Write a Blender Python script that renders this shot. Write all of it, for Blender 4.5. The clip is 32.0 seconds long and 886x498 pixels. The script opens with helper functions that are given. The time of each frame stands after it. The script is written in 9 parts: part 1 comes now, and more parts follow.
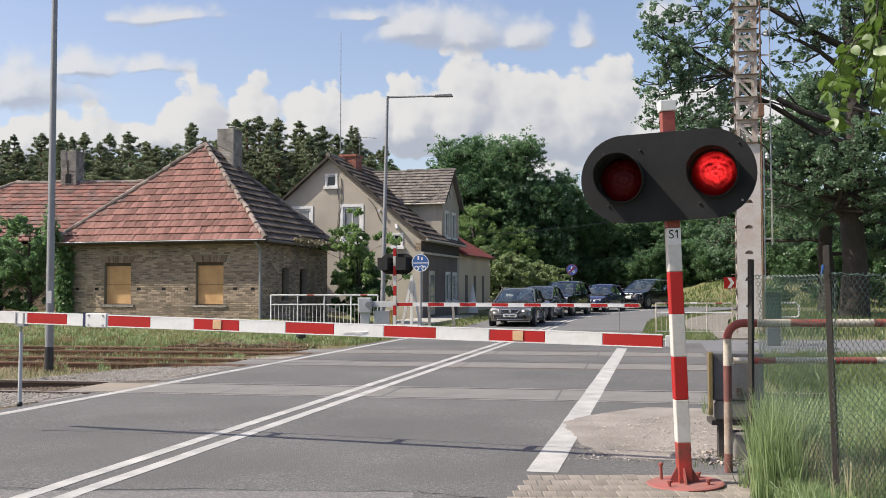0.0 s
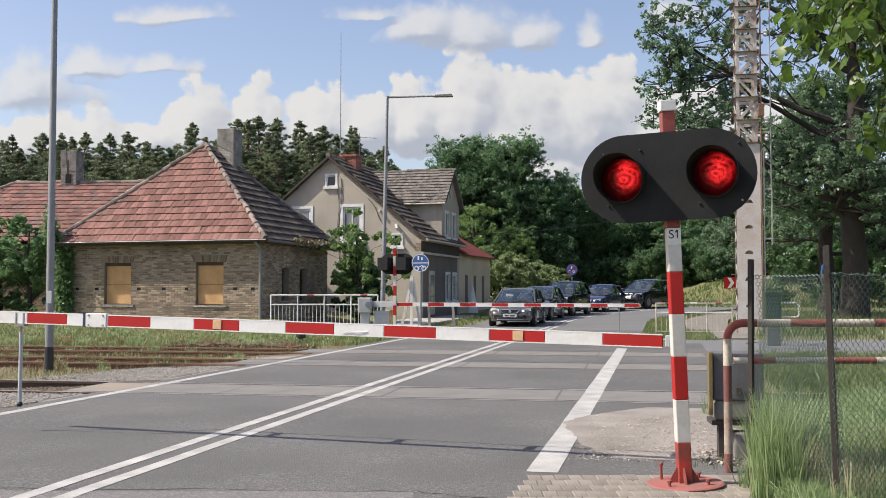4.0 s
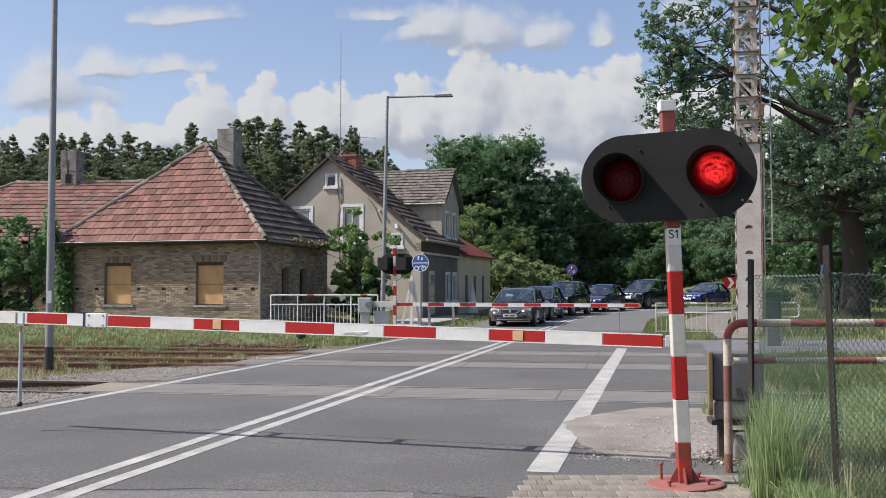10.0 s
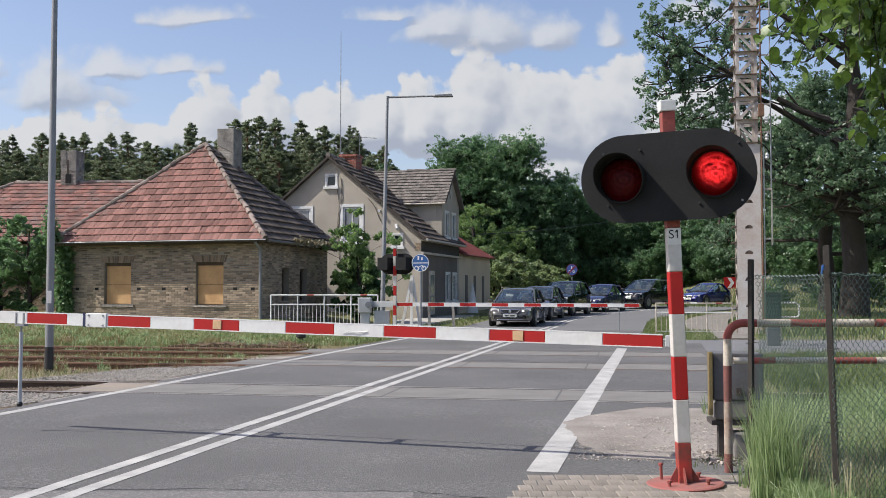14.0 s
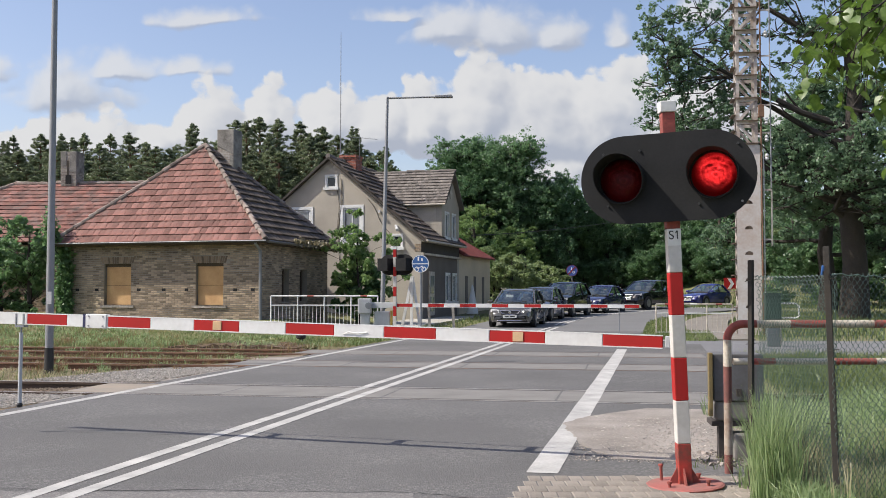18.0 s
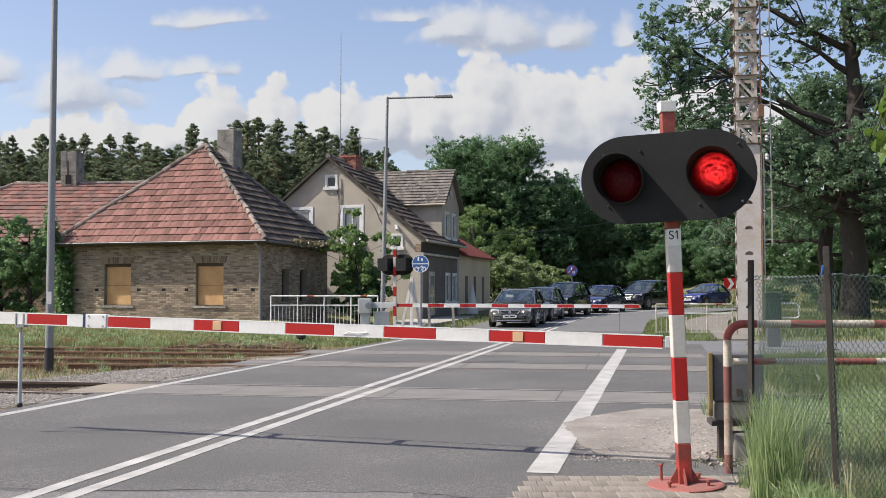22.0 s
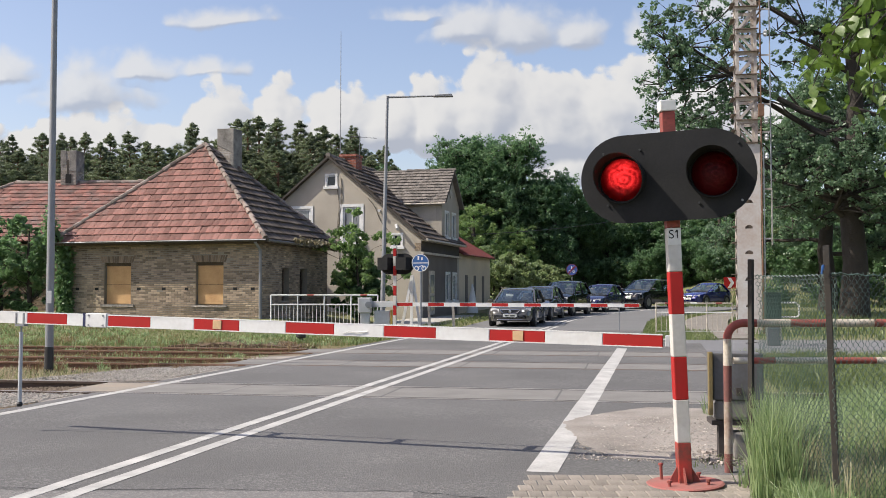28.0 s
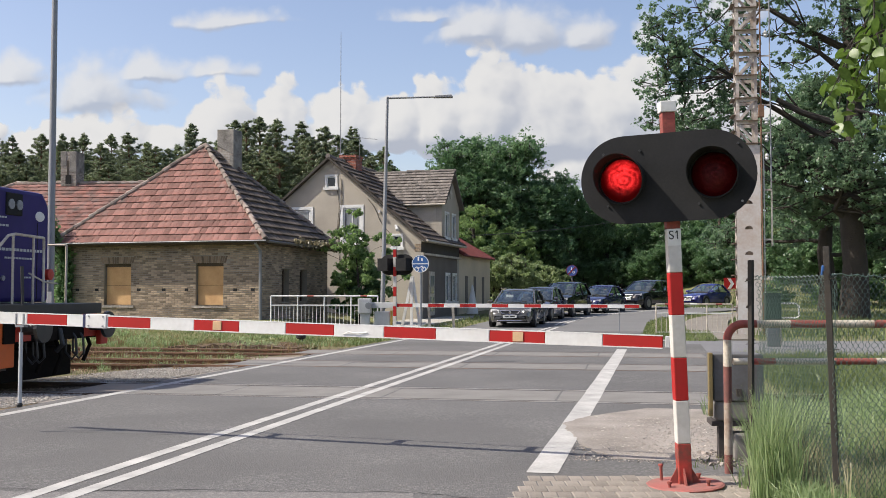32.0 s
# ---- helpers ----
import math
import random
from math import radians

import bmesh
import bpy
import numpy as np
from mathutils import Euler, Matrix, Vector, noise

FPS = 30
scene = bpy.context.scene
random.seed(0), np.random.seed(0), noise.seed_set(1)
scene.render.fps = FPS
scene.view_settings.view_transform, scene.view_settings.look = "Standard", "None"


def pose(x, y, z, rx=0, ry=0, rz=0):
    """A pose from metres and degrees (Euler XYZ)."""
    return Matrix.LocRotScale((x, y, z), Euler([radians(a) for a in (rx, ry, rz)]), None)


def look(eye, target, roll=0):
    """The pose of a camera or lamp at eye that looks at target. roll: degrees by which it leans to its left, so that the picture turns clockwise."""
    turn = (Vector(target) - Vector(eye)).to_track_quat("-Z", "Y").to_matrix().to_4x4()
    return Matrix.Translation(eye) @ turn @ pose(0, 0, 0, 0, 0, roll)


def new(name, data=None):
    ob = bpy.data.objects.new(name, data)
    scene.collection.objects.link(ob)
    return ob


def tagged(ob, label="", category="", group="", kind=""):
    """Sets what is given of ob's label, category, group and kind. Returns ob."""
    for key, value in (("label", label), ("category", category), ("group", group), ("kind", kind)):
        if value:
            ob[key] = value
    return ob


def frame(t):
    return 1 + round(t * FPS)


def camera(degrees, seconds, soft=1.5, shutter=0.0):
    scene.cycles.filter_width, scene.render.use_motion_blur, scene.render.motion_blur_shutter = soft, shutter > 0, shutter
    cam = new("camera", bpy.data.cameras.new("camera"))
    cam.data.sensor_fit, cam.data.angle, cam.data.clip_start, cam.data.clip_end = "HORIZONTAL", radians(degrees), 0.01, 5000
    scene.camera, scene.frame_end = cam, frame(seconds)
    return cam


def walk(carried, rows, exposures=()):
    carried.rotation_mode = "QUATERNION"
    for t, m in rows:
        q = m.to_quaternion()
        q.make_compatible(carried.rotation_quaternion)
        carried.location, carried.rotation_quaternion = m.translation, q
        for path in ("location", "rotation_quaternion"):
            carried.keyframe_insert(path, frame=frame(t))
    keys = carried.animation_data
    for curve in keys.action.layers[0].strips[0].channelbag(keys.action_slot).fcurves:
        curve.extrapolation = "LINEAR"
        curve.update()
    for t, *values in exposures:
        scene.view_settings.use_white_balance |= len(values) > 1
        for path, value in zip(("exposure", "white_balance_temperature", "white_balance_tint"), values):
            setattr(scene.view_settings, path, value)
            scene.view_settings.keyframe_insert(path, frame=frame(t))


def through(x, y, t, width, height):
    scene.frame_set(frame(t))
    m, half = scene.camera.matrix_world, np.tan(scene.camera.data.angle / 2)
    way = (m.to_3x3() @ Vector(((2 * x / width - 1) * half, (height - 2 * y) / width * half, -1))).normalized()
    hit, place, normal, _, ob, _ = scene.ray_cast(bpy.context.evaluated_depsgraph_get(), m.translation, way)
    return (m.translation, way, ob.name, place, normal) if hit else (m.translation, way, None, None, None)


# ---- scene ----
# ---- camera ----
PITCH = 92.39
cam = camera(47.16, 32.0, soft=0.9)
UP = PITCH + 0.048
walk(cam, [(t, pose(0, 0, 1.36, p, 0, 0)) for t, p in (
    (0, PITCH), (5.0, PITCH), (5.4, UP), (6.0, UP), (6.3, PITCH), (16.6, PITCH), (17.0, UP), (24.2, UP), (24.6, PITCH),
    (28.1, PITCH), (28.5, UP), (32.0, UP))],
     exposures=((0, 0.57, 6760, 10), (3.5, 0.56, 6760, 10), (6.5, 0.55, 6780, 10), (8, 0.49, 6680, 10), (10, 0.4, 6460, 10), (12, 0.37, 6380, 10), (14, 0.42, 6410, 10), (17, 0.49, 6540, 10), (22, 0.54, 6650, 10), (28, 0.57, 6750, 10), (32, 0.58, 6750, 10)))

# ---- light ----
SUN_TO = Vector((-0.92, -0.12, 1.0)).normalized()
world = bpy.data.worlds.new("sky")
scene.world = world
world.use_nodes = True
wn = world.node_tree
sky = wn.nodes.new("ShaderNodeTexSky")
sky.sky_type = "NISHITA"
sky.sun_disc = False
sky.sun_elevation = math.asin(SUN_TO.z)
sky.sun_rotation = math.atan2(SUN_TO.x, SUN_TO.y)
sky.air_density, sky.dust_density, sky.ozone_density = 1.0, 1.6, 2.6
tint = wn.nodes.new("ShaderNodeMix")
tint.data_type, tint.blend_type = "RGBA", "MULTIPLY"
tint.inputs[0].default_value = 1.0
tint.inputs[7].default_value = (1.13, 1.0, 0.99, 1)
wn.links.new(sky.outputs[0], tint.inputs[6])
wn.links.new(tint.outputs[2], wn.nodes["Background"].inputs[0])
wn.nodes["Background"].inputs[1].default_value = 0.122
sun_data = bpy.data.lights.new("sun", "SUN")
sun_data.energy, sun_data.angle, sun_data.color = 4.15, radians(0.6), (1.0, 0.95, 0.865)
sun = new("sun", sun_data)
sun.matrix_world = look(SUN_TO * 100, (0, 0, 0))
# ---- builders ----
class Shape:
    """Vertices and faces of one mesh."""

    def __init__(self):
        self.v, self.f = [], []

    def add(self, verts, faces):
        n = len(self.v)
        self.v += [tuple(p) for p in verts]
        self.f += [tuple(n + i for i in q) for q in faces]
        return self

    def box(self, x0, y0, z0, x1, y1, z1):
        x0, x1 = sorted((x0, x1))
        y0, y1 = sorted((y0, y1))
        z0, z1 = sorted((z0, z1))
        return self.add([(x0, y0, z0), (x1, y0, z0), (x1, y1, z0), (x0, y1, z0), (x0, y0, z1), (x1, y0, z1), (x1, y1, z1), (x0, y1, z1)],
                        [(0, 3, 2, 1), (4, 5, 6, 7), (0, 1, 5, 4), (1, 2, 6, 5), (2, 3, 7, 6), (3, 0, 4, 7)])

    def beam(self, a, b, w, h):
        """A bar of section w by h from a to b."""
        a, b = Vector(a), Vector(b)
        d = (b - a).normalized()
        side = d.cross(Vector((0, 0, 1)))
        side = side.normalized() if side.length > 1e-4 else Vector((1, 0, 0))
        up = side.cross(d)
        c = [(-w / 2, -h / 2), (w / 2, -h / 2), (w / 2, h / 2), (-w / 2, h / 2)]
        vs = [a + side * x + up * z for x, z in c] + [b + side * x + up * z for x, z in c]
        return self.add(vs, [(3, 2, 1, 0), (4, 5, 6, 7), (0, 1, 5, 4), (1, 2, 6, 5), (2, 3, 7, 6), (3, 0, 4, 7)])

    def tube(self, pts, r, seg=10, caps=True):
        pts = [Vector(p) for p in pts]
        rs = r if isinstance(r, (list, tuple)) else [r] * len(pts)
        vs, fs = [], []
        d0 = (pts[1] - pts[0]).normalized()
        ref = Vector((0, 0, 1)) if abs(d0.z) < 0.9 else Vector((1, 0, 0))
        side = d0.cross(ref).normalized()
        for i, p in enumerate(pts):
            d = (pts[min(i + 1, len(pts) - 1)] - pts[max(i - 1, 0)]).normalized()
            side = (side - d * side.dot(d)).normalized()
            up = side.cross(d)
            vs += [p + (side * math.cos(k * math.tau / seg) + up * math.sin(k * math.tau / seg)) * rs[i] for k in range(seg)]
        for i in range(len(pts) - 1):
            for k in range(seg):
                a, b = i * seg + k, i * seg + (k + 1) % seg
                fs.append((a, b, b + seg, a + seg))
        if caps:
            fs.append(tuple(range(seg - 1, -1, -1)))
            fs.append(tuple((len(pts) - 1) * seg + k for k in range(seg)))
        return self.add(vs, fs)

    def prism(self, poly, vec):
        """The outline poly swept by vec."""
        n = len(poly)
        vec = Vector(vec)
        vs = [Vector(p) for p in poly] + [Vector(p) + vec for p in poly]
        fs = [tuple(range(n - 1, -1, -1)), tuple(range(n, 2 * n))] + [(i, (i + 1) % n, n + (i + 1) % n, n + i) for i in range(n)]
        return self.add(vs, fs)

    def lathe(self, prof, seg=16, axis="z", at=(0, 0, 0), caps=True):
        """prof: radius and height along the axis."""
        vs, fs = [], []
        for r, h in prof:
            for k in range(seg):
                c, s = r * math.cos(k * math.tau / seg), r * math.sin(k * math.tau / seg)
                p = {"z": (c, s, h), "y": (c, h, -s), "x": (h, c, s)}[axis]
                vs.append((p[0] + at[0], p[1] + at[1], p[2] + at[2]))
        for i in range(len(prof) - 1):
            for k in range(seg):
                a, b = i * seg + k, i * seg + (k + 1) % seg
                fs.append((a, b, b + seg, a + seg))
        if caps and prof[0][0] > 1e-6:
            fs.append(tuple(range(seg - 1, -1, -1)))
        if caps and prof[-1][0] > 1e-6:
            fs.append(tuple((len(prof) - 1) * seg + k for k in range(seg)))
        return self.add(vs, fs)

    def mesh(self, name, smooth=False):
        me = bpy.data.meshes.new(name)
        me.from_pydata(self.v, [], self.f)
        bm = bmesh.new()
        bm.from_mesh(me)
        bmesh.ops.recalc_face_normals(bm, faces=bm.faces)
        bm.to_mesh(me)
        bm.free()
        if smooth:
            me.shade_smooth()
            me.set_sharp_from_angle(angle=radians(40))
        return me


def part(name, shape, material, parent=None, label="", smooth=False, bev=0.0):
    """One mesh object under a thing or under a part, or a top-level mesh without parent."""
    me = shape if isinstance(shape, bpy.types.Mesh) else shape.mesh(name, smooth)
    if not me.materials:
        me.materials.append(material)
    ob = new(name, me)
    if parent is not None:
        ob.parent = parent
    if bev:
        m = ob.modifiers.new("edge", "BEVEL")
        m.width, m.segments, m.limit_method, m.angle_limit = bev, 2, "ANGLE", radians(35)
    if label:
        ob["label"] = label
    return ob


def thing(name, m, label, category, group="", kind=""):
    ob = new(name)
    ob.empty_display_size = 0.2
    ob.matrix_basis = m
    return tagged(ob, label, category, group, kind)


def quads_mesh(name, verts, n=4):
    """A mesh of loose faces of n corners, from an array of corners."""
    verts = np.asarray(verts, dtype=np.float32).reshape(-1, 3)
    count = len(verts) // n
    me = bpy.data.meshes.new(name)
    me.vertices.add(len(verts))
    me.vertices.foreach_set("co", verts.ravel())
    me.loops.add(len(verts))
    me.loops.foreach_set("vertex_index", np.arange(len(verts), dtype=np.int32))
    me.polygons.add(count)
    me.polygons.foreach_set("loop_start", np.arange(0, len(verts), n, dtype=np.int32))
    me.update(calc_edges=True)
    return me


def smooth(a, b, x):
    t = np.clip((np.asarray(x, dtype=float) - a) / (b - a), 0, 1)
    return t * t * (3 - 2 * t)


# the road's own frame: u to the right of its middle, v along it
RC, RS = math.cos(radians(12.0)), math.sin(radians(12.0))


def road_at(u, v, z=0.0):
    return (RC * (u - 3.99) + RS * v, -RS * (u - 3.99) + RC * v, z)


BEND, RADIUS = 42.0, 45.0


def road_far(u, v, z=0.0):
    """The road beyond its straight: it bends to the right."""
    if v <= BEND:
        return road_at(u, v, z)
    a = min((v - BEND) / RADIUS, 1.2)
    rest = max(0, v - BEND - 1.2 * RADIUS)
    uu = RADIUS - (RADIUS - u) * math.cos(a) + rest * math.sin(a)
    vv = BEND + (RADIUS - u) * math.sin(a) + rest * math.cos(a)
    return road_at(uu, vv, z)


# the tracks' frame: s along them to the right, q across them
TC, TS = math.cos(radians(10.2)), math.sin(radians(10.2))
TRACKS = (13.47, 18.75, 22.45)


def track_at(s, q, z=0.0):
    return (TC * s + TS * q, -TS * s + TC * q, z)


def ground_z(x, y):
    """Height of the land."""
    x, y = np.asarray(x, dtype=float), np.asarray(y, dtype=float)
    z = 0.42 * smooth(27, 34, y) * smooth(-3.2, -5.5, x + 0.0 * y)
    z = z + 0.017 * np.clip(y - 40, 0, 60)
    z = z + 1.5 * smooth(66, 80, y) * smooth(17, 23, x) 
    return z


def land(x, y):
    return float(ground_z(x, y))


# where the waiting cars stand along their lane
CARS = (40.9, 46.2, 50.9, 56.5, 62.6, 69.7)
# ---- materials ----
def material(name, base, rough=0.7, dark=None, scale=3.0, fine=60.0, bump=0.2, metal=0.0, amount=0.6, each=0.0, coat=0.0, spec=0.5, dist=0.01):
    """A surface with stains at one scale and grain at another. each: how far pieces differ from one another."""
    m = bpy.data.materials.new(name)
    m.use_nodes = True
    nt, p = m.node_tree, m.node_tree.nodes["Principled BSDF"]
    dark = dark or tuple(c * 0.62 for c in base)
    tc = nt.nodes.new("ShaderNodeTexCoord")
    n1, n2 = nt.nodes.new("ShaderNodeTexNoise"), nt.nodes.new("ShaderNodeTexNoise")
    n1.inputs["Scale"].default_value, n1.inputs["Detail"].default_value = scale, 6
    n2.inputs["Scale"].default_value, n2.inputs["Detail"].default_value = fine, 4
    add = nt.nodes.new("ShaderNodeMath")
    add.operation = "MULTIPLY_ADD"
    add.inputs[1].default_value = 0.45
    ramp = nt.nodes.new("ShaderNodeMapRange")
    ramp.inputs[1].default_value, ramp.inputs[2].default_value = 0.5, 0.95
    ramp.inputs[3].default_value, ramp.inputs[4].default_value = 0.0, amount
    mix = nt.nodes.new("ShaderNodeMix")
    mix.data_type = "RGBA"
    mix.inputs[6].default_value, mix.inputs[7].default_value = (*base, 1), (*dark, 1)
    L = nt.links.new
    for n in (n1, n2):
        L(tc.outputs["Object"], n.inputs["Vector"])
    L(n2.outputs[0], add.inputs[0])
    L(n1.outputs[0], add.inputs[2])
    L(add.outputs[0], ramp.inputs[0])
    L(ramp.outputs[0], mix.inputs[0])
    col = mix.outputs[2]
    if each:
        info = nt.nodes.new("ShaderNodeObjectInfo")
        geo = nt.nodes.new("ShaderNodeNewGeometry")
        s = nt.nodes.new("ShaderNodeMath")
        s.operation = "ADD"
        L(info.outputs["Random"], s.inputs[0])
        L(geo.outputs["Random Per Island"], s.inputs[1])
        fr = nt.nodes.new("ShaderNodeMath")
        fr.operation = "FRACT"
        L(s.outputs[0], fr.inputs[0])
        mr = nt.nodes.new("ShaderNodeMapRange")
        mr.inputs[3].default_value, mr.inputs[4].default_value = 1 - each, 1 + each * 0.6
        L(fr.outputs[0], mr.inputs[0])
        hsv = nt.nodes.new("ShaderNodeHueSaturation")
        L(mr.outputs[0], hsv.inputs["Value"])
        L(col, hsv.inputs["Color"])
        col = hsv.outputs[0]
    L(col, p.inputs["Base Color"])
    p.inputs["Roughness"].default_value, p.inputs["Metallic"].default_value = rough, metal
    p.inputs["Coat Weight"].default_value = coat
    p.inputs["Specular IOR Level"].default_value = spec
    if bump:
        b = nt.nodes.new("ShaderNodeBump")
        b.inputs["Strength"].default_value, b.inputs["Distance"].default_value = bump, dist
        L(n2.outputs[0], b.inputs["Height"])
        L(b.outputs[0], p.inputs["Normal"])
    return m


def leafy(name, base, other, through=0.35, scale=0.4):
    """Leaves: light comes through them; clumps and single leaves differ."""
    m = bpy.data.materials.new(name)
    m.use_nodes = True
    nt = m.node_tree
    p, out = nt.nodes["Principled BSDF"], nt.nodes["Material Output"]
    L = nt.links.new
    geo, tc = nt.nodes.new("ShaderNodeNewGeometry"), nt.nodes.new("ShaderNodeTexCoord")
    n = nt.nodes.new("ShaderNodeTexNoise")
    n.inputs["Scale"].default_value = scale
    L(tc.outputs["Object"], n.inputs["Vector"])
    a = nt.nodes.new("ShaderNodeMath")
    a.operation = "MULTIPLY_ADD"
    a.inputs[1].default_value = 0.5
    L(geo.outputs["Random Per Island"], a.inputs[0])
    L(n.outputs[0], a.inputs[2])
    r = nt.nodes.new("ShaderNodeMapRange")
    r.inputs[1].default_value, r.inputs[2].default_value = 0.4, 1.1
    L(a.outputs[0], r.inputs[0])
    mix = nt.nodes.new("ShaderNodeMix")
    mix.data_type = "RGBA"
    mix.inputs[6].default_value, mix.inputs[7].default_value = (*base, 1), (*other, 1)
    L(r.outputs[0], mix.inputs[0])
    L(mix.outputs[2], p.inputs["Base Color"])
    p.inputs["Roughness"].default_value = 0.42
    p.inputs["Specular IOR Level"].default_value = 0.65
    tr = nt.nodes.new("ShaderNodeBsdfTranslucent")
    L(mix.outputs[2], tr.inputs["Color"])
    ms = nt.nodes.new("ShaderNodeMixShader")
    ms.inputs[0].default_value = through
    L(p.outputs[0], ms.inputs[1])
    L(tr.outputs[0], ms.inputs[2])
    L(ms.outputs[0], out.inputs["Surface"])
    return m


def brickwork(name, c1, c2, mortar, w=0.25, h=0.075, rough=0.9):
    """Brick courses on upright walls: laid by the distance along the wall and the height."""
    m = bpy.data.materials.new(name)
    m.use_nodes = True
    nt, p = m.node_tree, m.node_tree.nodes["Principled BSDF"]
    L = nt.links.new
    tc = nt.nodes.new("ShaderNodeTexCoord")
    sep, com, sm = nt.nodes.new("ShaderNodeSeparateXYZ"), nt.nodes.new("ShaderNodeCombineXYZ"), nt.nodes.new("ShaderNodeMath")
    L(tc.outputs["Object"], sep.inputs[0])
    L(sep.outputs[0], sm.inputs[0])
    L(sep.outputs[1], sm.inputs[1])
    L(sm.outputs[0], com.inputs[0])
    L(sep.outputs[2], com.inputs[1])
    br = nt.nodes.new("ShaderNodeTexBrick")
    L(com.outputs[0], br.inputs["Vector"])
    br.inputs["Scale"].default_value = 1.0
    br.inputs["Brick Width"].default_value, br.inputs["Row Height"].default_value = w, h
    br.inputs["Mortar Size"].default_value, br.inputs["Mortar Smooth"].default_value = 0.009, 0.3
    br.inputs["Color1"].default_value, br.inputs["Color2"].default_value, br.inputs["Mortar"].default_value = (*c1, 1), (*c2, 1), (*mortar, 1)
    n1, n2 = nt.nodes.new("ShaderNodeTexNoise"), nt.nodes.new("ShaderNodeTexNoise")
    n1.inputs["Scale"].default_value, n1.inputs["Detail"].default_value = 0.9, 7
    n2.inputs["Scale"].default_value, n2.inputs["Detail"].default_value = 11, 5
    for n in (n1, n2):
        L(tc.outputs["Object"], n.inputs["Vector"])
    r1 = nt.nodes.new("ShaderNodeMapRange")
    r1.inputs[1].default_value, r1.inputs[2].default_value, r1.inputs[3].default_value, r1.inputs[4].default_value = 0.33, 0.68, 0.58, 1.15
    L(n1.outputs[0], r1.inputs[0])
    r2 = nt.nodes.new("ShaderNodeMapRange")
    r2.inputs[1].default_value, r2.inputs[2].default_value, r2.inputs[3].default_value, r2.inputs[4].default_value = 0.3, 0.7, 0.74, 1.2
    L(n2.outputs[0], r2.inputs[0])
    mu = nt.nodes.new("ShaderNodeMath")
    mu.operation = "MULTIPLY"
    L(r1.outputs[0], mu.inputs[0])
    L(r2.outputs[0], mu.inputs[1])
    hsv = nt.nodes.new("ShaderNodeHueSaturation")
    L(br.outputs[0], hsv.inputs["Color"])
    L(mu.outputs[0], hsv.inputs["Value"])
    L(hsv.outputs[0], p.inputs["Base Color"])
    p.inputs["Roughness"].default_value = rough
    b = nt.nodes.new("ShaderNodeBump")
    b.inputs["Strength"].default_value, b.inputs["Distance"].default_value = 0.7, 0.012
    inv = nt.nodes.new("ShaderNodeMath")
    inv.operation = "SUBTRACT"
    L(n2.outputs[0], inv.inputs[0])
    L(br.outputs[1], inv.inputs[1])
    L(inv.outputs[0], b.inputs["Height"])
    L(b.outputs[0], p.inputs["Normal"])
    return m


def glow(name, colour, strength):
    m = bpy.data.materials.new(name)
    m.use_nodes = True
    p = m.node_tree.nodes["Principled BSDF"]
    p.inputs["Base Color"].default_value = (*colour, 1)
    p.inputs["Emission Color"].default_value, p.inputs["Emission Strength"].default_value = (*colour, 1), strength
    return m


def asphalt(name, base, dark, light):
    """Worn asphalt: pale stones in dark binder, with broad wheel-worn and stained areas."""
    m = material(name, base, 0.88, dark, 0.35, 30, 0.0, amount=0.8)
    nt, p = m.node_tree, m.node_tree.nodes["Principled BSDF"]
    L = nt.links.new
    col = p.inputs["Base Color"].links[0].from_socket
    tc = nt.nodes.new("ShaderNodeTexCoord")
    v = nt.nodes.new("ShaderNodeTexVoronoi")
    v.inputs["Scale"].default_value = 62
    big = nt.nodes.new("ShaderNodeTexNoise")
    big.inputs["Scale"].default_value, big.inputs["Detail"].default_value = 0.55, 4
    for n in (v, big):
        L(tc.outputs["Object"], n.inputs["Vector"])
    sep = nt.nodes.new("ShaderNodeSeparateColor")
    L(v.outputs["Color"], sep.inputs[0])
    bare = nt.nodes.new("ShaderNodeMapRange")
    bare.inputs[1].default_value, bare.inputs[2].default_value, bare.inputs[3].default_value, bare.inputs[4].default_value = 0.4, 0.65, 0.08, 0.5
    L(big.outputs[0], bare.inputs[0])
    st = nt.nodes.new("ShaderNodeMapRange")
    st.inputs[1].default_value, st.inputs[2].default_value = 0.45, 1.0
    L(sep.outputs[0], st.inputs[0])
    mu = nt.nodes.new("ShaderNodeMath")
    mu.operation = "MULTIPLY"
    L(st.outputs[0], mu.inputs[0])
    L(bare.outputs[0], mu.inputs[1])
    mix = nt.nodes.new("ShaderNodeMix")
    mix.data_type = "RGBA"
    mix.inputs[7].default_value = (*light, 1)
    L(mu.outputs[0], mix.inputs[0])
    L(col, mix.inputs[6])
    L(mix.outputs[2], p.inputs["Base Color"])
    b = nt.nodes.new("ShaderNodeBump")
    b.inputs["Strength"].default_value, b.inputs["Distance"].default_value = 0.6, 0.006
    L(v.outputs["Distance"], b.inputs["Height"])
    L(b.outputs[0], p.inputs["Normal"])
    return m


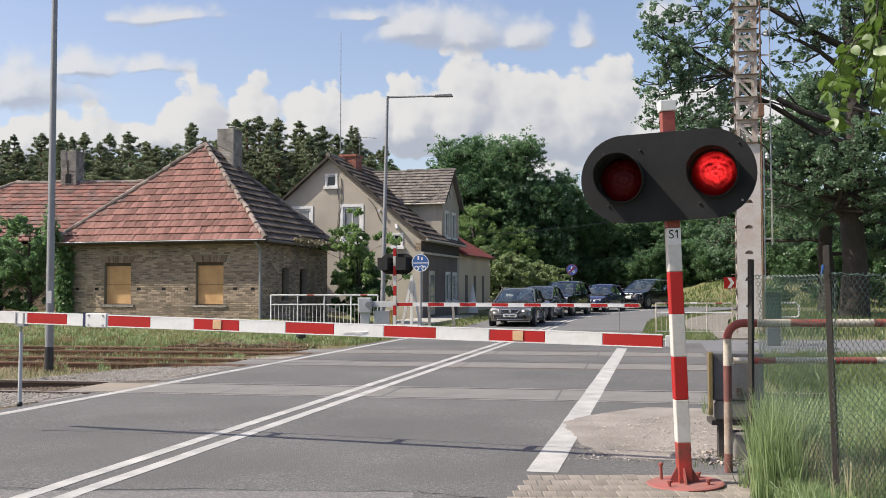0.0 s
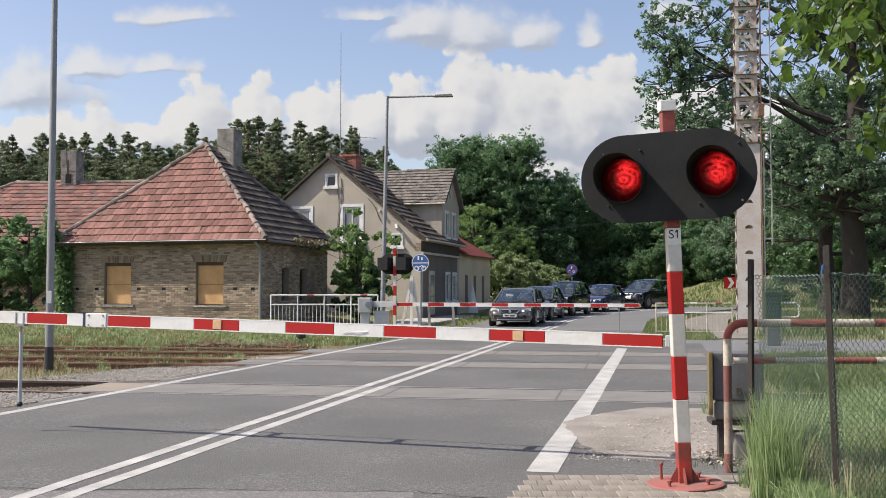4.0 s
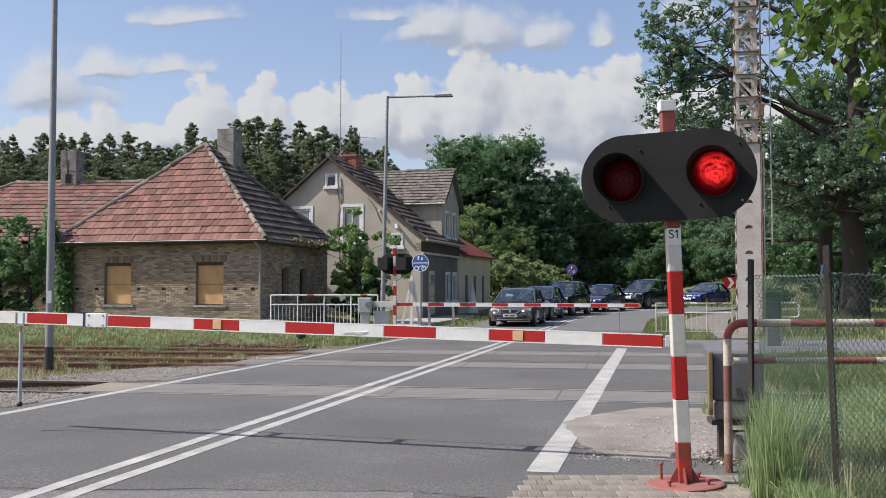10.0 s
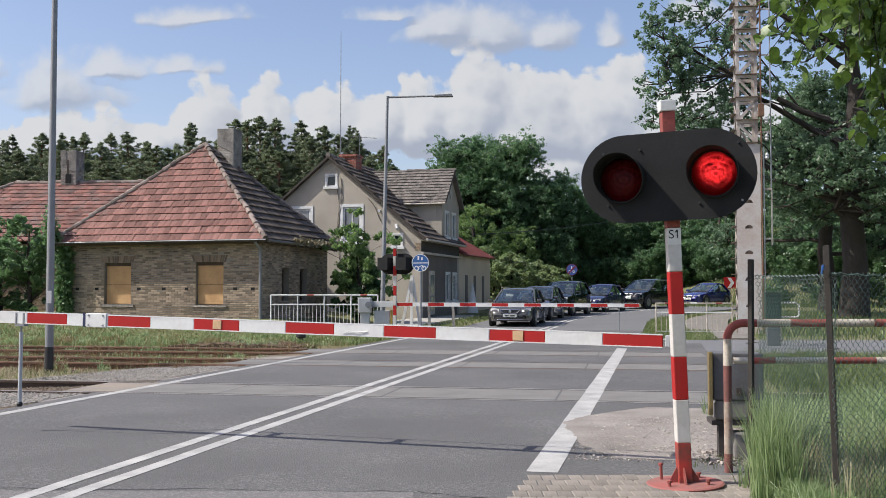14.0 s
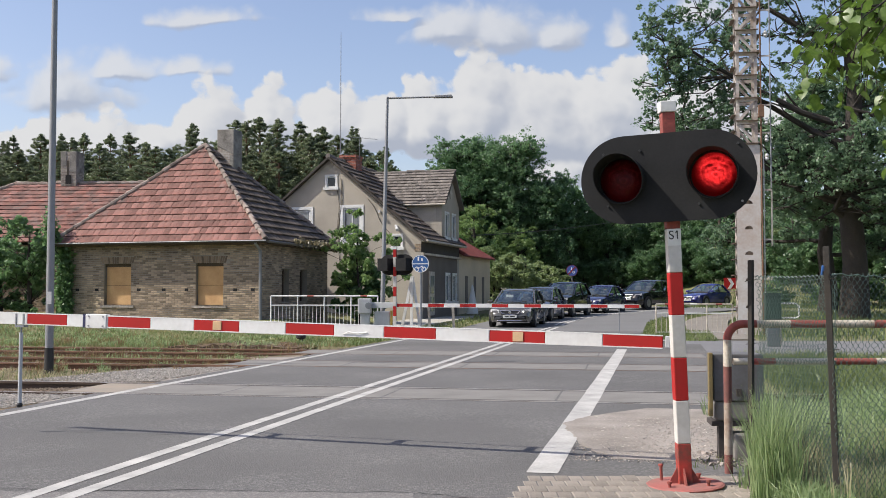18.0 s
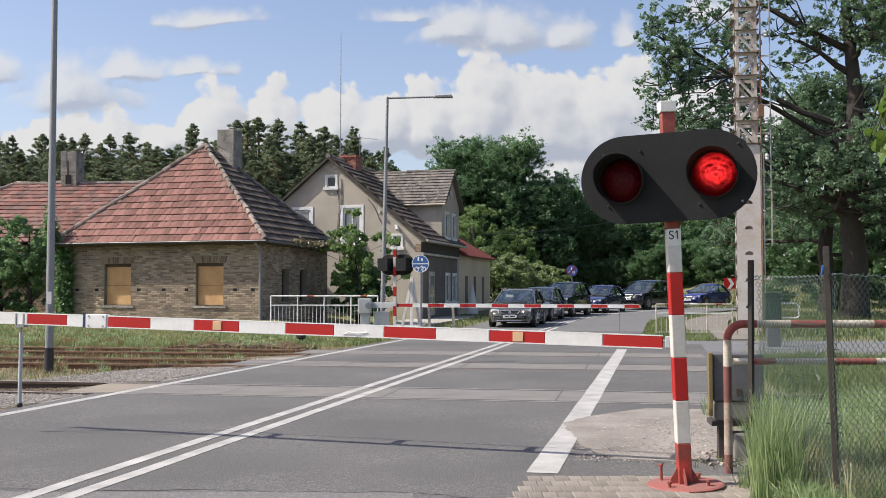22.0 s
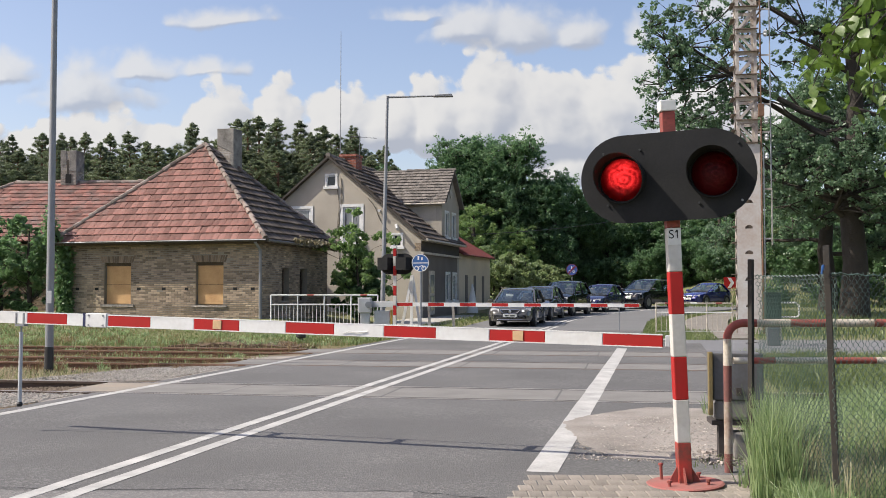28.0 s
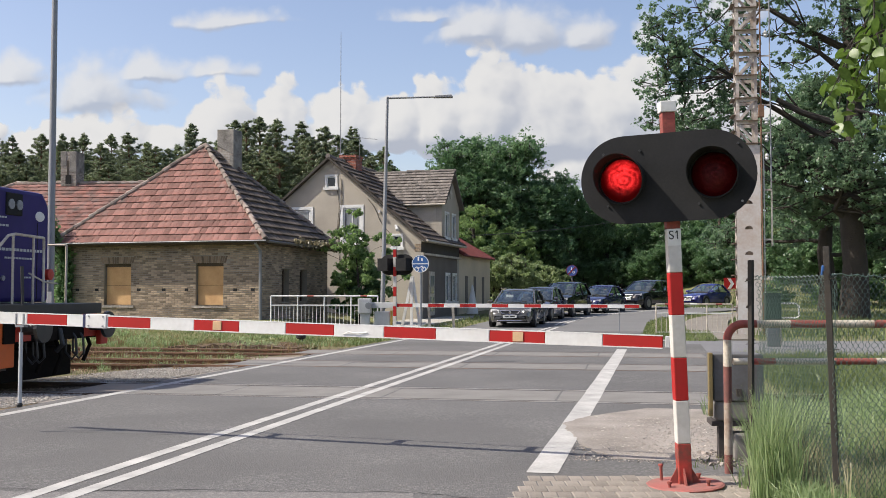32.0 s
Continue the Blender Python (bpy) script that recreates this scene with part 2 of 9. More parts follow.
ASPHALT = asphalt("asphalt", (0.115, 0.112, 0.108), (0.071, 0.069, 0.067), (0.29, 0.28, 0.268))
PATCH = asphalt("repaired_asphalt", (0.16, 0.153, 0.147), (0.11, 0.106, 0.103), (0.34, 0.32, 0.3))
ASPHALT_FAR = material("asphalt_far", (0.16, 0.159, 0.158), 0.85, (0.115, 0.114, 0.113), 0.5, 60, 0.3)
CONCRETE = material("concrete", (0.215, 0.203, 0.187), 0.9, (0.14, 0.132, 0.122), 1.5, 50, 0.35)
PATH = material("path_asphalt", (0.17, 0.17, 0.175), 0.9, (0.12, 0.12, 0.125), 0.6, 70, 0.4)
LINE = material("road_paint", (0.5, 0.49, 0.465), 0.8, (0.22, 0.215, 0.205), 3.0, 40, 0.3, amount=0.75)
GRAVEL = material("gravel", (0.34, 0.305, 0.272), 0.95, (0.18, 0.16, 0.14), 1.6, 48, 1.0, amount=1.0, dist=0.012)
STONE = material("ballast_stone", (0.43, 0.4, 0.36), 0.95, (0.26, 0.24, 0.21), 8, 60, 0.4, each=0.45)
PAVER = material("paver", (0.275, 0.243, 0.205), 0.92, (0.17, 0.148, 0.125), 5, 70, 0.5, each=0.22, amount=0.7)
SOIL = material("soil", (0.16, 0.135, 0.1), 1.0, (0.08, 0.07, 0.05), 1.2, 30, 0.6)
# Darker rusty steel: the shadow on the near rail's side is in the colour.
RAIL_SHADED = material("shaded_rail_side", (0.085, 0.06, 0.045), 0.85, (0.04, 0.03, 0.025), 6, 60, 0.4, metal=0.1)
STEEL_RUST = material("rusty_steel", (0.21, 0.115, 0.07), 0.85, (0.085, 0.05, 0.035), 6, 60, 0.4, metal=0.1)
RAIL_HEAD = material("rail_head", (0.45, 0.42, 0.39), 0.4, (0.25, 0.2, 0.17), 3, 40, 0.1, metal=0.3)
RAIL_DULL = material("dull_rail_head", (0.2, 0.15, 0.115), 0.55, (0.12, 0.08, 0.06), 4, 40, 0.1, metal=0.5)
GALV = material("galvanised_steel", (0.27, 0.28, 0.295), 0.55, (0.2, 0.205, 0.215), 5, 40, 0.1, metal=0.3)
GREY_PAINT = material("grey_paint", (0.5, 0.52, 0.53), 0.5, (0.34, 0.33, 0.32), 3, 25, 0.1)
BLACK = material("black_paint", (0.018, 0.0185, 0.019), 0.45, (0.05, 0.05, 0.05), 4, 60, 0.1, amount=0.35)
RED = material("red_paint", (0.43, 0.019, 0.018), 0.55, (0.3, 0.025, 0.02), 3, 30, 0.1, amount=0.6, spec=0.25)
RED_OLD = material("faded_red_paint", (0.36, 0.075, 0.06), 0.75, (0.16, 0.06, 0.045), 5, 40, 0.3, amount=0.9)
WHITE = material("white_paint", (0.76, 0.76, 0.74), 0.5, (0.5, 0.48, 0.45), 3, 30, 0.1, amount=0.5)
WHITE_OLD = material("worn_white_paint", (0.62, 0.58, 0.5), 0.7, (0.32, 0.25, 0.18), 5, 40, 0.3, amount=0.8)
DARK = material("dark_inside", (0.012, 0.012, 0.012), 0.9, bump=0)
BRICK = brickwork("yellow_brick", (0.44, 0.32, 0.205), (0.17, 0.12, 0.085), (0.37, 0.32, 0.255))
BRICK_RED = brickwork("red_brick", (0.42, 0.12, 0.07), (0.33, 0.09, 0.06), (0.3, 0.27, 0.24))
BRICK_GREY = brickwork("old_chimney_brick", (0.40, 0.36, 0.31), (0.25, 0.205, 0.17), (0.42, 0.4, 0.37))
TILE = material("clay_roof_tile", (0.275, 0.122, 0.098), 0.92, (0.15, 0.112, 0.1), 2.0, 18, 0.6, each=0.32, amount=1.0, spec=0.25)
# Dark tile; on the brick house's right slope the shade is in the colour.
TILE_DARK_SHADED = material("dark_shaded_roof_tile", (0.15, 0.122, 0.105), 0.95, (0.08, 0.068, 0.06), 1.5, 18, 0.5, each=0.4, spec=0.2)
TILE_GREY = material("grey_roof_tile", (0.2, 0.175, 0.155), 0.9, (0.1, 0.09, 0.08), 1.5, 18, 0.5, each=0.35)
SHEET_RED = material("red_sheet_roof", (0.22, 0.06, 0.058), 0.7, (0.15, 0.05, 0.048), 1.5, 20, 0.1)
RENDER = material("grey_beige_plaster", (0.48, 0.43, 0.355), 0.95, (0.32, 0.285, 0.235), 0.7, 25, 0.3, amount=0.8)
# Dark plaster of the road side, with that side's shade put into the colour.
RENDER_SHADED = material("dark_shaded_plaster", (0.17, 0.145, 0.122), 0.95, (0.1, 0.088, 0.075), 0.8, 25, 0.3)
RENDER_CREAM = material("cream_plaster", (0.66, 0.55, 0.4), 0.95, (0.38, 0.33, 0.25), 0.7, 25, 0.2)
CHIPBOARD = material("chipboard", (0.58, 0.36, 0.17), 0.85, (0.42, 0.24, 0.11), 2.5, 30, 0.2, amount=0.8)
WOOD_DARK = material("dark_wood", (0.09, 0.065, 0.045), 0.85, (0.045, 0.035, 0.028), 3, 30, 0.3)
BARK = material("bark", (0.045, 0.038, 0.032), 0.95, (0.03, 0.025, 0.021), 2, 14, 0.9, dist=0.04)
BARK_PINE = material("pine_bark", (0.19, 0.105, 0.065), 0.95, (0.07, 0.05, 0.04), 2, 14, 0.9, dist=0.04)
GLASS_DARK = material("window_glass", (0.02, 0.024, 0.028), 0.06, (0.03, 0.035, 0.04), 1.5, 4, 0.0, spec=0.5)
RUBBER = material("tyre_rubber", (0.018, 0.018, 0.019), 0.85, bump=0.2)
LEAF_OAK = leafy("oak_leaf", (0.088, 0.159, 0.091), (0.213, 0.323, 0.183), 0.6)
LEAF_LIGHT = leafy("light_leaf", (0.129, 0.224, 0.073), (0.314, 0.437, 0.168), 0.58)
LEAF_NEAR = leafy("near_leaf", (0.05, 0.11, 0.014), (0.16, 0.25, 0.05), 0.45, 3.0)
NEEDLE = leafy("pine_needles", (0.095, 0.125, 0.07), (0.21, 0.255, 0.14), 0.4, 0.25)
LEAF_FAR = leafy("far_leaf", (0.069, 0.144, 0.062), (0.188, 0.312, 0.138), 0.58)
GRASS = leafy("grass_blade", (0.095, 0.14, 0.04), (0.22, 0.265, 0.1), 0.4, 0.9)
GRASS_DRY = leafy("dry_grass_blade", (0.2, 0.17, 0.07), (0.36, 0.29, 0.14), 0.3, 0.9)
GALV_DARK = material("old_zinc", (0.17, 0.165, 0.155), 0.6, (0.14, 0.11, 0.09), 4, 30, 0.2, metal=0.3)
BED = material("track_soil", (0.23, 0.175, 0.115), 1.0, (0.095, 0.07, 0.045), 0.9, 22, 0.9, amount=1.0, dist=0.03)
BOARD = material("matt_black_paint", (0.02, 0.0205, 0.0215), 0.8, (0.04, 0.04, 0.04), 4, 60, 0.1, amount=0.4, spec=0.12)

TRODDEN = material("trodden_path", (0.23, 0.21, 0.185), 0.95, (0.14, 0.125, 0.105), 1.2, 40, 0.5, amount=0.9)
SLAB = material("crossing_slab", (0.205, 0.196, 0.182), 0.9, (0.145, 0.137, 0.127), 1.8, 50, 0.35, amount=0.8)
SLAB_STAINED = material("rust_stained_slab", (0.3, 0.245, 0.185), 0.9, (0.2, 0.185, 0.165), 1.6, 40, 0.35, amount=0.9)
PALE_WAY = material("pale_concrete", (0.42, 0.4, 0.36), 0.9, (0.26, 0.25, 0.22), 1.2, 40, 0.3)
SMALL_STONE = material("trodden_stone", (0.36, 0.315, 0.28), 0.95, (0.23, 0.2, 0.18), 8, 60, 0.4, each=0.3)
RED_DIRTY = material("red_paint_with_rust", (0.44, 0.04, 0.03), 0.6, (0.1, 0.055, 0.04), 9, 30, 0.3, amount=1.0)
DIRTY_STONE = material("dirty_ballast", (0.27, 0.21, 0.155), 0.95, (0.13, 0.1, 0.075), 8, 60, 0.4, each=0.5)
WHITE_POST = material("weathered_white_paint", (0.62, 0.6, 0.56), 0.6, (0.42, 0.39, 0.35), 4, 30, 0.15, amount=0.7)
# ---- land, road, tracks ----
def ground_material():
    m = material("meadow", (0.13, 0.16, 0.05), 1.0, (0.17, 0.14, 0.075), 0.25, 9, 0.8, amount=1.0, dist=0.05)
    return m


def strip(name, points, material_, z0=0.0, thick=0.05):
    """A sheet of rows of points, with a skirt below."""
    s = Shape()
    n = len(points[0])
    vs = [p for row in points for p in row]
    fs = []
    for i in range(len(points) - 1):
        for k in range(n - 1):
            a = i * n + k
            fs.append((a, a + 1, a + 1 + n, a + n))
    s.add(vs, fs)
    rim = [p for p in points[0]] + [r[-1] for r in points[1:]] + list(reversed(points[-1]))[1:] + [r[0] for r in reversed(points)][1:-1]
    low = [(x, y, z - thick) for x, y, z in rim]
    c = len(rim)
    s.add(list(rim) + low, [(i, (i + 1) % c, c + (i + 1) % c, c + i) for i in range(c)])
    return s


def build_ground():
    xs = np.concatenate([[-1500, -600, -250, -120], np.arange(-70, 71, 2.0), [120, 250, 600, 1500]])
    ys = np.concatenate([[-1500, -500, -150, -60], np.arange(-30, 131, 2.0), [170, 250, 500, 1000, 1800]])
    s = Shape()
    vs, n = [], len(xs)
    for y in ys:
        for x in xs:
            z = float(ground_z(x, y)) - 0.035
            if abs(x) < 70 and -30 < y < 130:
                z += 0.015 * noise.noise((x * 0.3, y * 0.3, 0.0)) - 0.015
            # the bed of the road lies under its surface
            u = RC * x - RS * y + 3.99
            if -5.5 < u < 8 and y < 60:
                z -= 0.03
            if u < -3 and 9 < TS * x + TC * y < 25.5:
                z -= 0.14
            vs.append((x, y, z))
    fs = [(j * n + i, j * n + i + 1, (j + 1) * n + i + 1, (j + 1) * n + i) for j in range(len(ys) - 1) for i in range(n - 1)]
    s.add(vs, fs)
    tagged(part("ground", s, ground_material(), smooth=True), "uneven meadow ground of grass and bare soil", "ground", kind="structure")


def build_road():
    rows, far = [], []
    for v in list(np.arange(-14, 38, 4.0)) + [36.0] + list(np.arange(39, 130, 3.0)):
        row = []
        for u in (-3.45, -1.7, 0, 1.7, 3.45):
            x, y, _ = road_far(u, v)
            row.append((x, y, 0.017 * max(0, min(y - 40, 60))))
        if v <= 36:
            rows.append(row)
        if v >= 36:
            far.append(row)
    tagged(part("road", strip("road", far, ASPHALT_FAR, thick=0.3), ASPHALT_FAR), "paler grey asphalt road beyond the crossing", "road", kind="structure")
    tagged(part("road", strip("road", rows, ASPHALT, thick=0.3), ASPHALT), "worn dark grey asphalt road over the crossing", "road", kind="structure")
    # paved way beside the road, before and beyond the tracks
    way = [[road_at(u, v, -0.0007) for u in (3.4, 4.3, 5.05)] for v in (7.55, 9.6, 12.6, 20.0, 27.5)]
    tagged(part("pavement", strip("way", way, ASPHALT, thick=0.2), ASPHALT), "grey asphalt footway beside the road", "footway", kind="structure")
    side = [[(4.0, 22.3, -0.008), (20.0, 20.2, -0.008)], [(4.6, 29.0, -0.008), (20.0, 28.0, -0.008)]]
    tagged(part("pavement", strip("side", side, PATH, thick=0.15), PATH), "grey asphalt side lane behind the crossing", "side lane", kind="structure")
    lane = [[(lambda p: (p[0], p[1], float(land(p[0], p[1])) + 0.012))(road_far(u, v)) for u in (4.9, 5.8, 6.7)] for v in np.arange(30.5, 62, 3.0)]
    tagged(part("pavement", strip("lane", lane, TRODDEN, thick=0.2), TRODDEN), "pale trodden path along the far road", "footpath", kind="structure")
    far_way = [[road_at(u, v, 0.06 + 0.004 * max(0, v - 30)) for u in (-7.2, -4.9)] for v in (33, 42, 52)]
    tagged(part("pavement", strip("far_way", far_way, PALE_WAY, thick=0.2), PALE_WAY), "pale concrete footway in front of the house", "footway", kind="structure")


def marking(name, lines, label):
    """lines: u of the middle, width, v from, v to."""
    s = Shape()
    rng = random.Random(4)
    for u, w, v0, v1 in lines:
        n = max(2, int((v1 - v0) / 0.35))
        left, right = [], []
        for i in range(n + 1):
            v = v0 + (v1 - v0) * i / n
            e = rng.uniform(-1, 1) * 0.004
            for side, arr in ((-1, left), (1, right)):
                x, y, _ = road_far(u + side * w / 2 + e, v)
                arr.append((x, y, 0.0038 + 0.017 * max(0, y - 40)))
        vs = left + right
        s.add(vs, [(i, i + 1, n + 2 + i, n + 1 + i) for i in range(n)])
    tagged(part(name, s, LINE), label, "road marking", kind="structure")


def build_markings():
    marking("road_marking", [(-0.14, 0.13, -2, 40), (0.14, 0.13, -2, 40), (-0.14, 0.13, 40, 75), (0.14, 0.13, 40, 75)], "worn white double line along the middle of the road")
    marking("road_marking", [(-3.15, 0.15, 2, 31)], "worn white line along the road's edge")
    marking("road_marking", [(3.12, 0.24, 7.68, 24.6)], "broad white edge line, chipped where gravel covers it")
    marking("road_marking", [(-1.6, 3.0, 34.2, 34.6)], "white stop line before the far barrier")


def rail_profile(s, q, a, b, z=0.0):
    """One rail along the track from a to b, its running face at height z."""
    prof = [(-0.06, -0.15), (0.06, -0.15), (0.06, -0.135), (0.012, -0.12), (0.012, -0.045), (0.036, -0.035), (0.036, -0.005), (0.03, 0.0), (-0.03, 0.0), (-0.036, -0.005), (-0.036, -0.035), (-0.012, -0.045), (-0.012, -0.12), (-0.06, -0.135)]
    p0 = [track_at(a, q + y, z + h) for y, h in prof]
    d = Vector(track_at(b, 0)) - Vector(track_at(a, 0))
    s.prism(p0, d)


def build_tracks():
    # where the road's edges cut each track
    for k, q in enumerate(TRACKS):
        t = thing("railway_track", Matrix.Identity(4), ("rusty railway track in pale gravel, sunk in the road" if k == 0 else "rusty railway track overgrown with dry grass"), "track", "tracks over the road", "structure")
        for off in (-0.755, 0.755):
            s = Shape()
            rail_profile(s, q + off, -680, 60, 0.0015)
            part("rail", s, RAIL_SHADED if k == 0 else STEEL_RUST, t)
            h = Shape()
            z = 0.0028
            h.add([track_at(-680, q + off - 0.027, z), track_at(60, q + off - 0.027, z), track_at(60, q + off + 0.027, z), track_at(-680, q + off + 0.027, z)], [(0, 1, 2, 3)])
            part("rail_head", h, RAIL_HEAD if k == 0 else RAIL_DULL, t)
            # dark strip, the painted shade of the wheels' flange groove where the road crosses
            mid_ = track_mid(q)
            inner = q + off - math.copysign(0.068, off)
            part("flange_groove", Shape().add([track_at(mid_ - 4.2, inner - 0.03, 0.0026), track_at(mid_ + 5.0, inner - 0.03, 0.0026), track_at(mid_ + 5.0, inner + 0.03, 0.0026), track_at(mid_ - 4.2, inner + 0.03, 0.0026)], [(0, 1, 2, 3)]), GROOVE, t)
        # concrete slabs between the rails where the road crosses
        s_mid = track_mid(q)
        for i, (a, ln) in enumerate(((-4.05, 0.92), (-3.12, 1.305), (-1.8, 2.235), (0.45, 2.235), (2.7, 2.235))):
            a += s_mid
            w = 0.655
            b = Shape().box(0, -w, -0.12, ln, w, 0.0018)
            ob = part("slab", b, SLAB_STAINED if k == 0 and i == 0 else SLAB, t, "concrete slab stained with rust" if k == 0 and i == 0 else "", bev=0.012)
            ob.matrix_basis = Matrix.Translation(track_at(a, q, 0)) @ pose(0, 0, 0, 0, 0, -10.2)
        # sleepers
        s2 = Shape().box(-0.12, -1.25, -0.14, 0.12, 1.25, 0.0)
        me = s2.mesh("sleeper")
        me.materials.append(WOOD_DARK)
        for i in range(26):
            a = s_mid - 5.6 - i * 0.62
            ob = part("sleeper", me, WOOD_DARK, t)
            ob.matrix_basis = Matrix.Translation(track_at(a, q, -0.17 if k == 0 else -0.15)) @ pose(0, 0, 0, 0, 0, -10.2)


def track_mid(q):
    """Where the middle of the road crosses the track q, along the track."""
    a, b = road_at(0, 0), road_at(0, 1)
    qa, qb = TS * a[0] + TC * a[1], TS * b[0] + TC * b[1]
    x, y, _ = road_at(0, (q - qa) / (qb - qa))
    return TC * x - TS * y


def scatter_stones(name, area, count, size, seed, label, mat_=None, category="gravel"):
    """Loose stones as one mesh. area: a function of two numbers of 0 to 1 that gives the place."""
    rng = np.random.default_rng(seed)
    base = np.array([(1, 1, 1), (-1, -1, 1), (-1, 1, -1), (1, -1, -1)], dtype=float)
    tri = np.array([(0, 1, 2), (0, 3, 1), (0, 2, 3), (1, 3, 2)])
    pts = np.array([area(*rng.random(2)) for _ in range(count)])
    out = []
    for p in pts:
        r = size * rng.uniform(0.45, 1.2)
        v = base * rng.uniform(0.5, 1.0, (4, 3)) * r * np.array([1, 1, 0.8])
        a = rng.uniform(0, 6.28)
        c, s = math.cos(a), math.sin(a)
        v = np.stack([v[:, 0] * c - v[:, 1] * s, v[:, 0] * s + v[:, 1] * c, v[:, 2]], 1) + p
        out.append(v[tri].reshape(-1, 3))
    me = bpy.data.meshes.new(name)
    # stones share corners, so that each is one island
    verts, faces = [], []
    for k, tris in enumerate(out):
        n = len(verts)
        quad = [tris[0], tris[1], tris[2], tris[4]]
        verts += [tuple(q) for q in quad]
        faces += [(n, n + 1, n + 2), (n, n + 3, n + 1), (n, n + 2, n + 3), (n + 1, n + 3, n + 2)]
    me.from_pydata(verts, [], faces)
    tagged(part(name, me, mat_ or STONE), label, category, kind="stuff")


def build_beds():
    """Gravel beside the road along the tracks, and the gravel patch at the footway."""
    for side, (e0, e1) in enumerate(((-60.0, -3.6), (6.4, 45.0))):
        rows = []
        for q in np.linspace(10.9, 24.2, 12):
            sm = track_mid(q)
            rows.append([track_at(sm + e0 + (e1 - e0) * (i / 16) ** (0.5 if side == 0 else 2), q, -0.02 - (0.15 * min(1, (16 - i) / 1.6) if side == 0 else 0) + 0.012 * math.sin(q * 3.1 + i)) for i in range(17)])
        tagged(part("track_bed", strip("bed", rows, BED, thick=0.15), BED), "brown soil and old ballast under the tracks", "track bed", kind="structure")
    for k, (q0, q1, reach) in enumerate(((11.6, 12.6, 7.0), (14.75, 17.6, 1.6), (19.8, 21.0, 1.0))):
        rows = []
        for q in np.linspace(q0, q1, 4):
            sm = track_mid(q) - 3.5 / math.cos(radians(1.8))
            rows.append([track_at(sm - reach + i * reach / 8, q, -0.014 - 0.045 * (8 - i) / 8) for i in range(9)])
        tagged(part("gravel_bed", strip("bed", rows, GRAVEL, thick=0.15), GRAVEL), "pale crushed stone beside the tracks", "gravel", kind="structure")

    def bed_a(a, b):
        q = 11.0 + b * 1.65
        e = track_mid(q) - 3.6
        return Vector(track_at(e - a ** 1.5 * 8.5, q, -0.008 - 0.03 * a))

    def bed_b(a, b):
        q = 14.6 + b * 3.2
        e = track_mid(q) - 3.6
        return Vector(track_at(e - a ** 1.1 * (1.7 + 0.9 * (1 - b)), q, -0.006 - 0.05 * a))

    def bed_c(a, b):
        q = 12.85 + b * 1.25
        e = track_mid(q) - 4.3
        return Vector(track_at(e - a * 8.0, q, -0.02 - 0.15 * min(1.0, (a * 8.0 + 0.7) / 3.6)))
    scatter_stones("ballast", bed_c, 4500, 0.013, 6, "dirty brown ballast between the near rails", DIRTY_STONE)

    def bed_d(a, b):
        q = 17.8 + b * 6.0
        e = track_mid(q) - 3.9
        return Vector(track_at(e - a ** 1.3 * 13.0, q, -0.155))
    scatter_stones("ballast", bed_d, 5000, 0.018, 7, "old brown ballast under the far tracks", DIRTY_STONE)
    scatter_stones("ballast", bed_a, 9000, 0.0105, 3, "pale grey crushed stone along the near track")
    scatter_stones("ballast", bed_b, 9000, 0.0105, 5, "pale grey crushed stone between the tracks")
    rows = [[road_at(u, v, 0.0065 - 0.002 * j) for j, u in enumerate((float(np.interp(v, (8.3, 8.8, 9.3, 9.7, 10.4, 10.8, 11.2, 11.6, 12.2), (3.7, 3.45, 3.27, 3.2, 3.03, 3.05, 3.2, 3.45, 3.85))) + 0.05 * noise.noise((v * 4.0, 0.0, 0.0)) + 0.05 * noise.noise((v * 14.0, 3.0, 0.0)), 4.0, 5.3, 5.9))] for v in np.linspace(8.45, 12.2, 100)]
    tagged(part("gravel_patch", strip("patch", rows, GRAVEL, thick=0.1), GRAVEL), "patch of trodden gravel beside the road", "gravel", kind="structure")

    def patch(a, b):
        v = 8.3 + 3.0 * b
        return Vector(road_at(3.25 + 2.6 * a ** 0.8, v, 0.0035))
    scatter_stones("gravel_stones", patch, 6500, 0.0075, 8, "small loose stones on the trodden patch", SMALL_STONE)
    scatter_stones("gravel_stones", patch, 1300, 0.012, 18, "paler pebbles on the trodden patch", STONE)

    def heap(a, b):
        return Vector(road_at(4.3 + 1.05 * a, 8.25 + 0.75 * b, 0.008))
    scatter_stones("gravel_stones", heap, 420, 0.02, 9, "coarse stones heaped by the signal's foot", SMALL_STONE)


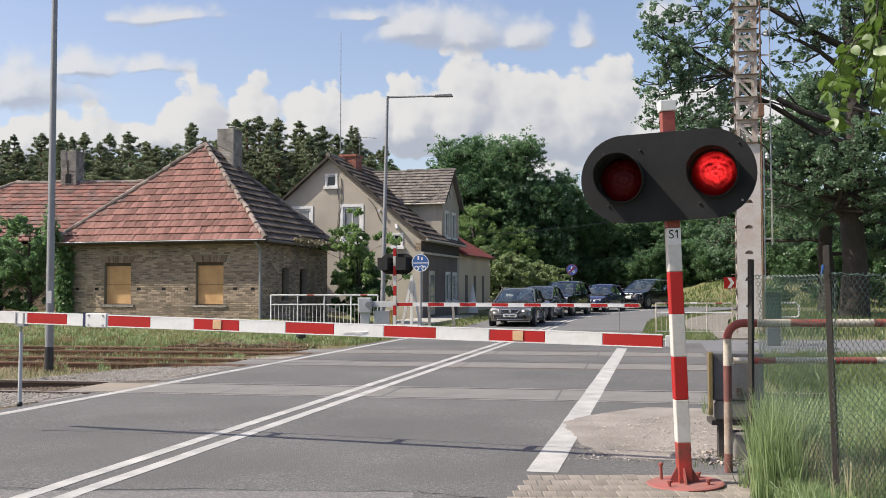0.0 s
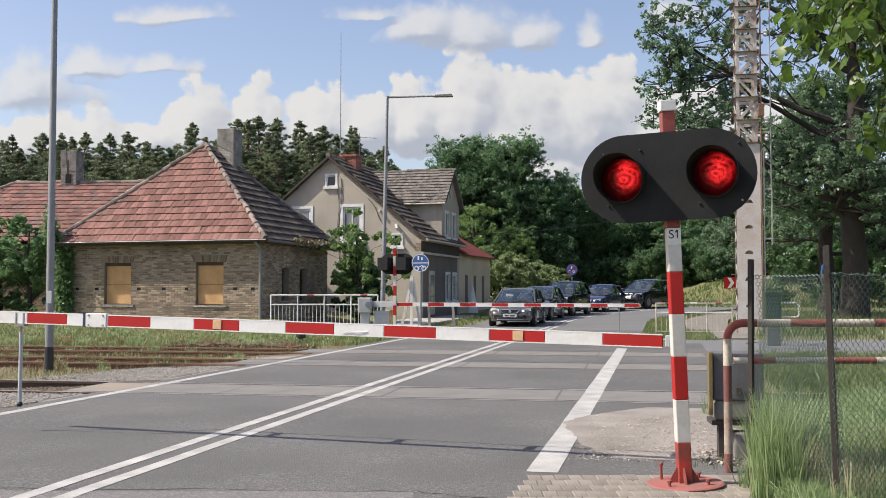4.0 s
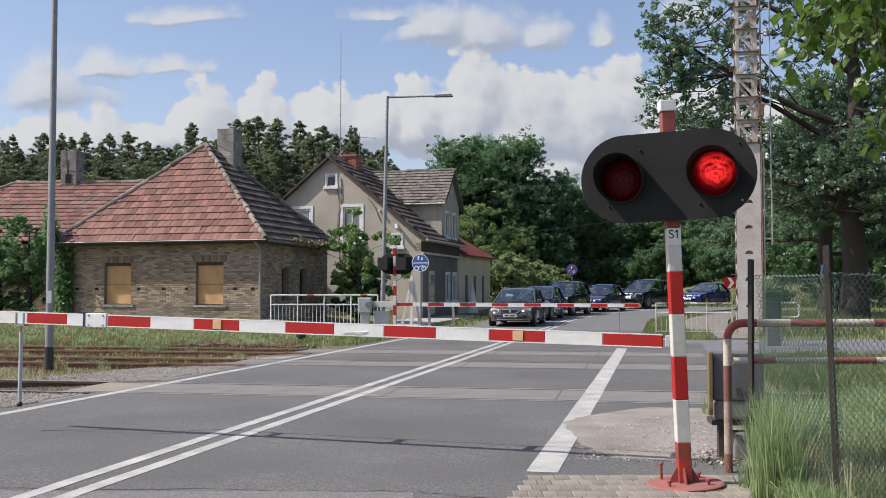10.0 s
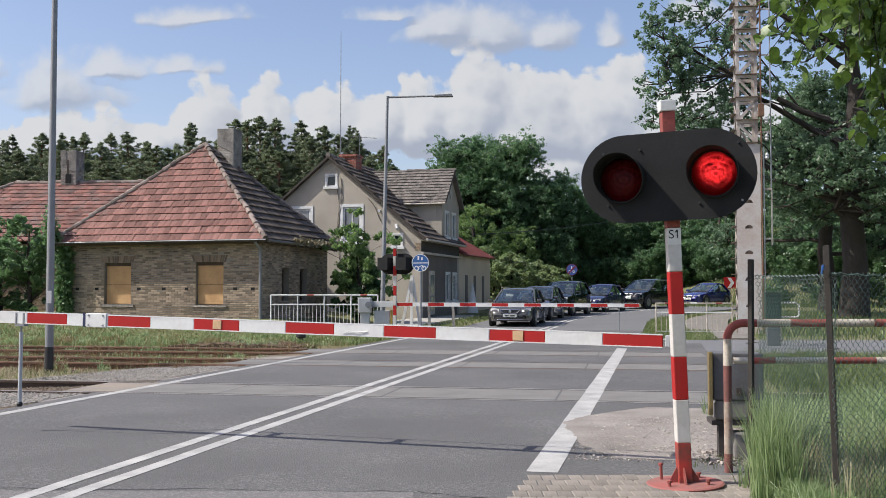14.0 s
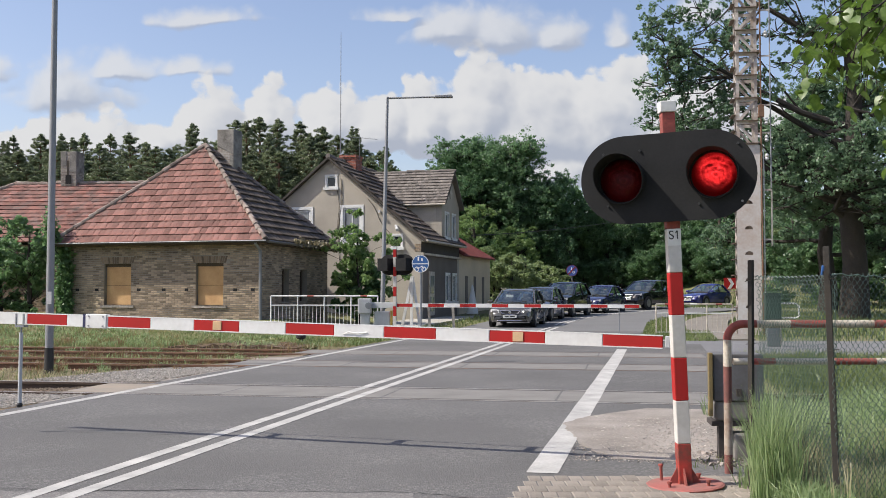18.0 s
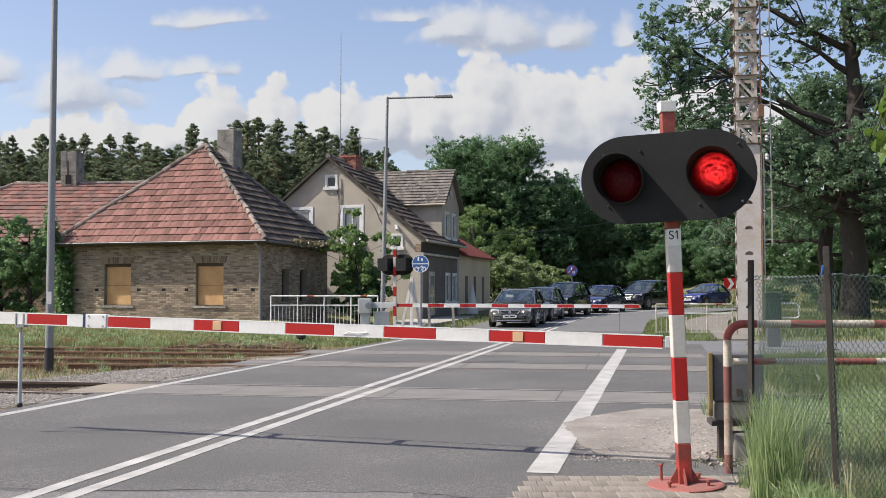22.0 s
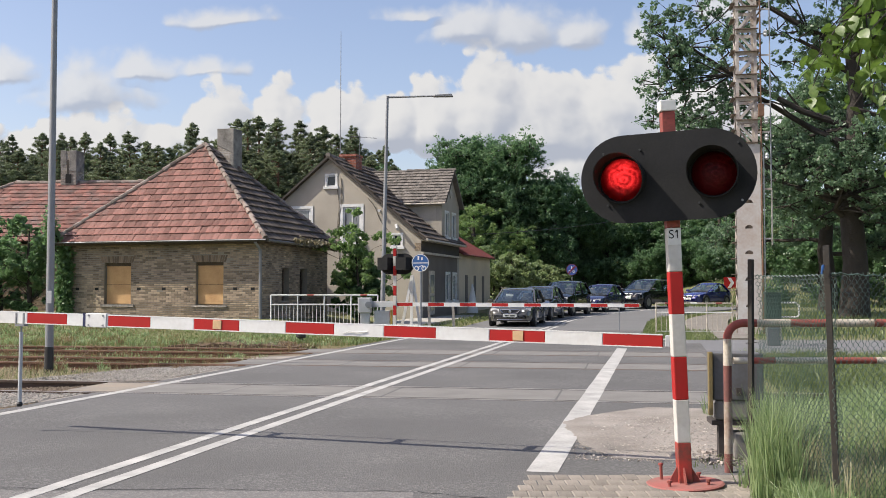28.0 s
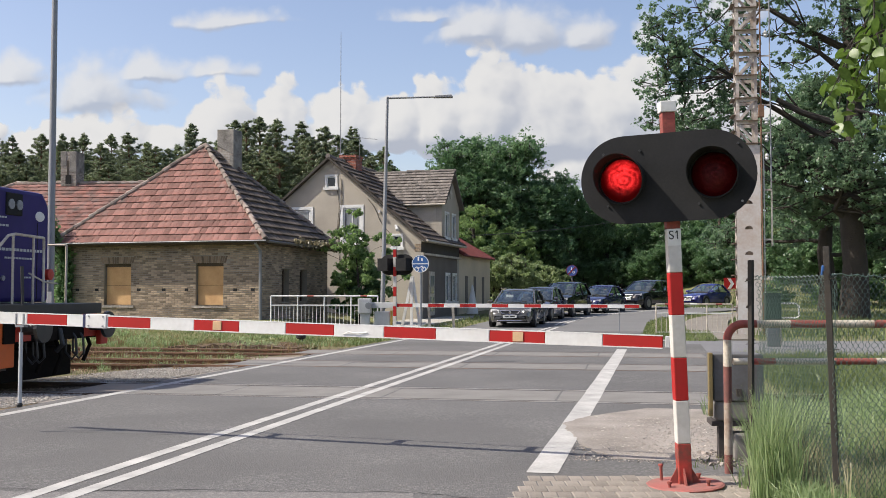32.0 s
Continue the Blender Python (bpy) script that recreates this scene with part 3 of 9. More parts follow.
def road_wear():
    """Cracks sealed and open, and a repaired patch in the near lane."""
    rng = random.Random(17)
    rows = [[(x, y + 0.05 * math.sin(x * 3), 0.0012) for x in (-3.4, -2.2, -1.0, -0.2)] for y in (5.2, 6.0, 6.98)]
    tagged(part("road_patch", strip("patch", rows, PATCH, thick=0.02), PATCH), "paler repaired patch of asphalt", "road patch", kind="structure")
    for x0, y0, x1, y1, n in ((-3.4, 7.1, -0.2, 6.95, 14), (-0.2, 6.95, 0.35, 6.72, 6), (-0.62, 6.62, 0.3, 6.5, 8), (-3.6, 9.9, -2.4, 9.75, 8), (2.6, 15.2, 4.6, 14.9, 8), (-1.9, 16.5, 1.6, 15.9, 12)):
        s = Shape()
        pts = [(x0 + (x1 - x0) * i / n + rng.uniform(-0.04, 0.04), y0 + (y1 - y0) * i / n + rng.uniform(-0.04, 0.04)) for i in range(n + 1)]
        vs = []
        for i, (x, y) in enumerate(pts):
            w = 0.006 * rng.uniform(0.4, 1.3)
            d = Vector((pts[min(i + 1, n)][0] - pts[max(i - 1, 0)][0], pts[min(i + 1, n)][1] - pts[max(i - 1, 0)][1])).normalized()
            vs += [(x - d.y * w, y + d.x * w, 0.0022), (x + d.y * w, y - d.x * w, 0.0022)]
        s.add(vs, [(2 * i, 2 * i + 1, 2 * i + 3, 2 * i + 2) for i in range(n)])
        tagged(part("road_crack", s, TAR), "thin dark crack in the asphalt", "road crack", kind="structure")


# Near-black for the shade inside the flange grooves, which are flat strips.
GROOVE = material("groove_shade", (0.05, 0.046, 0.042), 0.9, (0.09, 0.08, 0.07), 3, 30, 0.3)
TAR = material("tar", (0.03, 0.029, 0.028), 0.7, bump=0.1)
build_ground()
build_road()
road_wear()
build_markings()
build_tracks()
build_beds()


def bare_bank():
    """Dark bare soil at the foot of the bank behind the far track."""
    rows = []
    for q in np.linspace(23.9, 25.5, 12):
        e = track_mid(q) - 3.7
        rows.append([(lambda p: (p[0], p[1], max(float(land(p[0], p[1])), -0.1) + 0.035 * math.sin(math.pi * i / 26) + 0.09 * noise.noise((i * 0.5, q * 3, 0)) * math.sin(math.pi * i / 26)))(track_at(e - 4.4 + i * 0.13 + 0.25 * noise.noise((q * 2, 1.0, 0)), q)) for i in range(27)])
    tagged(part("bank_soil", strip("bank", rows, DARK_SOIL, thick=0.2), DARK_SOIL), "bare dark soil at the foot of the grassy bank", "soil", kind="structure")


DARK_SOIL = material("dark_soil", (0.15, 0.1, 0.06), 1.0, (0.05, 0.035, 0.022), 2.0, 18, 0.9, amount=1.0, dist=0.04)
bare_bank()
# ---- clouds: two banks of cumulus far off, which drift ----
def cloud_material(name, lobes, cover, edge, billow):
    """lobes: middle across, base, half width and height, in thousandths of the bank's own map; each has a heaped top and a flat base."""
    m = bpy.data.materials.new(name)
    m.use_nodes = True
    nt = m.node_tree
    nt.nodes.remove(nt.nodes["Principled BSDF"])
    out = nt.nodes["Material Output"]
    L = nt.links.new
    uv = nt.nodes.new("ShaderNodeUVMap")

    def math_(op, a, b=None, c=None):
        n = nt.nodes.new("ShaderNodeMath")
        n.operation = op
        for i, v in enumerate((a, b, c)):
            if v is None:
                continue
            if isinstance(v, (int, float)):
                n.inputs[i].default_value = v
            else:
                L(v, n.inputs[i])
        return n.outputs[0]

    def noise_at(vec, scale, detail, rough=0.55):
        n = nt.nodes.new("ShaderNodeTexNoise")
        n.inputs["Scale"].default_value, n.inputs["Detail"].default_value, n.inputs["Roughness"].default_value = scale, detail, rough
        L(vec, n.inputs["Vector"])
        return n.outputs

    def ranged(v, a, b, c=0.0, d=1.0):
        n = nt.nodes.new("ShaderNodeMapRange")
        n.interpolation_type = "SMOOTHSTEP"
        for i, x in enumerate((a, b, c, d)):
            n.inputs[i + 1].default_value = x
        L(v, n.inputs[0])
        return n.outputs[0]

    def moved(vec, offset):
        n = nt.nodes.new("ShaderNodeVectorMath")
        n.operation = "ADD"
        n.inputs[1].default_value = offset
        L(vec, n.inputs[0])
        return n.outputs[0]
    # edges and folds wander
    warp = noise_at(uv.outputs[0], 7, 4)["Color"]
    wv = nt.nodes.new("ShaderNodeVectorMath")
    wv.operation = "MULTIPLY_ADD"
    wv.inputs[1].default_value = (0.08, 0.05, 0)
    L(warp, wv.inputs[0])
    L(uv.outputs[0], wv.inputs[2])
    base = moved(wv.outputs[0], (-0.04, -0.025, 0))

    def heaps(vec):
        """Round billows at three sizes."""
        total = None
        for scale, amount in ((14, 0.5), (30, 0.28), (62, 0.14)):
            v = nt.nodes.new("ShaderNodeTexVoronoi")
            v.feature = "SMOOTH_F1"
            v.inputs["Scale"].default_value, v.inputs["Smoothness"].default_value = scale, 0.5
            L(vec, v.inputs["Vector"])
            d = math_("MULTIPLY", math_("SUBTRACT", 0.5, v.outputs["Distance"]), amount * 2)
            total = d if total is None else math_("ADD", total, d)
        return total

    def body(vec):
        sep = nt.nodes.new("ShaderNodeSeparateXYZ")
        L(vec, sep.inputs[0])
        acc = None
        for cx, cy, rx, h in lobes:
            dx = math_("MULTIPLY", math_("SUBTRACT", sep.outputs[0], cx / 1000), 1000 / rx)
            dy = math_("SUBTRACT", cy / 1000, sep.outputs[1])
            up = math_("MULTIPLY", math_("MAXIMUM", dy, 0.0), 1000 / h)
            dn = math_("MULTIPLY", math_("MINIMUM", dy, 0.0), 1000 / (h * 0.35))
            d = math_("SUBTRACT", 1.0, math_("SQRT", math_("ADD", math_("MULTIPLY", dx, dx), math_("ADD", math_("MULTIPLY", up, up), math_("MULTIPLY", dn, dn)))))
            acc = d if acc is None else math_("SMOOTH_MAX", acc, d, 0.12)
        return acc
    fine = noise_at(base, 26, 8, 0.6)[0]
    shape_ = body(base)
    hp = heaps(base)
    dens = math_("ADD", math_("MULTIPLY_ADD", hp, billow, shape_), math_("MULTIPLY", math_("SUBTRACT", fine, 0.5), 0.5))
    al = math_("MULTIPLY", ranged(dens, *edge), cover)
    # painted sunlight: billows lit towards it, up and left; bodies and bases are greyer
    toward = moved(base, (-0.012, -0.016, 0))
    lit = math_("SUBTRACT", hp, heaps(toward))
    slope = math_("SUBTRACT", shape_, body(toward))
    broad = noise_at(base, 5, 3)[0]
    k = math_("ADD", math_("MULTIPLY", lit, 0.5), math_("MULTIPLY", slope, 2.2))
    k = math_("ADD", k, math_("MULTIPLY", math_("SUBTRACT", 0.45, dens), 0.42))
    k = math_("ADD", k, math_("MULTIPLY", math_("SUBTRACT", broad, 0.5), 0.6))
    mix = nt.nodes.new("ShaderNodeMix")
    mix.data_type = "RGBA"
    mix.inputs[6].default_value, mix.inputs[7].default_value = (0.56, 0.61, 0.73, 1), (0.98, 0.985, 1.0, 1)
    L(ranged(k, -0.5, 0.5), mix.inputs[0])
    em, tr, ms = nt.nodes.new("ShaderNodeEmission"), nt.nodes.new("ShaderNodeBsdfTransparent"), nt.nodes.new("ShaderNodeMixShader")
    em.inputs[1].default_value = CLOUD_LIGHT
    L(mix.outputs[2], em.inputs[0])
    L(al, ms.inputs[0])
    L(tr.outputs[0], ms.inputs[1])
    L(em.outputs[0], ms.inputs[2])
    L(ms.outputs[0], out.inputs["Surface"])
    return m


CLOUD_LIGHT = 0.535


def cloud_bank(name, radius, lobes, cover, label, edge, billow):
    me = bpy.data.meshes.new(name)
    vs, fs, uvs = [], [], []
    nu, nv = 40, 16
    focal = 1796.0
    for j in range(nv + 1):
        for i in range(nu + 1):
            u, v = -500 + i * 2600 / nu, 560 - j * 700 / nv
            az = math.atan((u - 784) / focal)
            el = math.atan((516 - v) / focal * math.cos(az))
            vs.append((radius * math.sin(az) * math.cos(el), radius * math.cos(az) * math.cos(el), radius * math.sin(el)))
            uvs.append((u / 1000, v / 1000))
    for j in range(nv):
        for i in range(nu):
            a = j * (nu + 1) + i
            fs.append((a, a + 1, a + nu + 2, a + nu + 1))
    me.from_pydata(vs, [], fs)
    layer = me.uv_layers.new(name="UVMap")
    for poly in me.polygons:
        for li in poly.loop_indices:
            layer.data[li].uv = uvs[me.loops[li].vertex_index]
    return tagged(part(name, me, cloud_material(name, lobes, cover, edge, billow)), label, "clouds", kind="structure")


LOW = ((125, 262, 100, 86), (10, 268, 90, 62), (345, 245, 75, 105), (440, 245, 90, 118), (560, 245, 110, 108), (640, 245, 80, 95), (820, 235, 120, 160), (735, 240, 85, 125), (930, 250, 140, 150), (1045, 240, 120, 160), (900, 255, 260, 110),
       (975, 315, 85, 80), (-150, 250, 120, 70), (1200, 250, 120, 120), (1380, 240, 120, 90), (250, 262, 90, 50))
HIGH = ((740, 52, 110, 75), (830, 66, 100, 84), (925, 72, 66, 70), (1040, 68, 34, 52), (640, 20, 80, 30), (40, 165, 130, 105), (140, 120, 110, 40), (250, 118, 90, 34), (290, 26, 130, 40), (1190, 28, 70, 42), (-120, 120, 100, 50), (-260, 70, 120, 50))
clouds_low = cloud_bank("backdrop_clouds", 3600, LOW, 0.96, "heaped white cumulus clouds low over the trees", (0.03, 0.2), 0.55)
clouds_high = cloud_bank("backdrop_clouds", 3400, HIGH, 0.78, "small loose white clouds in a pale blue sky", (-0.05, 0.62), 0.55)
# ---- level crossing: warning lights, barriers ----
def lens_material():
    """Ribbed red glass that scatters the light from behind it."""
    m = bpy.data.materials.new("red_lens")
    m.use_nodes = True
    nt = m.node_tree
    L = nt.links.new
    p, out = nt.nodes["Principled BSDF"], nt.nodes["Material Output"]
    p.inputs["Base Color"].default_value = (0.2, 0.008, 0.012, 1)
    p.inputs["Roughness"].default_value = 0.3
    p.inputs["Specular IOR Level"].default_value = 0.3
    tc = nt.nodes.new("ShaderNodeTexCoord")
    n = nt.nodes.new("ShaderNodeTexNoise")
    n.inputs["Scale"].default_value, n.inputs["Detail"].default_value, n.inputs["Distortion"].default_value = 19, 4, 0.9
    L(tc.outputs["Object"], n.inputs["Vector"])
    r = nt.nodes.new("ShaderNodeMapRange")
    r.inputs[1].default_value, r.inputs[2].default_value, r.inputs[3].default_value, r.inputs[4].default_value = 0.33, 0.82, 0.0, 1.0
    L(n.outputs[0], r.inputs[0])
    # glints of the ribbed glass, put into its colour
    vo = nt.nodes.new("ShaderNodeTexVoronoi")
    vo.inputs["Scale"].default_value = 75
    L(tc.outputs["Object"], vo.inputs["Vector"])
    gr = nt.nodes.new("ShaderNodeMapRange")
    gr.inputs[1].default_value, gr.inputs[2].default_value, gr.inputs[3].default_value, gr.inputs[4].default_value = 0.1, 0.7, 1.15, 0.7
    L(vo.outputs["Distance"], gr.inputs[0])
    mix = nt.nodes.new("ShaderNodeMix")
    mix.data_type = "RGBA"
    mix.inputs[6].default_value, mix.inputs[7].default_value = (0.011, 0.0004, 0.0006, 1), (1.0, 0.3, 0.32, 1)
    # fall-off and hood shade put into the colour: brightest round the middle, weaker below
    sep = nt.nodes.new("ShaderNodeSeparateXYZ")
    L(tc.outputs["Object"], sep.inputs[0])

    def calc(op, a, b):
        c = nt.nodes.new("ShaderNodeMath")
        c.operation = op
        for i, v in enumerate((a, b)):
            if isinstance(v, float):
                c.inputs[i].default_value = v
            else:
                L(v, c.inputs[i])
        return c.outputs[0]
    dx = calc("SUBTRACT", calc("SUBTRACT", sep.outputs[0], calc("MULTIPLY", calc("SIGN", sep.outputs[0], 0.0), 0.318)), 0.014)
    dz = calc("SUBTRACT", sep.outputs[2], 0.03)
    rad = calc("SQRT", calc("ADD", calc("MULTIPLY", dx, dx), calc("MULTIPLY", dz, dz)), 0.0)
    fall = nt.nodes.new("ShaderNodeMapRange")
    fall.interpolation_type = "SMOOTHSTEP"
    fall.inputs[1].default_value, fall.inputs[2].default_value, fall.inputs[3].default_value, fall.inputs[4].default_value = 0.02, 0.155, 1.15, 0.0
    L(rad, fall.inputs[0])
    ring = nt.nodes.new("ShaderNodeTexWave")
    ring.wave_type, ring.rings_direction = "RINGS", "Y"
    ring.inputs["Scale"].default_value, ring.inputs["Distortion"].default_value, ring.inputs["Detail"].default_value, ring.inputs["Detail Scale"].default_value = 8, 9, 3, 0.8
    at = nt.nodes.new("ShaderNodeCombineXYZ")
    L(dx, at.inputs[0])
    L(calc("ADD", sep.outputs[2], 0.01), at.inputs[2])
    L(at.outputs[0], ring.inputs["Vector"])
    swirl = calc("ADD", calc("MULTIPLY", calc("POWER", ring.outputs["Fac"], 1.8), 0.4), calc("MULTIPLY", r.outputs[0], 0.85))
    L(calc("MULTIPLY", calc("MULTIPLY", swirl, gr.outputs[0]), fall.outputs[0]), mix.inputs[0])
    tl = nt.nodes.new("ShaderNodeBsdfTranslucent")
    L(mix.outputs[2], tl.inputs[0])
    b = nt.nodes.new("ShaderNodeBump")
    b.inputs["Strength"].default_value, b.inputs["Distance"].default_value = 0.5, 0.01
    L(n.outputs[0], b.inputs["Height"])
    L(b.outputs[0], p.inputs["Normal"])
    ms = nt.nodes.new("ShaderNodeMixShader")
    ms.inputs[0].default_value = 0.38
    L(tl.outputs[0], ms.inputs[1])
    L(p.outputs[0], ms.inputs[2])
    L(ms.outputs[0], out.inputs["Surface"])
    return m


def flame_material():
    """The lit reflector behind the lens."""
    m = glow("lit_reflector", (1.0, 0.09, 0.09), 8.5)
    m.node_tree.nodes["Principled BSDF"].inputs["Base Color"].default_value = (0.02, 0.02, 0.02, 1)
    return m


RED_DUST = material("dusty_red_paint", (0.36, 0.1, 0.085), 0.85, (0.2, 0.12, 0.1), 4, 40, 0.3, amount=0.8)
LENS, LIT = lens_material(), flame_material()


def warning_light(m, label, lean=0.0, lit=True):
    """A post in red and white bands with a black oval board and two red lights."""
    t = thing("warning_light", m, label, "warning light", "crossing lights")
    bands = [(0.0, 0.30, RED_DIRTY), (0.30, 0.60, WHITE_POST), (0.60, 0.90, RED), (0.90, 1.20, WHITE_POST), (1.20, 1.50, RED), (1.50, 1.81, WHITE_POST), (1.81, 2.64, RED_OLD), (2.64, 2.72, WHITE)]
    if not lit:
        bands = bands[:6] + [(1.81, 2.1, RED), (2.1, 2.4, WHITE_POST), (2.4, 2.64, RED), (2.64, 2.72, WHITE)]
    for a, b, c in bands:
        w = 0.047 if b < 2.7 else 0.056
        s = Shape().box(-w, -w, a + (0 if a == 0 else 0.0005), w, w, b)
        part("band", s, c, t, bev=0.006)
    if lit:
        part("base_plate", Shape().lathe([(0.27, 0.0), (0.275, 0.012), (0.26, 0.02), (0.0, 0.021)], 28), RED_DUST, t)
        for k in range(4):
            a = math.radians(45 + 90 * k)
            part("bolt", Shape().lathe([(0.011, 0.0), (0.011, 0.03 + (0.075 if k == 1 else 0)), (0.018, 0.03 + (0.075 if k == 1 else 0)), (0.018, 0.045 + (0.075 if k == 1 else 0)), (0.0, 0.047 + (0.075 if k == 1 else 0))], 8, at=(0.19 * math.cos(a), 0.19 * math.sin(a), 0.015)), RED_OLD, t)
        for dx, dy in ((1, 0), (-1, 0), (0, -1)):
            s = Shape()
            poly = [(0.05, 0.02), (0.115, 0.02), (0.1, 0.045), (0.05, 0.13)]
            s.prism([(dx * r - dy * -0.006, dy * r - dx * 0.006, z) for r, z in poly], (dy * 0.012, dx * 0.012, 0))
            part("gusset", s, RED_OLD, t)
    head = part("board", board_mesh(), BOARD, t, "black oval board with two round openings")
    head.matrix_basis = pose(-0.045, -0.105, 2.17, 0, 0, -19)
    lamps = []
    for sx in (-0.318, 0.318):
        hood = Shape()
        n, r, ln = 28, 0.172, 0.24
        vs, fs = [], []
        for rr in (r, r - 0.006):
            for k in range(n + 1):
                a = math.radians(-90 + 360 * k / n)
                cut = 0.1 + 0.9 * min(1, max(0, math.sin(a) * 0.62 + 0.72))
                vs += [(sx + rr * math.cos(a), 0.0, rr * math.sin(a)), (sx + rr * math.cos(a), -ln * cut, rr * math.sin(a))]
        m1 = 2 * (n + 1)
        for k in range(n):
            a = 2 * k
            fs += [(a, a + 1, a + 3, a + 2), (m1 + a, m1 + a + 2, m1 + a + 3, m1 + a + 1), (a + 1, m1 + a + 1, m1 + a + 3, a + 3)]
        hood.add(vs, fs)
        part("hood", hood, BOARD, head, smooth=True)
        box = Shape().box(sx - 0.175, 0.012, -0.19, sx + 0.175, 0.34, 0.19)
        box.f = [q for q in box.f if q != (0, 1, 5, 4)]
        part("housing", box, BOARD, head)
        if lit:
            part("lens_ring", Shape().lathe([(0.171, 0.012), (0.156, 0.014), (0.153, 0.05)], 28, "y", (sx, 0.0, 0), caps=False), BOARD, head)
            lens = Shape().lathe([(0.155, 0.045), (0.153, 0.03), (0.122, 0.008), (0.066, -0.006), (0.0, -0.01)], 28, "y", (sx, 0.0, 0), caps=False)
            part("lens", lens, LENS, head, "red glass lens", smooth=True)
            lamp = part("reflector", Shape().lathe([(0.0, 0.0), (0.136, 0.0)], 24, "y"), LIT, head)
            lamp.location = (sx, 0.175, 0)
            back = Shape().lathe([(0.0, 0.004), (0.138, 0.004), (0.138, 0.012), (0.0, 0.02)], 24, "y")
            lamps.append(lamp)
            ob = part("reflector_back", back, DARK, t)
            ob.parent = head
            lamps.append(ob)
            ob.location = lamp.location
    for x, z in ((-0.44, 0.19), (-0.18, 0.2), (0.49, 0.2), (0.21, -0.2), (0.5, -0.2), (-0.42, -0.18)):
        part("bolt", Shape().lathe([(0.009, -0.012), (0.009, -0.004), (0.006, 0.0)], 6, "y", (x, -0.004, z)), GALV if z < -0.19 and x > 0.4 else BLACK, head)
    plate = part("number_plate", Shape().box(-0.046, -0.052, 1.69, 0.046, -0.0475, 1.808), WHITE, t, "white plate lettered S1")
    if lit:
        letters("S1", (0, -0.0535, 1.735), 0.088, BLACK, t, "lettering")
        part("lettering", Shape().beam((0.006, -0.0532, 1.778), (0.021, -0.0532, 1.794), 0.0015, 0.008), BLACK, t)
    else:
        plate.name = "plate"
    return t, lamps


def letters(text, at, size, mat_, parent, name="lettering", turn=(90, 0, 0)):
    cu = bpy.data.curves.new(name, "FONT")
    cu.body, cu.size, cu.align_x, cu.extrude = text, size, "CENTER", 0.0008
    tmp = new("tmp_text", cu)
    dg = bpy.context.evaluated_depsgraph_get()
    me = bpy.data.meshes.new_from_object(tmp.evaluated_get(dg))
    bpy.data.objects.remove(tmp)
    ob = part(name, me, mat_, parent)
    me.materials.clear()
    me.materials.append(mat_)
    ob.matrix_basis = pose(*at, *turn)
    return ob


def board_mesh():
    """A stadium outline with two round holes, with a rim."""
    bm = bmesh.new()
    outline, half, r = [], 0.295, 0.313
    for k in range(24):
        a = -math.pi / 2 + math.pi * k / 23
        outline.append((half + r * math.cos(a), r * math.sin(a)))
    for k in range(24):
        a = math.pi / 2 + math.pi * k / 23
        outline.append((-half + r * math.cos(a), r * math.sin(a)))
    loops = [outline] + [[(sx + 0.168 * math.cos(k * math.tau / 28), 0.168 * math.sin(k * math.tau / 28)) for k in range(28)] for sx in (-0.318, 0.318)]
    edges = []
    for lp in loops:
        vs = [bm.verts.new((x, -0.004, z)) for x, z in lp]
        edges += [bm.edges.new((vs[i], vs[(i + 1) % len(vs)])) for i in range(len(vs))]
    bmesh.ops.triangle_fill(bm, edges=edges, use_beauty=True)
    res = bmesh.ops.extrude_face_region(bm, geom=bm.faces[:])
    for v in res["geom"]:
        if isinstance(v, bmesh.types.BMVert):
            v.co.y += 0.014
    bmesh.ops.recalc_face_normals(bm, faces=bm.faces)
    me = bpy.data.meshes.new("board")
    bm.to_mesh(me)
    bm.free()
    return me


def boom(m, bands, start_white, length, label, band, thick=0.115, deep=0.05, taper=0.9, first=None, start=0.0):
    """A barrier arm along local x from start to length. first: the length of its first stripe."""
    t = thing("boom_barrier", m, label, "barrier", "barriers")
    x, white = start, start_white
    for i in range(bands):
        x1 = min(x + (first if first and i == 0 else band), length)
        h0, h1 = thick / 2 * (1 - (1 - taper) * x / length), thick / 2 * (1 - (1 - taper) * x1 / length)
        s = Shape().add([(x + 0.001, -deep / 2, -h0), (x1, -deep / 2, -h1), (x1, deep / 2, -h1), (x + 0.001, deep / 2, -h0), (x + 0.001, -deep / 2, h0), (x1, -deep / 2, h1), (x1, deep / 2, h1), (x + 0.001, deep / 2, h0)],
                        [(0, 3, 2, 1), (4, 5, 6, 7), (0, 1, 5, 4), (1, 2, 6, 5), (2, 3, 7, 6), (3, 0, 4, 7)])
        part("stripe", s, WHITE if white else RED, t, bev=0.006)
        white = not white
        x = x1
        if x >= length:
            break
    # white painted edges along the top and the bottom
    for up in (-1, 1):
        h0, h1 = up * thick / 2, up * thick / 2 * taper
        y0 = -deep / 2 - 0.0015
        part("white_edge", Shape().add([(start + 0.002, y0, h0 * 0.86), (length, y0, h1 * 0.86), (length, 0, h1 * 0.86), (start + 0.002, 0, h0 * 0.86), (start + 0.002, y0, h0 * 1.02), (length, y0, h1 * 1.02), (length, 0, h1 * 1.02), (start + 0.002, 0, h0 * 1.02)],
                                      [(0, 3, 2, 1), (4, 5, 6, 7), (0, 1, 5, 4), (1, 2, 6, 5), (2, 3, 7, 6), (3, 0, 4, 7)]), WHITE, t)
    return t


s1, s1_lamps = warning_light(pose(1.70, 7.2, 0, 0, -2.2, 0), "red and white post with a black board and two red lights")

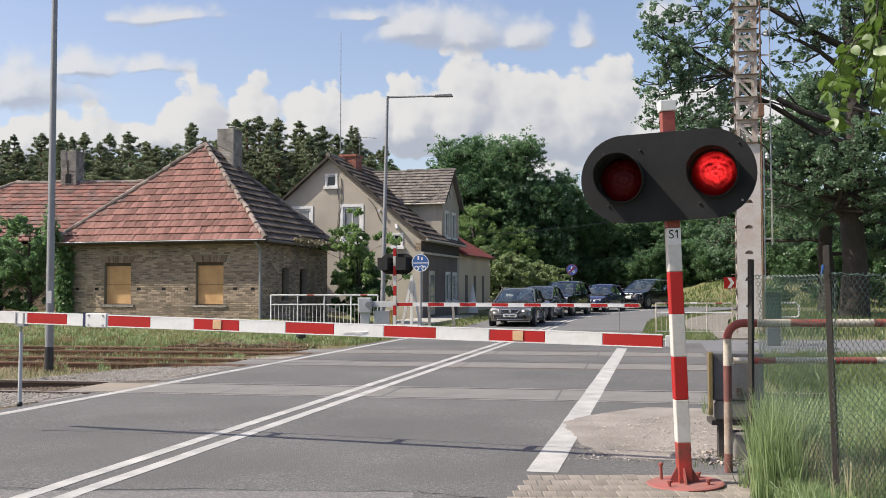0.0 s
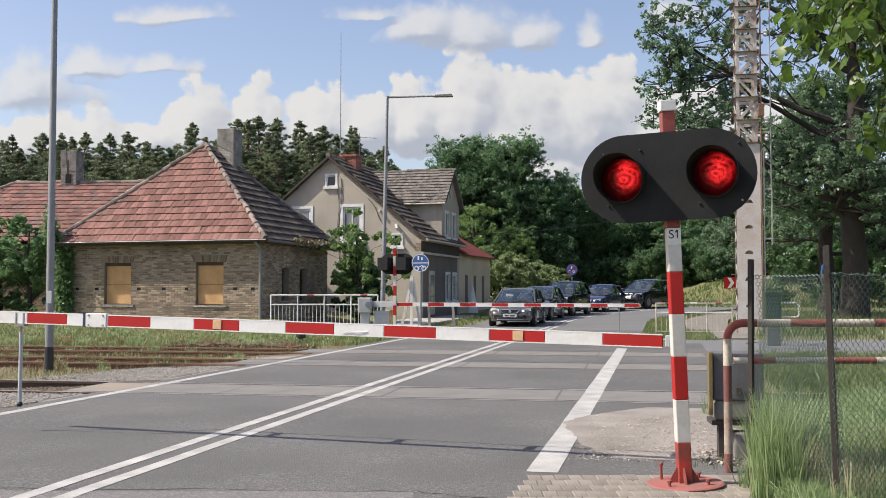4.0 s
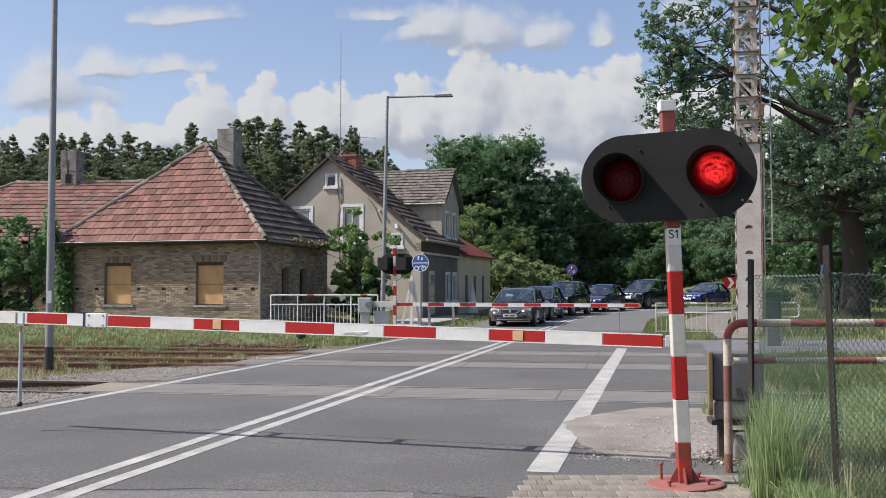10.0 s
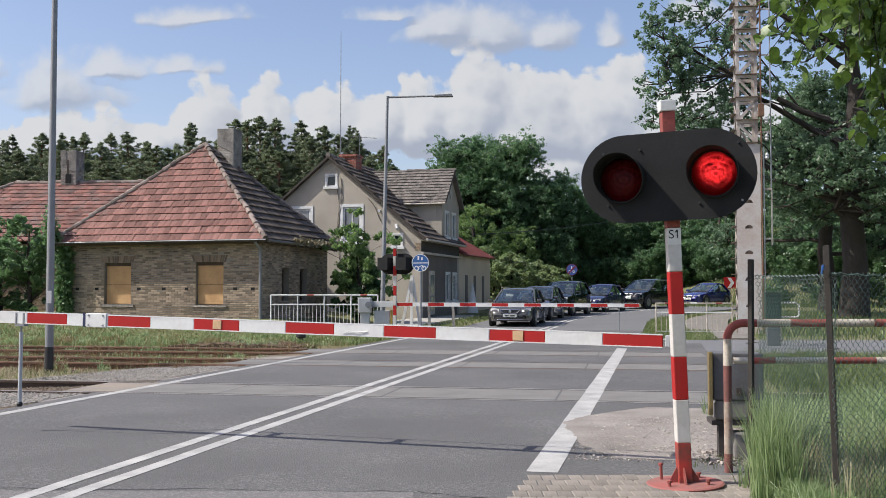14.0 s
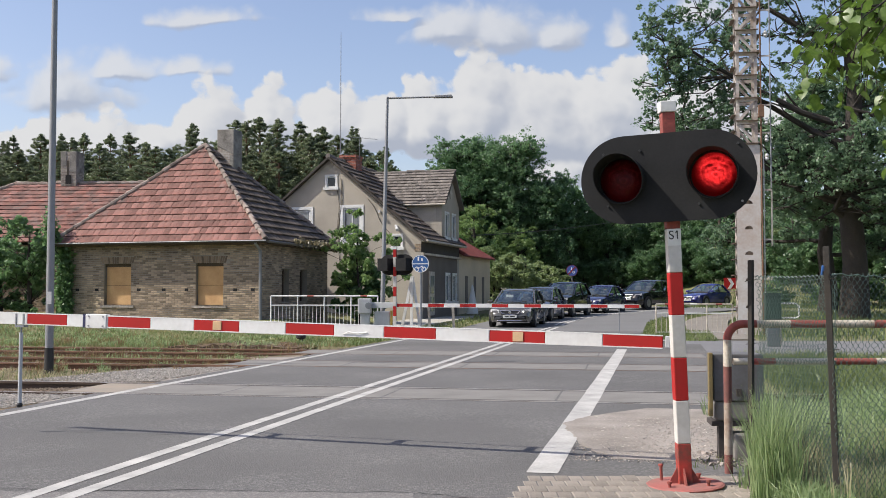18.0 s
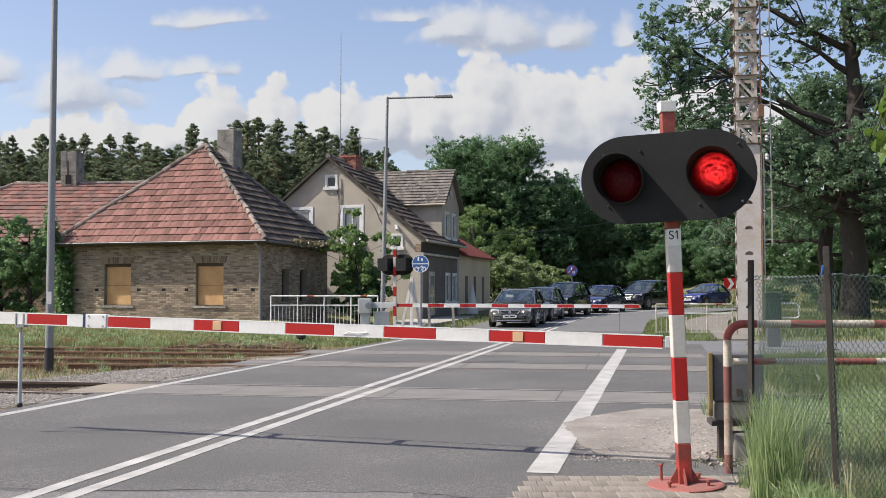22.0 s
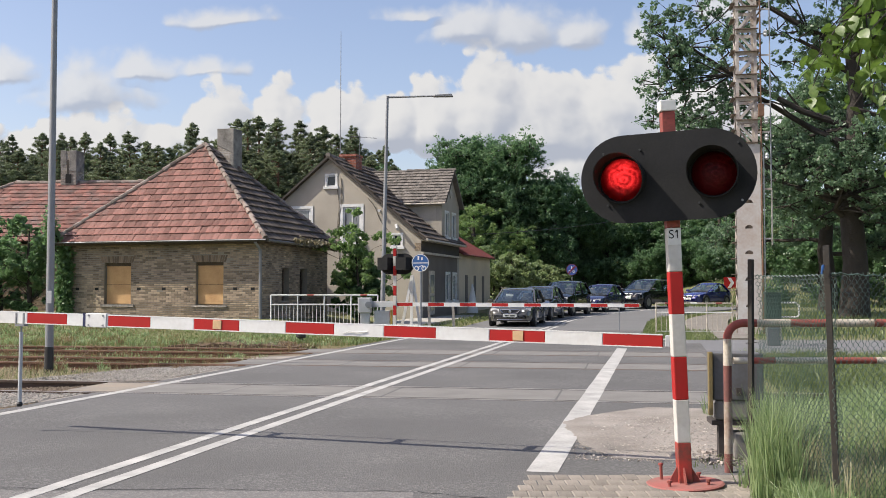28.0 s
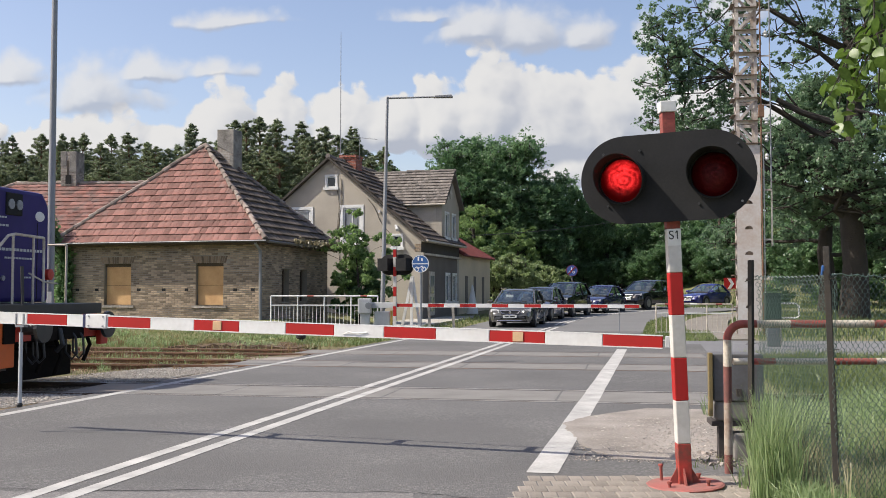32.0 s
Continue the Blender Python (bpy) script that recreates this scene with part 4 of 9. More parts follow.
# near barrier: from its drive beyond the road's left edge to the tip by the warning light
A = Vector((-5.55, 10.44, 1.137))
B = Vector((1.735, 7.945, 0.972))
d = B - A
near_boom_m = Matrix.Translation(A) @ d.to_track_quat("X", "Z").to_matrix().to_4x4()
near_len = d.length
near_boom = boom(near_boom_m, 18, False, near_len - 0.018, "lowered red and white striped barrier arm across the road", 0.4683, first=near_len - 0.018 - 14 * 0.4683 - 0.85, start=0.85)


NAVY = material("navy_clamp", (0.03, 0.035, 0.1), 0.5, bump=0.1)


def dress_near_boom():
    t = near_boom
    L_ = near_len
    for f in (0.4823, 0.847):
        part("reflector", Shape().box(f * L_ - 0.045, -0.032, -0.04, f * L_ + 0.045, -0.025, 0.04), REFLECTOR, t, "amber reflector", bev=0.004)
    x = 0.312 * L_
    part("joint_sleeve", Shape().box(x - 0.115, -0.033, -0.066, x + 0.115, 0.033, 0.066), WHITE, t, bev=0.004)
    for dx in (-0.08, 0.08):
        for dz in (-0.045, 0.045):
            part("bolt", Shape().lathe([(0.009, -0.04), (0.009, -0.033)], 6, "y", (x + dx, 0, dz)), GALV, t)
    part("joint_clamp", Shape().box(x - 0.15, -0.031, -0.064, x - 0.128, 0.031, 0.064), NAVY, t)
    # hanging support
    x = 0.196 * L_
    for dx in (-0.045, 0.045):
        part("clamp", Shape().box(x + dx - 0.008, -0.03, -0.07, x + dx + 0.008, -0.0255, 0.045), GALV, t)
    part("clamp_yoke", Shape().box(x - 0.053, -0.03, -0.085, x + 0.053, 0.03, -0.066), GALV, t)
    leg = Shape().tube([(x, 0, -0.085), (x, 0, -0.15)], 0.008, 8)
    part("leg_rod", leg, GALV, t)
    part("leg", Shape().tube([(x, 0, -0.14), (x + 0.01, 0, -0.82)], 0.019, 12), GREY_PAINT, t, smooth=True)
    part("foot", Shape().lathe([(0.025, -0.865), (0.03, -0.84), (0.02, -0.82)], 10, at=(x + 0.01, 0, 0)), BLACK, t)
    # a stay wire behind the arm, held off by four spacers
    part("stay_wire", Shape().tube([(0.27 * L_, 0.02, 0.0), (0.30 * L_, 0.27, 0.0), (0.9 * L_, 0.27, 0.0), (0.999 * L_, 0.15, 0.0)], 0.013, 6), GALV, t)
    for f in (0.40, 0.568, 0.731, 0.897):
        part("spacer", Shape().box(f * L_ - 0.04, 0.02, -0.012, f * L_ + 0.04, 0.28, 0.012), GALV, t)
    part("end_cap", Shape().box(L_, -0.022, -0.045, L_ + 0.04, 0.022, 0.045), GREY_PAINT, t, bev=0.006)
    # loose wire end on the arm
    part("loose_wire", Shape().tube([(0.645 * L_, -0.03, -0.035), (0.652 * L_, -0.035, -0.012), (0.662 * L_, -0.035, -0.022), (0.674 * L_, -0.03, -0.01)], 0.004, 5), WHITE, t)


REFLECTOR = material("amber_reflector", (0.62, 0.42, 0.24), 0.4, (0.5, 0.33, 0.18), 20, 80, 0.3)
BLUE = material("blue_sign", (0.022, 0.1, 0.3), 0.45, (0.015, 0.07, 0.22), 5, 40, 0.05)
dress_near_boom()
# ---- far side of the crossing ----
BLUE_DULL, SLASH = material("dull_blue_sign", (0.035, 0.085, 0.32), 0.5, (0.03, 0.06, 0.24), 4, 30, 0.0), material("faded_sign_red", (0.22, 0.02, 0.035), 0.6, bump=0.0)
def far_side():
    t, _ = warning_light(pose(-1.47, 31.0, 0.03, 0, 0, 172), "red and white signal post seen from behind", lit=False)
    t["label"] = "striped signal post with its black board turned away"
    fb = boom(pose(-1.4, 31.0, 0.965, 0, 0.12, -12), 17, False, 7.25, "lowered red and white barrier arm on the far side", 0.488, 0.12, 0.05)
    part("arm_root", Shape().box(-0.95, -0.04, -0.09, -0.001, 0.04, 0.09), GREY_PAINT, fb, bev=0.01)
    part("leg", Shape().tube([(6.68, 0, -0.06), (6.68, 0, -0.94)], 0.015, 6), GALV, fb)
    d = thing("barrier_drive", pose(-2.25, 31.2, 0.05), "grey metal barrier drive box on a post", "barrier drive")
    part("housing", Shape().box(-0.35, -0.2, 0.65, 0.05, 0.2, 1.12), GREY_PAINT, d, bev=0.03)
    part("hub", Shape().lathe([(0.1, -0.26), (0.1, -0.2)], 14, "y", (-0.02, 0, 0.9)), GALV, d)
    part("post", Shape().box(-0.28, -0.14, 0.0, 0.0, 0.14, 0.65), GREY_PAINT, d, bev=0.01)
    part("cover", Shape().box(0.15, -0.1, 0.0, 0.62, 0.2, 0.72), GREY_PAINT, d, bev=0.02)
    part("yellow_edge", Shape().box(0.64, -0.1, 0.0, 0.7, 0.1, 0.75), YELLOW, d)
    # trestle that carries the arm
    r = thing("arm_trestle", pose(-0.98, 31.6, 0.04), "white wooden trestle beside the barrier", "trestle")
    for x in (-0.34, 0.0, 0.3):
        part("leg", Shape().beam((x, -0.12 if x == 0 else 0.05, 0), (0.02, 0, 1.82), 0.08, 0.08), WHITE, r)
    r = thing("arm_rest", pose(-0.45, 31.5, 0.04), "short white post that holds the barrier arm", "post")
    part("post", Shape().beam((0.05, 0, 0), (0, 0, 0.95), 0.1, 0.08), WHITE_OLD, r)
    r = thing("arm_rest", pose(0.3, 31.5, 0.04), "short white post beside the footway", "post")
    part("post", Shape().beam((0.05, 0, 0), (0, 0, 0.93), 0.09, 0.08), WHITE_OLD, r)
    c = thing("marker_cone", pose(1.55, 53.5, land(1.55, 53.5)), "white pointed marker post by the house", "marker")
    part("body", Shape().lathe([(0.32, 0.0), (0.3, 0.1), (0.04, 1.5), (0.0, 1.52)], 8), WHITE, c)
    # round blue sign for walkers and riders
    s = thing("road_sign", pose(-0.677, 30.3, -0.04, 0, 0, -14), "round blue sign with white symbols on a grey post", "road sign")
    part("post", Shape().tube([(0, 0.05, 0), (0, 0.05, 2.5)], 0.03, 8), GALV, s)
    disc = part("disc", Shape().lathe([(0.265, 0.0), (0.265, 0.02), (0.0, 0.02)], 28, "y", (0, 0, 2.25)), BLUE, s)
    face = part("rim", Shape().lathe([(0.262, -0.003), (0.247, -0.003)], 28, "y", (0, 0, 2.25), caps=False), WHITE, s)
    part("divider", Shape().box(-0.24, -0.006, 2.235, 0.24, -0.002, 2.26), WHITE, s)
    for x, z, w, h in ((-0.06, 2.34, 0.05, 0.12), (0.05, 2.33, 0.04, 0.09)):
        part("symbol_bar", Shape().box(x - w / 2, -0.006, z, x + w / 2, -0.002, z + h), WHITE, s)
    for x in (-0.11, 0.11):
        part("symbol_ring", Shape().lathe([(0.075, -0.004), (0.05, -0.004)], 14, "y", (x, 0, 2.09), caps=False), WHITE, s)
    part("symbol_bar", Shape().beam((-0.11, -0.004, 2.09), (0.06, -0.004, 2.18), 0.006, 0.02).beam((0.11, -0.004, 2.09), (0.05, -0.004, 2.18), 0.006, 0.02), WHITE, s)
    # round no-stopping sign
    s = thing("road_sign", pose(7.62, 60.0, land(7.6, 60), 0, 0, -12), "round blue sign with white symbols crossed by a red slash", "road sign")
    part("post", Shape().tube([(0, 0.05, 0), (0, 0.05, 2.6)], 0.03, 8), GALV, s)
    part("disc", Shape().lathe([(0.335, 0.0), (0.335, 0.02), (0.0, 0.02)], 24, "y", (0, 0, 2.3)), BLUE_DULL, s)
    part("rim", Shape().lathe([(0.335, -0.004), (0.315, -0.004)], 24, "y", (0, 0, 2.3), caps=False), SLASH, s)
    for x in (-0.12, 0.1):
        part("symbol_ring", Shape().lathe([(0.075, -0.0045), (0.05, -0.0045)], 12, "y", (x, 0, 2.2), caps=False), WHITE, s)
    part("symbol_bar", Shape().box(-0.05, -0.006, 2.34, 0.0, -0.002, 2.5).box(0.05, -0.006, 2.34, 0.09, -0.002, 2.46), WHITE, s)
    part("slash", Shape().beam((0.21, -0.007, 2.52), (-0.21, -0.007, 2.08), 0.006, 0.075), SLASH, s)
    # chevron board on the bend
    s = thing("chevron_board", pose(21.2, 75.0, land(21.2, 75) - 0.86), "red and white chevron board on the bend", "road sign")
    part("post", Shape().box(-0.04, 0.02, 0, 0.04, 0.08, 1.2), GALV, s)
    part("panel", Shape().box(-0.45, -0.02, 1.0, 0.45, 0.015, 1.85), RED, s)
    part("chevron", Shape().prism([(-0.2, -0.03, 1.05), (0.05, -0.03, 1.05), (0.3, -0.03, 1.42), (0.05, -0.03, 1.8), (-0.2, -0.03, 1.8), (0.05, -0.03, 1.42)], (0, 0.008, 0)), WHITE, s)


def railing(m, bays, bay, h, label, group="railings"):
    """White railing with top and middle rail and upright bars below."""
    t = thing("railing", m, label, "railing", group)
    n = len(bays)
    for k in range(n + 1):
        part("post", Shape().tube([(k * bay, 0, 0), (k * bay, 0, h)], 0.022, 8), WHITE if bays[0] == 1 else WHITE_OLD, t)
    for k in range(n):
        a, b = k * bay, (k + 1) * bay
        part("top_rail", Shape().tube([(a, 0, h), (b, 0, h)], 0.023, 8), WHITE if bays[0] == 1 else WHITE_OLD, t)
        part("red_band", Shape().tube([(a + bay * 0.35, 0, h), (a + bay * 0.6, 0, h)], 0.0285, 8), RED_OLD if bays[k] == 2 else WHITE, t)
        part("middle_rail", Shape().tube([(a, 0, h - 0.29), (b, 0, h - 0.29)], 0.022, 8), WHITE, t)
        part("low_rail", Shape().tube([(a, 0, 0.12), (b, 0, 0.12)], 0.012, 6), WHITE, t)
        c = 7 if bays[0] == 1 else 5
        for i in range(1, c):
            x = a + bay * i / c
            part("bar", Shape().tube([(x, 0, 0.12), (x, 0, h - 0.29)], 0.0085, 6), WHITE if bays[0] == 1 else WHITE_OLD, t)
    return t


def lamp_posts():
    t = thing("street_lamp", pose(-7.31, 18.9, -0.03), "tall grey steel lamp post with a black foot between the tracks", "street lamp")
    part("pole", Shape().tube([(0, 0, 0.32), (0, 0, 9.5)], [0.075, 0.042], 10), GALV, t, smooth=True)
    part("foot", Shape().tube([(0, 0, -0.2), (0, 0, 0.36)], [0.085, 0.08], 10), BLACK, t, smooth=True)
    part("sticker", Shape().box(-0.02, -0.078, 1.17, 0.055, -0.068, 1.4), WHITE, t)
    part("marker_band", Shape().tube([(0, 0, 3.3), (0, 0, 3.34)], 0.064, 10), GALV_DARK, t)
    t = thing("street_lamp", pose(-1.98, 33.0, 0.05, 0, 1.2, 0), "grey steel street lamp with an arm over the road", "street lamp")
    part("pole", Shape().tube([(0, 0, 0), (0, 0, 7.7)], [0.085, 0.045], 10), GALV, t, smooth=True)
    part("arm", Shape().tube([(0, 0, 7.66), (1.65, -0.1, 7.72)], [0.035, 0.028], 8), GALV, t)
    part("lamp_head", Shape().add([(1.5, -0.2, 7.68), (2.15, -0.2, 7.7), (2.15, 0.0, 7.7), (1.5, 0.0, 7.68), (1.55, -0.18, 7.75), (2.1, -0.17, 7.8), (2.1, -0.03, 7.8), (1.55, -0.02, 7.75)],
                                  [(3, 2, 1, 0), (4, 5, 6, 7), (0, 1, 5, 4), (1, 2, 6, 5), (2, 3, 7, 6), (3, 0, 4, 7)]), GREY_DARK, t, bev=0.02)


def lattice_mast():
    """A square lattice mast: angle-iron corners, zigzag bracing, ledges at each bay; plated on its front below."""
    t = thing("lattice_mast", pose(9.9, 33.0, 0, 0, 0, -10), "tall rust-stained off-white lattice mast", "mast")
    wx, wy, top, solid = 0.33, 0.37, 14.2, 6.1

    def angle(x, y):
        """A corner of angle iron: two leaves."""
        sx, sy = (1 if x > 0 else -1), (1 if y > 0 else -1)
        return Shape().box(x - sx * 0.1, y, 0, x, y - sy * 0.012, top).box(x - sx * 0.012, y - sy * 0.1, 0, x, y - sy * 0.012, top)
    for x in (-wx, wx):
        for y in (-wy, wy):
            part("chord", angle(x, y), MAST, t)
    bay, k = 0.74, 0
    z = solid
    while z < top - 0.2:
        for y, side in ((-wy - 0.014, -1), (wy + 0.002, 1)):
            part("cross_plate", Shape().box(-wx, y, z - 0.05, wx, y + 0.012, z + 0.05), MAST, t)
            part("ledge", Shape().box(-wx - 0.04, y + side * 0.1 - 0.012, z + 0.051, wx + 0.05, y + side * 0.001, z + 0.07), LEDGE, t)
            a, b = (-wx + 0.05, wx - 0.05) if k % 2 else (wx - 0.05, -wx + 0.05)
            if z + bay < top:
                part("diagonal", Shape().beam((a, y + 0.02, z + 0.04), (b, y + 0.02, z + bay - 0.04), 0.012, 0.085), MAST, t)
        z += bay
        k += 1
    part("cross_plate", Shape().box(-wx - 0.02, -wy - 0.028, 11.62, wx + 0.02, -wy - 0.016, 11.8), MAST, t)
    z, k, bay = 0.3, 0, 0.52
    while z < top - 0.4:
        for x, side in ((-wx - 0.013, -1), (wx + 0.001, 1)):
            part("cross_plate", Shape().box(x, -wy, z - 0.035, x + 0.012, wy, z + 0.035), MAST, t)
            part("ledge", Shape().box(x + side * 0.13, -wy - 0.02, z + 0.036, x + side * 0.001, wy + 0.02, z + 0.052), LEDGE, t)
            a, b = (-wy + 0.05, wy - 0.05) if k % 2 else (wy - 0.05, -wy + 0.05)
            part("diagonal", Shape().beam((x + 0.006, a, z + 0.04), (x + 0.006, b, z + bay - 0.04), 0.012, 0.06), MAST, t)
        z += bay
        k += 1
    # the plated foot with its half-moon holes
    holes = (0.85, 1.72, 2.56, 3.38, 4.2, 5.0)
    outline = [(-wx - 0.03, 0.0), (wx + 0.06, 0.0), (wx + 0.06, solid), (-wx - 0.03, solid)]
    bm = bmesh.new()
    edges = []
    for lp in [outline] + [[(0.02 + 0.13 * math.cos(math.pi * i / 10), h + 0.12 * math.sin(math.pi * i / 10)) for i in range(11)] for h in holes]:
        vs = [bm.verts.new((x, -wy - 0.03, zz)) for x, zz in lp]
        edges += [bm.edges.new((vs[i], vs[(i + 1) % len(vs)])) for i in range(len(vs))]
    bmesh.ops.triangle_fill(bm, edges=edges, use_beauty=True)
    res = bmesh.ops.extrude_face_region(bm, geom=bm.faces[:])
    for v in res["geom"]:
        if isinstance(v, bmesh.types.BMVert):
            v.co.y += 0.012
    bmesh.ops.recalc_face_normals(bm, faces=bm.faces)
    me = bpy.data.meshes.new("plate")
    bm.to_mesh(me)
    bm.free()
    part("plate", me, MAST_PLATE, t, "rust-streaked steel plate with half-moon holes")
    part("back_plate", Shape().box(-wx, wy + 0.02, 0, wx, wy + 0.03, solid), DARK_METAL_OLD, t)
    # cables, pipes and insulators on the side
    part("cable", Shape().tube([(wx + 0.1, -wy - 0.05, 0), (wx + 0.1, -wy - 0.05, top)], 0.028, 6), STEEL_RUST, t)
    part("cable", Shape().tube([(wx + 0.17, -wy - 0.02, 0), (wx + 0.17, -wy - 0.02, 6.0)], 0.02, 6), GREY_PAINT, t)
    part("cable_pipe", Shape().tube([(wx + 0.42, -wy + 0.1, 2.85), (wx + 0.42, -wy + 0.1, 4.6), (wx + 0.36, -wy + 0.1, 4.7)], 0.03, 6), WHITE_OLD, t)
    part("cable_pipe", Shape().tube([(wx + 0.4, -wy, 4.7), (wx + 0.4, -wy, 12.9)], 0.022, 6), GALV, t)
    for z in (2.95, 4.55, 6.4, 7.3, 8.9, 10.4, 11.6):
        part("bracket", Shape().beam((wx, -wy, z + 0.1), (wx + 0.42, -wy, z + 0.1), 0.03, 0.05), MAST, t)
    for z in (5.6, 6.2, 6.75, 9.6, 11.0):
        part("insulator", Shape().lathe([(0.03, 0.0), (0.075, 0.05), (0.05, 0.1), (0.075, 0.15), (0.03, 0.22)], 8, at=(wx + 0.27, -wy - 0.02, z)), GREY_PAINT, t)
    part("junction_box", Shape().box(wx + 0.02, -wy - 0.1, 7.0, wx + 0.2, -wy + 0.06, 7.4), STEEL_RUST, t, bev=0.015)


LEDGE = material("rusted_ledge", (0.2, 0.16, 0.13), 0.85, (0.1, 0.07, 0.05), 4, 30, 0.3)
DARK_METAL_OLD = material("rusty_back_plate", (0.16, 0.13, 0.11), 0.8, (0.09, 0.06, 0.045), 3, 30, 0.3)

YELLOW = material("ochre_paint", (0.42, 0.3, 0.06), 0.6, (0.28, 0.2, 0.06), 4, 40, 0.2)
DARK_GREEN = material("dark_green_plastic", (0.025, 0.05, 0.035), 0.5, bump=0.1)
GREY_DARK = material("dark_grey_metal", (0.16, 0.165, 0.17), 0.5, bump=0.1)
MAST = material("mast_paint", (0.52, 0.5, 0.47), 0.7, (0.27, 0.18, 0.13), 2.5, 18, 0.3, amount=0.75)
MAST_PLATE = material("mast_plate_paint", (0.56, 0.55, 0.53), 0.65, (0.4, 0.29, 0.22), 1.6, 12, 0.2, amount=0.7)
far_side()
railing(pose(-5.35, 31.6, 0.14, 0, 0, 0), (1, 2, 1, 2), 0.83, 1.1, "white tube railing beside the footway by the house")
railing(pose(6.75, 32.2, -0.02, 0, 0, -1), (2, 1, 2), 0.8, 1.0, "worn white railing beside the side lane")
lamp_posts()
lattice_mast()


def overhead_cable():
    a, b = Vector((1.6, 58.0, 4.6)), Vector((24.0, 88.0, 9.6))
    pts = [a.lerp(b, i / 12) - Vector((0, 0, 1.2 * (i / 12) * (1 - i / 12) * 2)) for i in range(13)]
    t = thing("overhead_cable", Matrix.Identity(4), "thin black overhead cable from the house to the trees", "cable")
    part("cable", Shape().tube(pts, 0.02, 5), BLACK, t)
    part("cable_end", Shape().tube([(24.0, 88.0, 0.5), (24.0, 88.0, 9.8)], 0.12, 8), WOOD_DARK, t)


overhead_cable()
# ---- houses ----
def tiled_slope(parent, corners, mat_, rows, cell, singles, name="roof_tile", seed=1, lip=0.055):
    """Courses of flat tiles on a slope. corners: eave left, eave right, top right, top left (the top two may meet)."""
    el, er, tr, tl = [Vector(c) for c in corners]
    rng = random.Random(seed)
    nrm = (er - el).cross(tl - el).normalized()
    up = ((tl + tr) / 2 - (el + er) / 2)
    made = 0
    rest = Shape()
    across = (er - el).normalized()
    upd = nrm.cross(across)
    height = (tl - el).dot(upd)
    step = height / rows
    # one tile, a little thicker at its lower edge
    w, ln = cell, step * 1.22
    tile = Shape().add([(0.004, 0, 0.02), (w - 0.004, 0, 0.02), (w - 0.004, ln, 0.0), (0.004, ln, 0.0), (0.004, 0, lip), (w - 0.004, 0, lip), (w * 0.5, 0, lip + 0.015), (0.004, ln, 0.014), (w - 0.004, ln, 0.014), (w * 0.5, ln, 0.022)],
                       [(0, 1, 5, 6, 4), (4, 6, 9, 7), (6, 5, 8, 9), (0, 4, 7, 3), (1, 2, 8, 5)])
    me = tile.mesh(name)
    me.materials.append(mat_)
    base = Matrix((across, upd, nrm)).transposed().to_4x4()
    for r in range(rows):
        f = (r + 0.35) / rows
        a = el.lerp(tl, r / rows)
        b = er.lerp(tr, r / rows)
        # the row's ends on the slanting hips
        s0, s1_ = (a - el).dot(across), (b - el).dot(across)
        k = math.floor(s0 / cell) + (0.5 if r % 2 else 0)
        while k * cell < s1_:
            x = k * cell
            lo0, hi0 = (tl - el).dot(across) / height, ((tr - er).dot(across)) / height
            wide = (er - el).dot(across)

            def inside(q):
                hy = r * step - 0.02 + q[1]
                return min(max(q[0], lo0 * hy - x), wide + hi0 * hy - x), q[1], q[2]
            if x + cell > s0:
                cut = [inside(q) for q in tile.v]
                whole = all(abs(c[0] - q[0]) < 1e-6 for c, q in zip(cut, tile.v))
                p = el + across * x + upd * (r * step - 0.02) + nrm * rng.uniform(0.0, 0.012)
                m = Matrix.Translation(p) @ base @ pose(0, 0, 0, rng.uniform(-0.6, 0.6), rng.uniform(-0.8, 0.8), rng.uniform(-0.7, 0.7))
                if made < singles and whole:
                    ob = part(name, me, mat_, parent)
                    ob.matrix_basis = m
                    made += 1
                else:
                    rest.add([m @ Vector(v) for v in cut], tile.f)
            k += 1
    if rest.v:
        part(name + "s_joined", rest, mat_, parent)["kind"] = "stuff"


def slab_between(pts, thick):
    """A flat plate with thickness below its outline."""
    a, b, c = [Vector(p) for p in pts[:3]]
    n = (b - a).cross(c - a).normalized()
    return Shape().prism([Vector(p) - n * thick for p in pts], n * (thick - 0.004))


def ridge_caps(parent, a, b, mat_, r=0.1, step=0.36):
    a, b = Vector(a), Vector(b)
    n = max(2, int((b - a).length / step))
    d = (b - a) / n
    rng = random.Random(7)
    for i in range(n):
        p = a + d * i
        j = Vector((rng.uniform(-1, 1), rng.uniform(-1, 1), rng.uniform(-1, 1))) * 0.022
        part("ridge_tile", Shape().tube([p + j, p + d * 0.12 + j, p + d * 1.1 + j + Vector((0, 0, 0.01))], [r * 1.12, r * 1.15, r * 0.74], 8), mat_, parent)


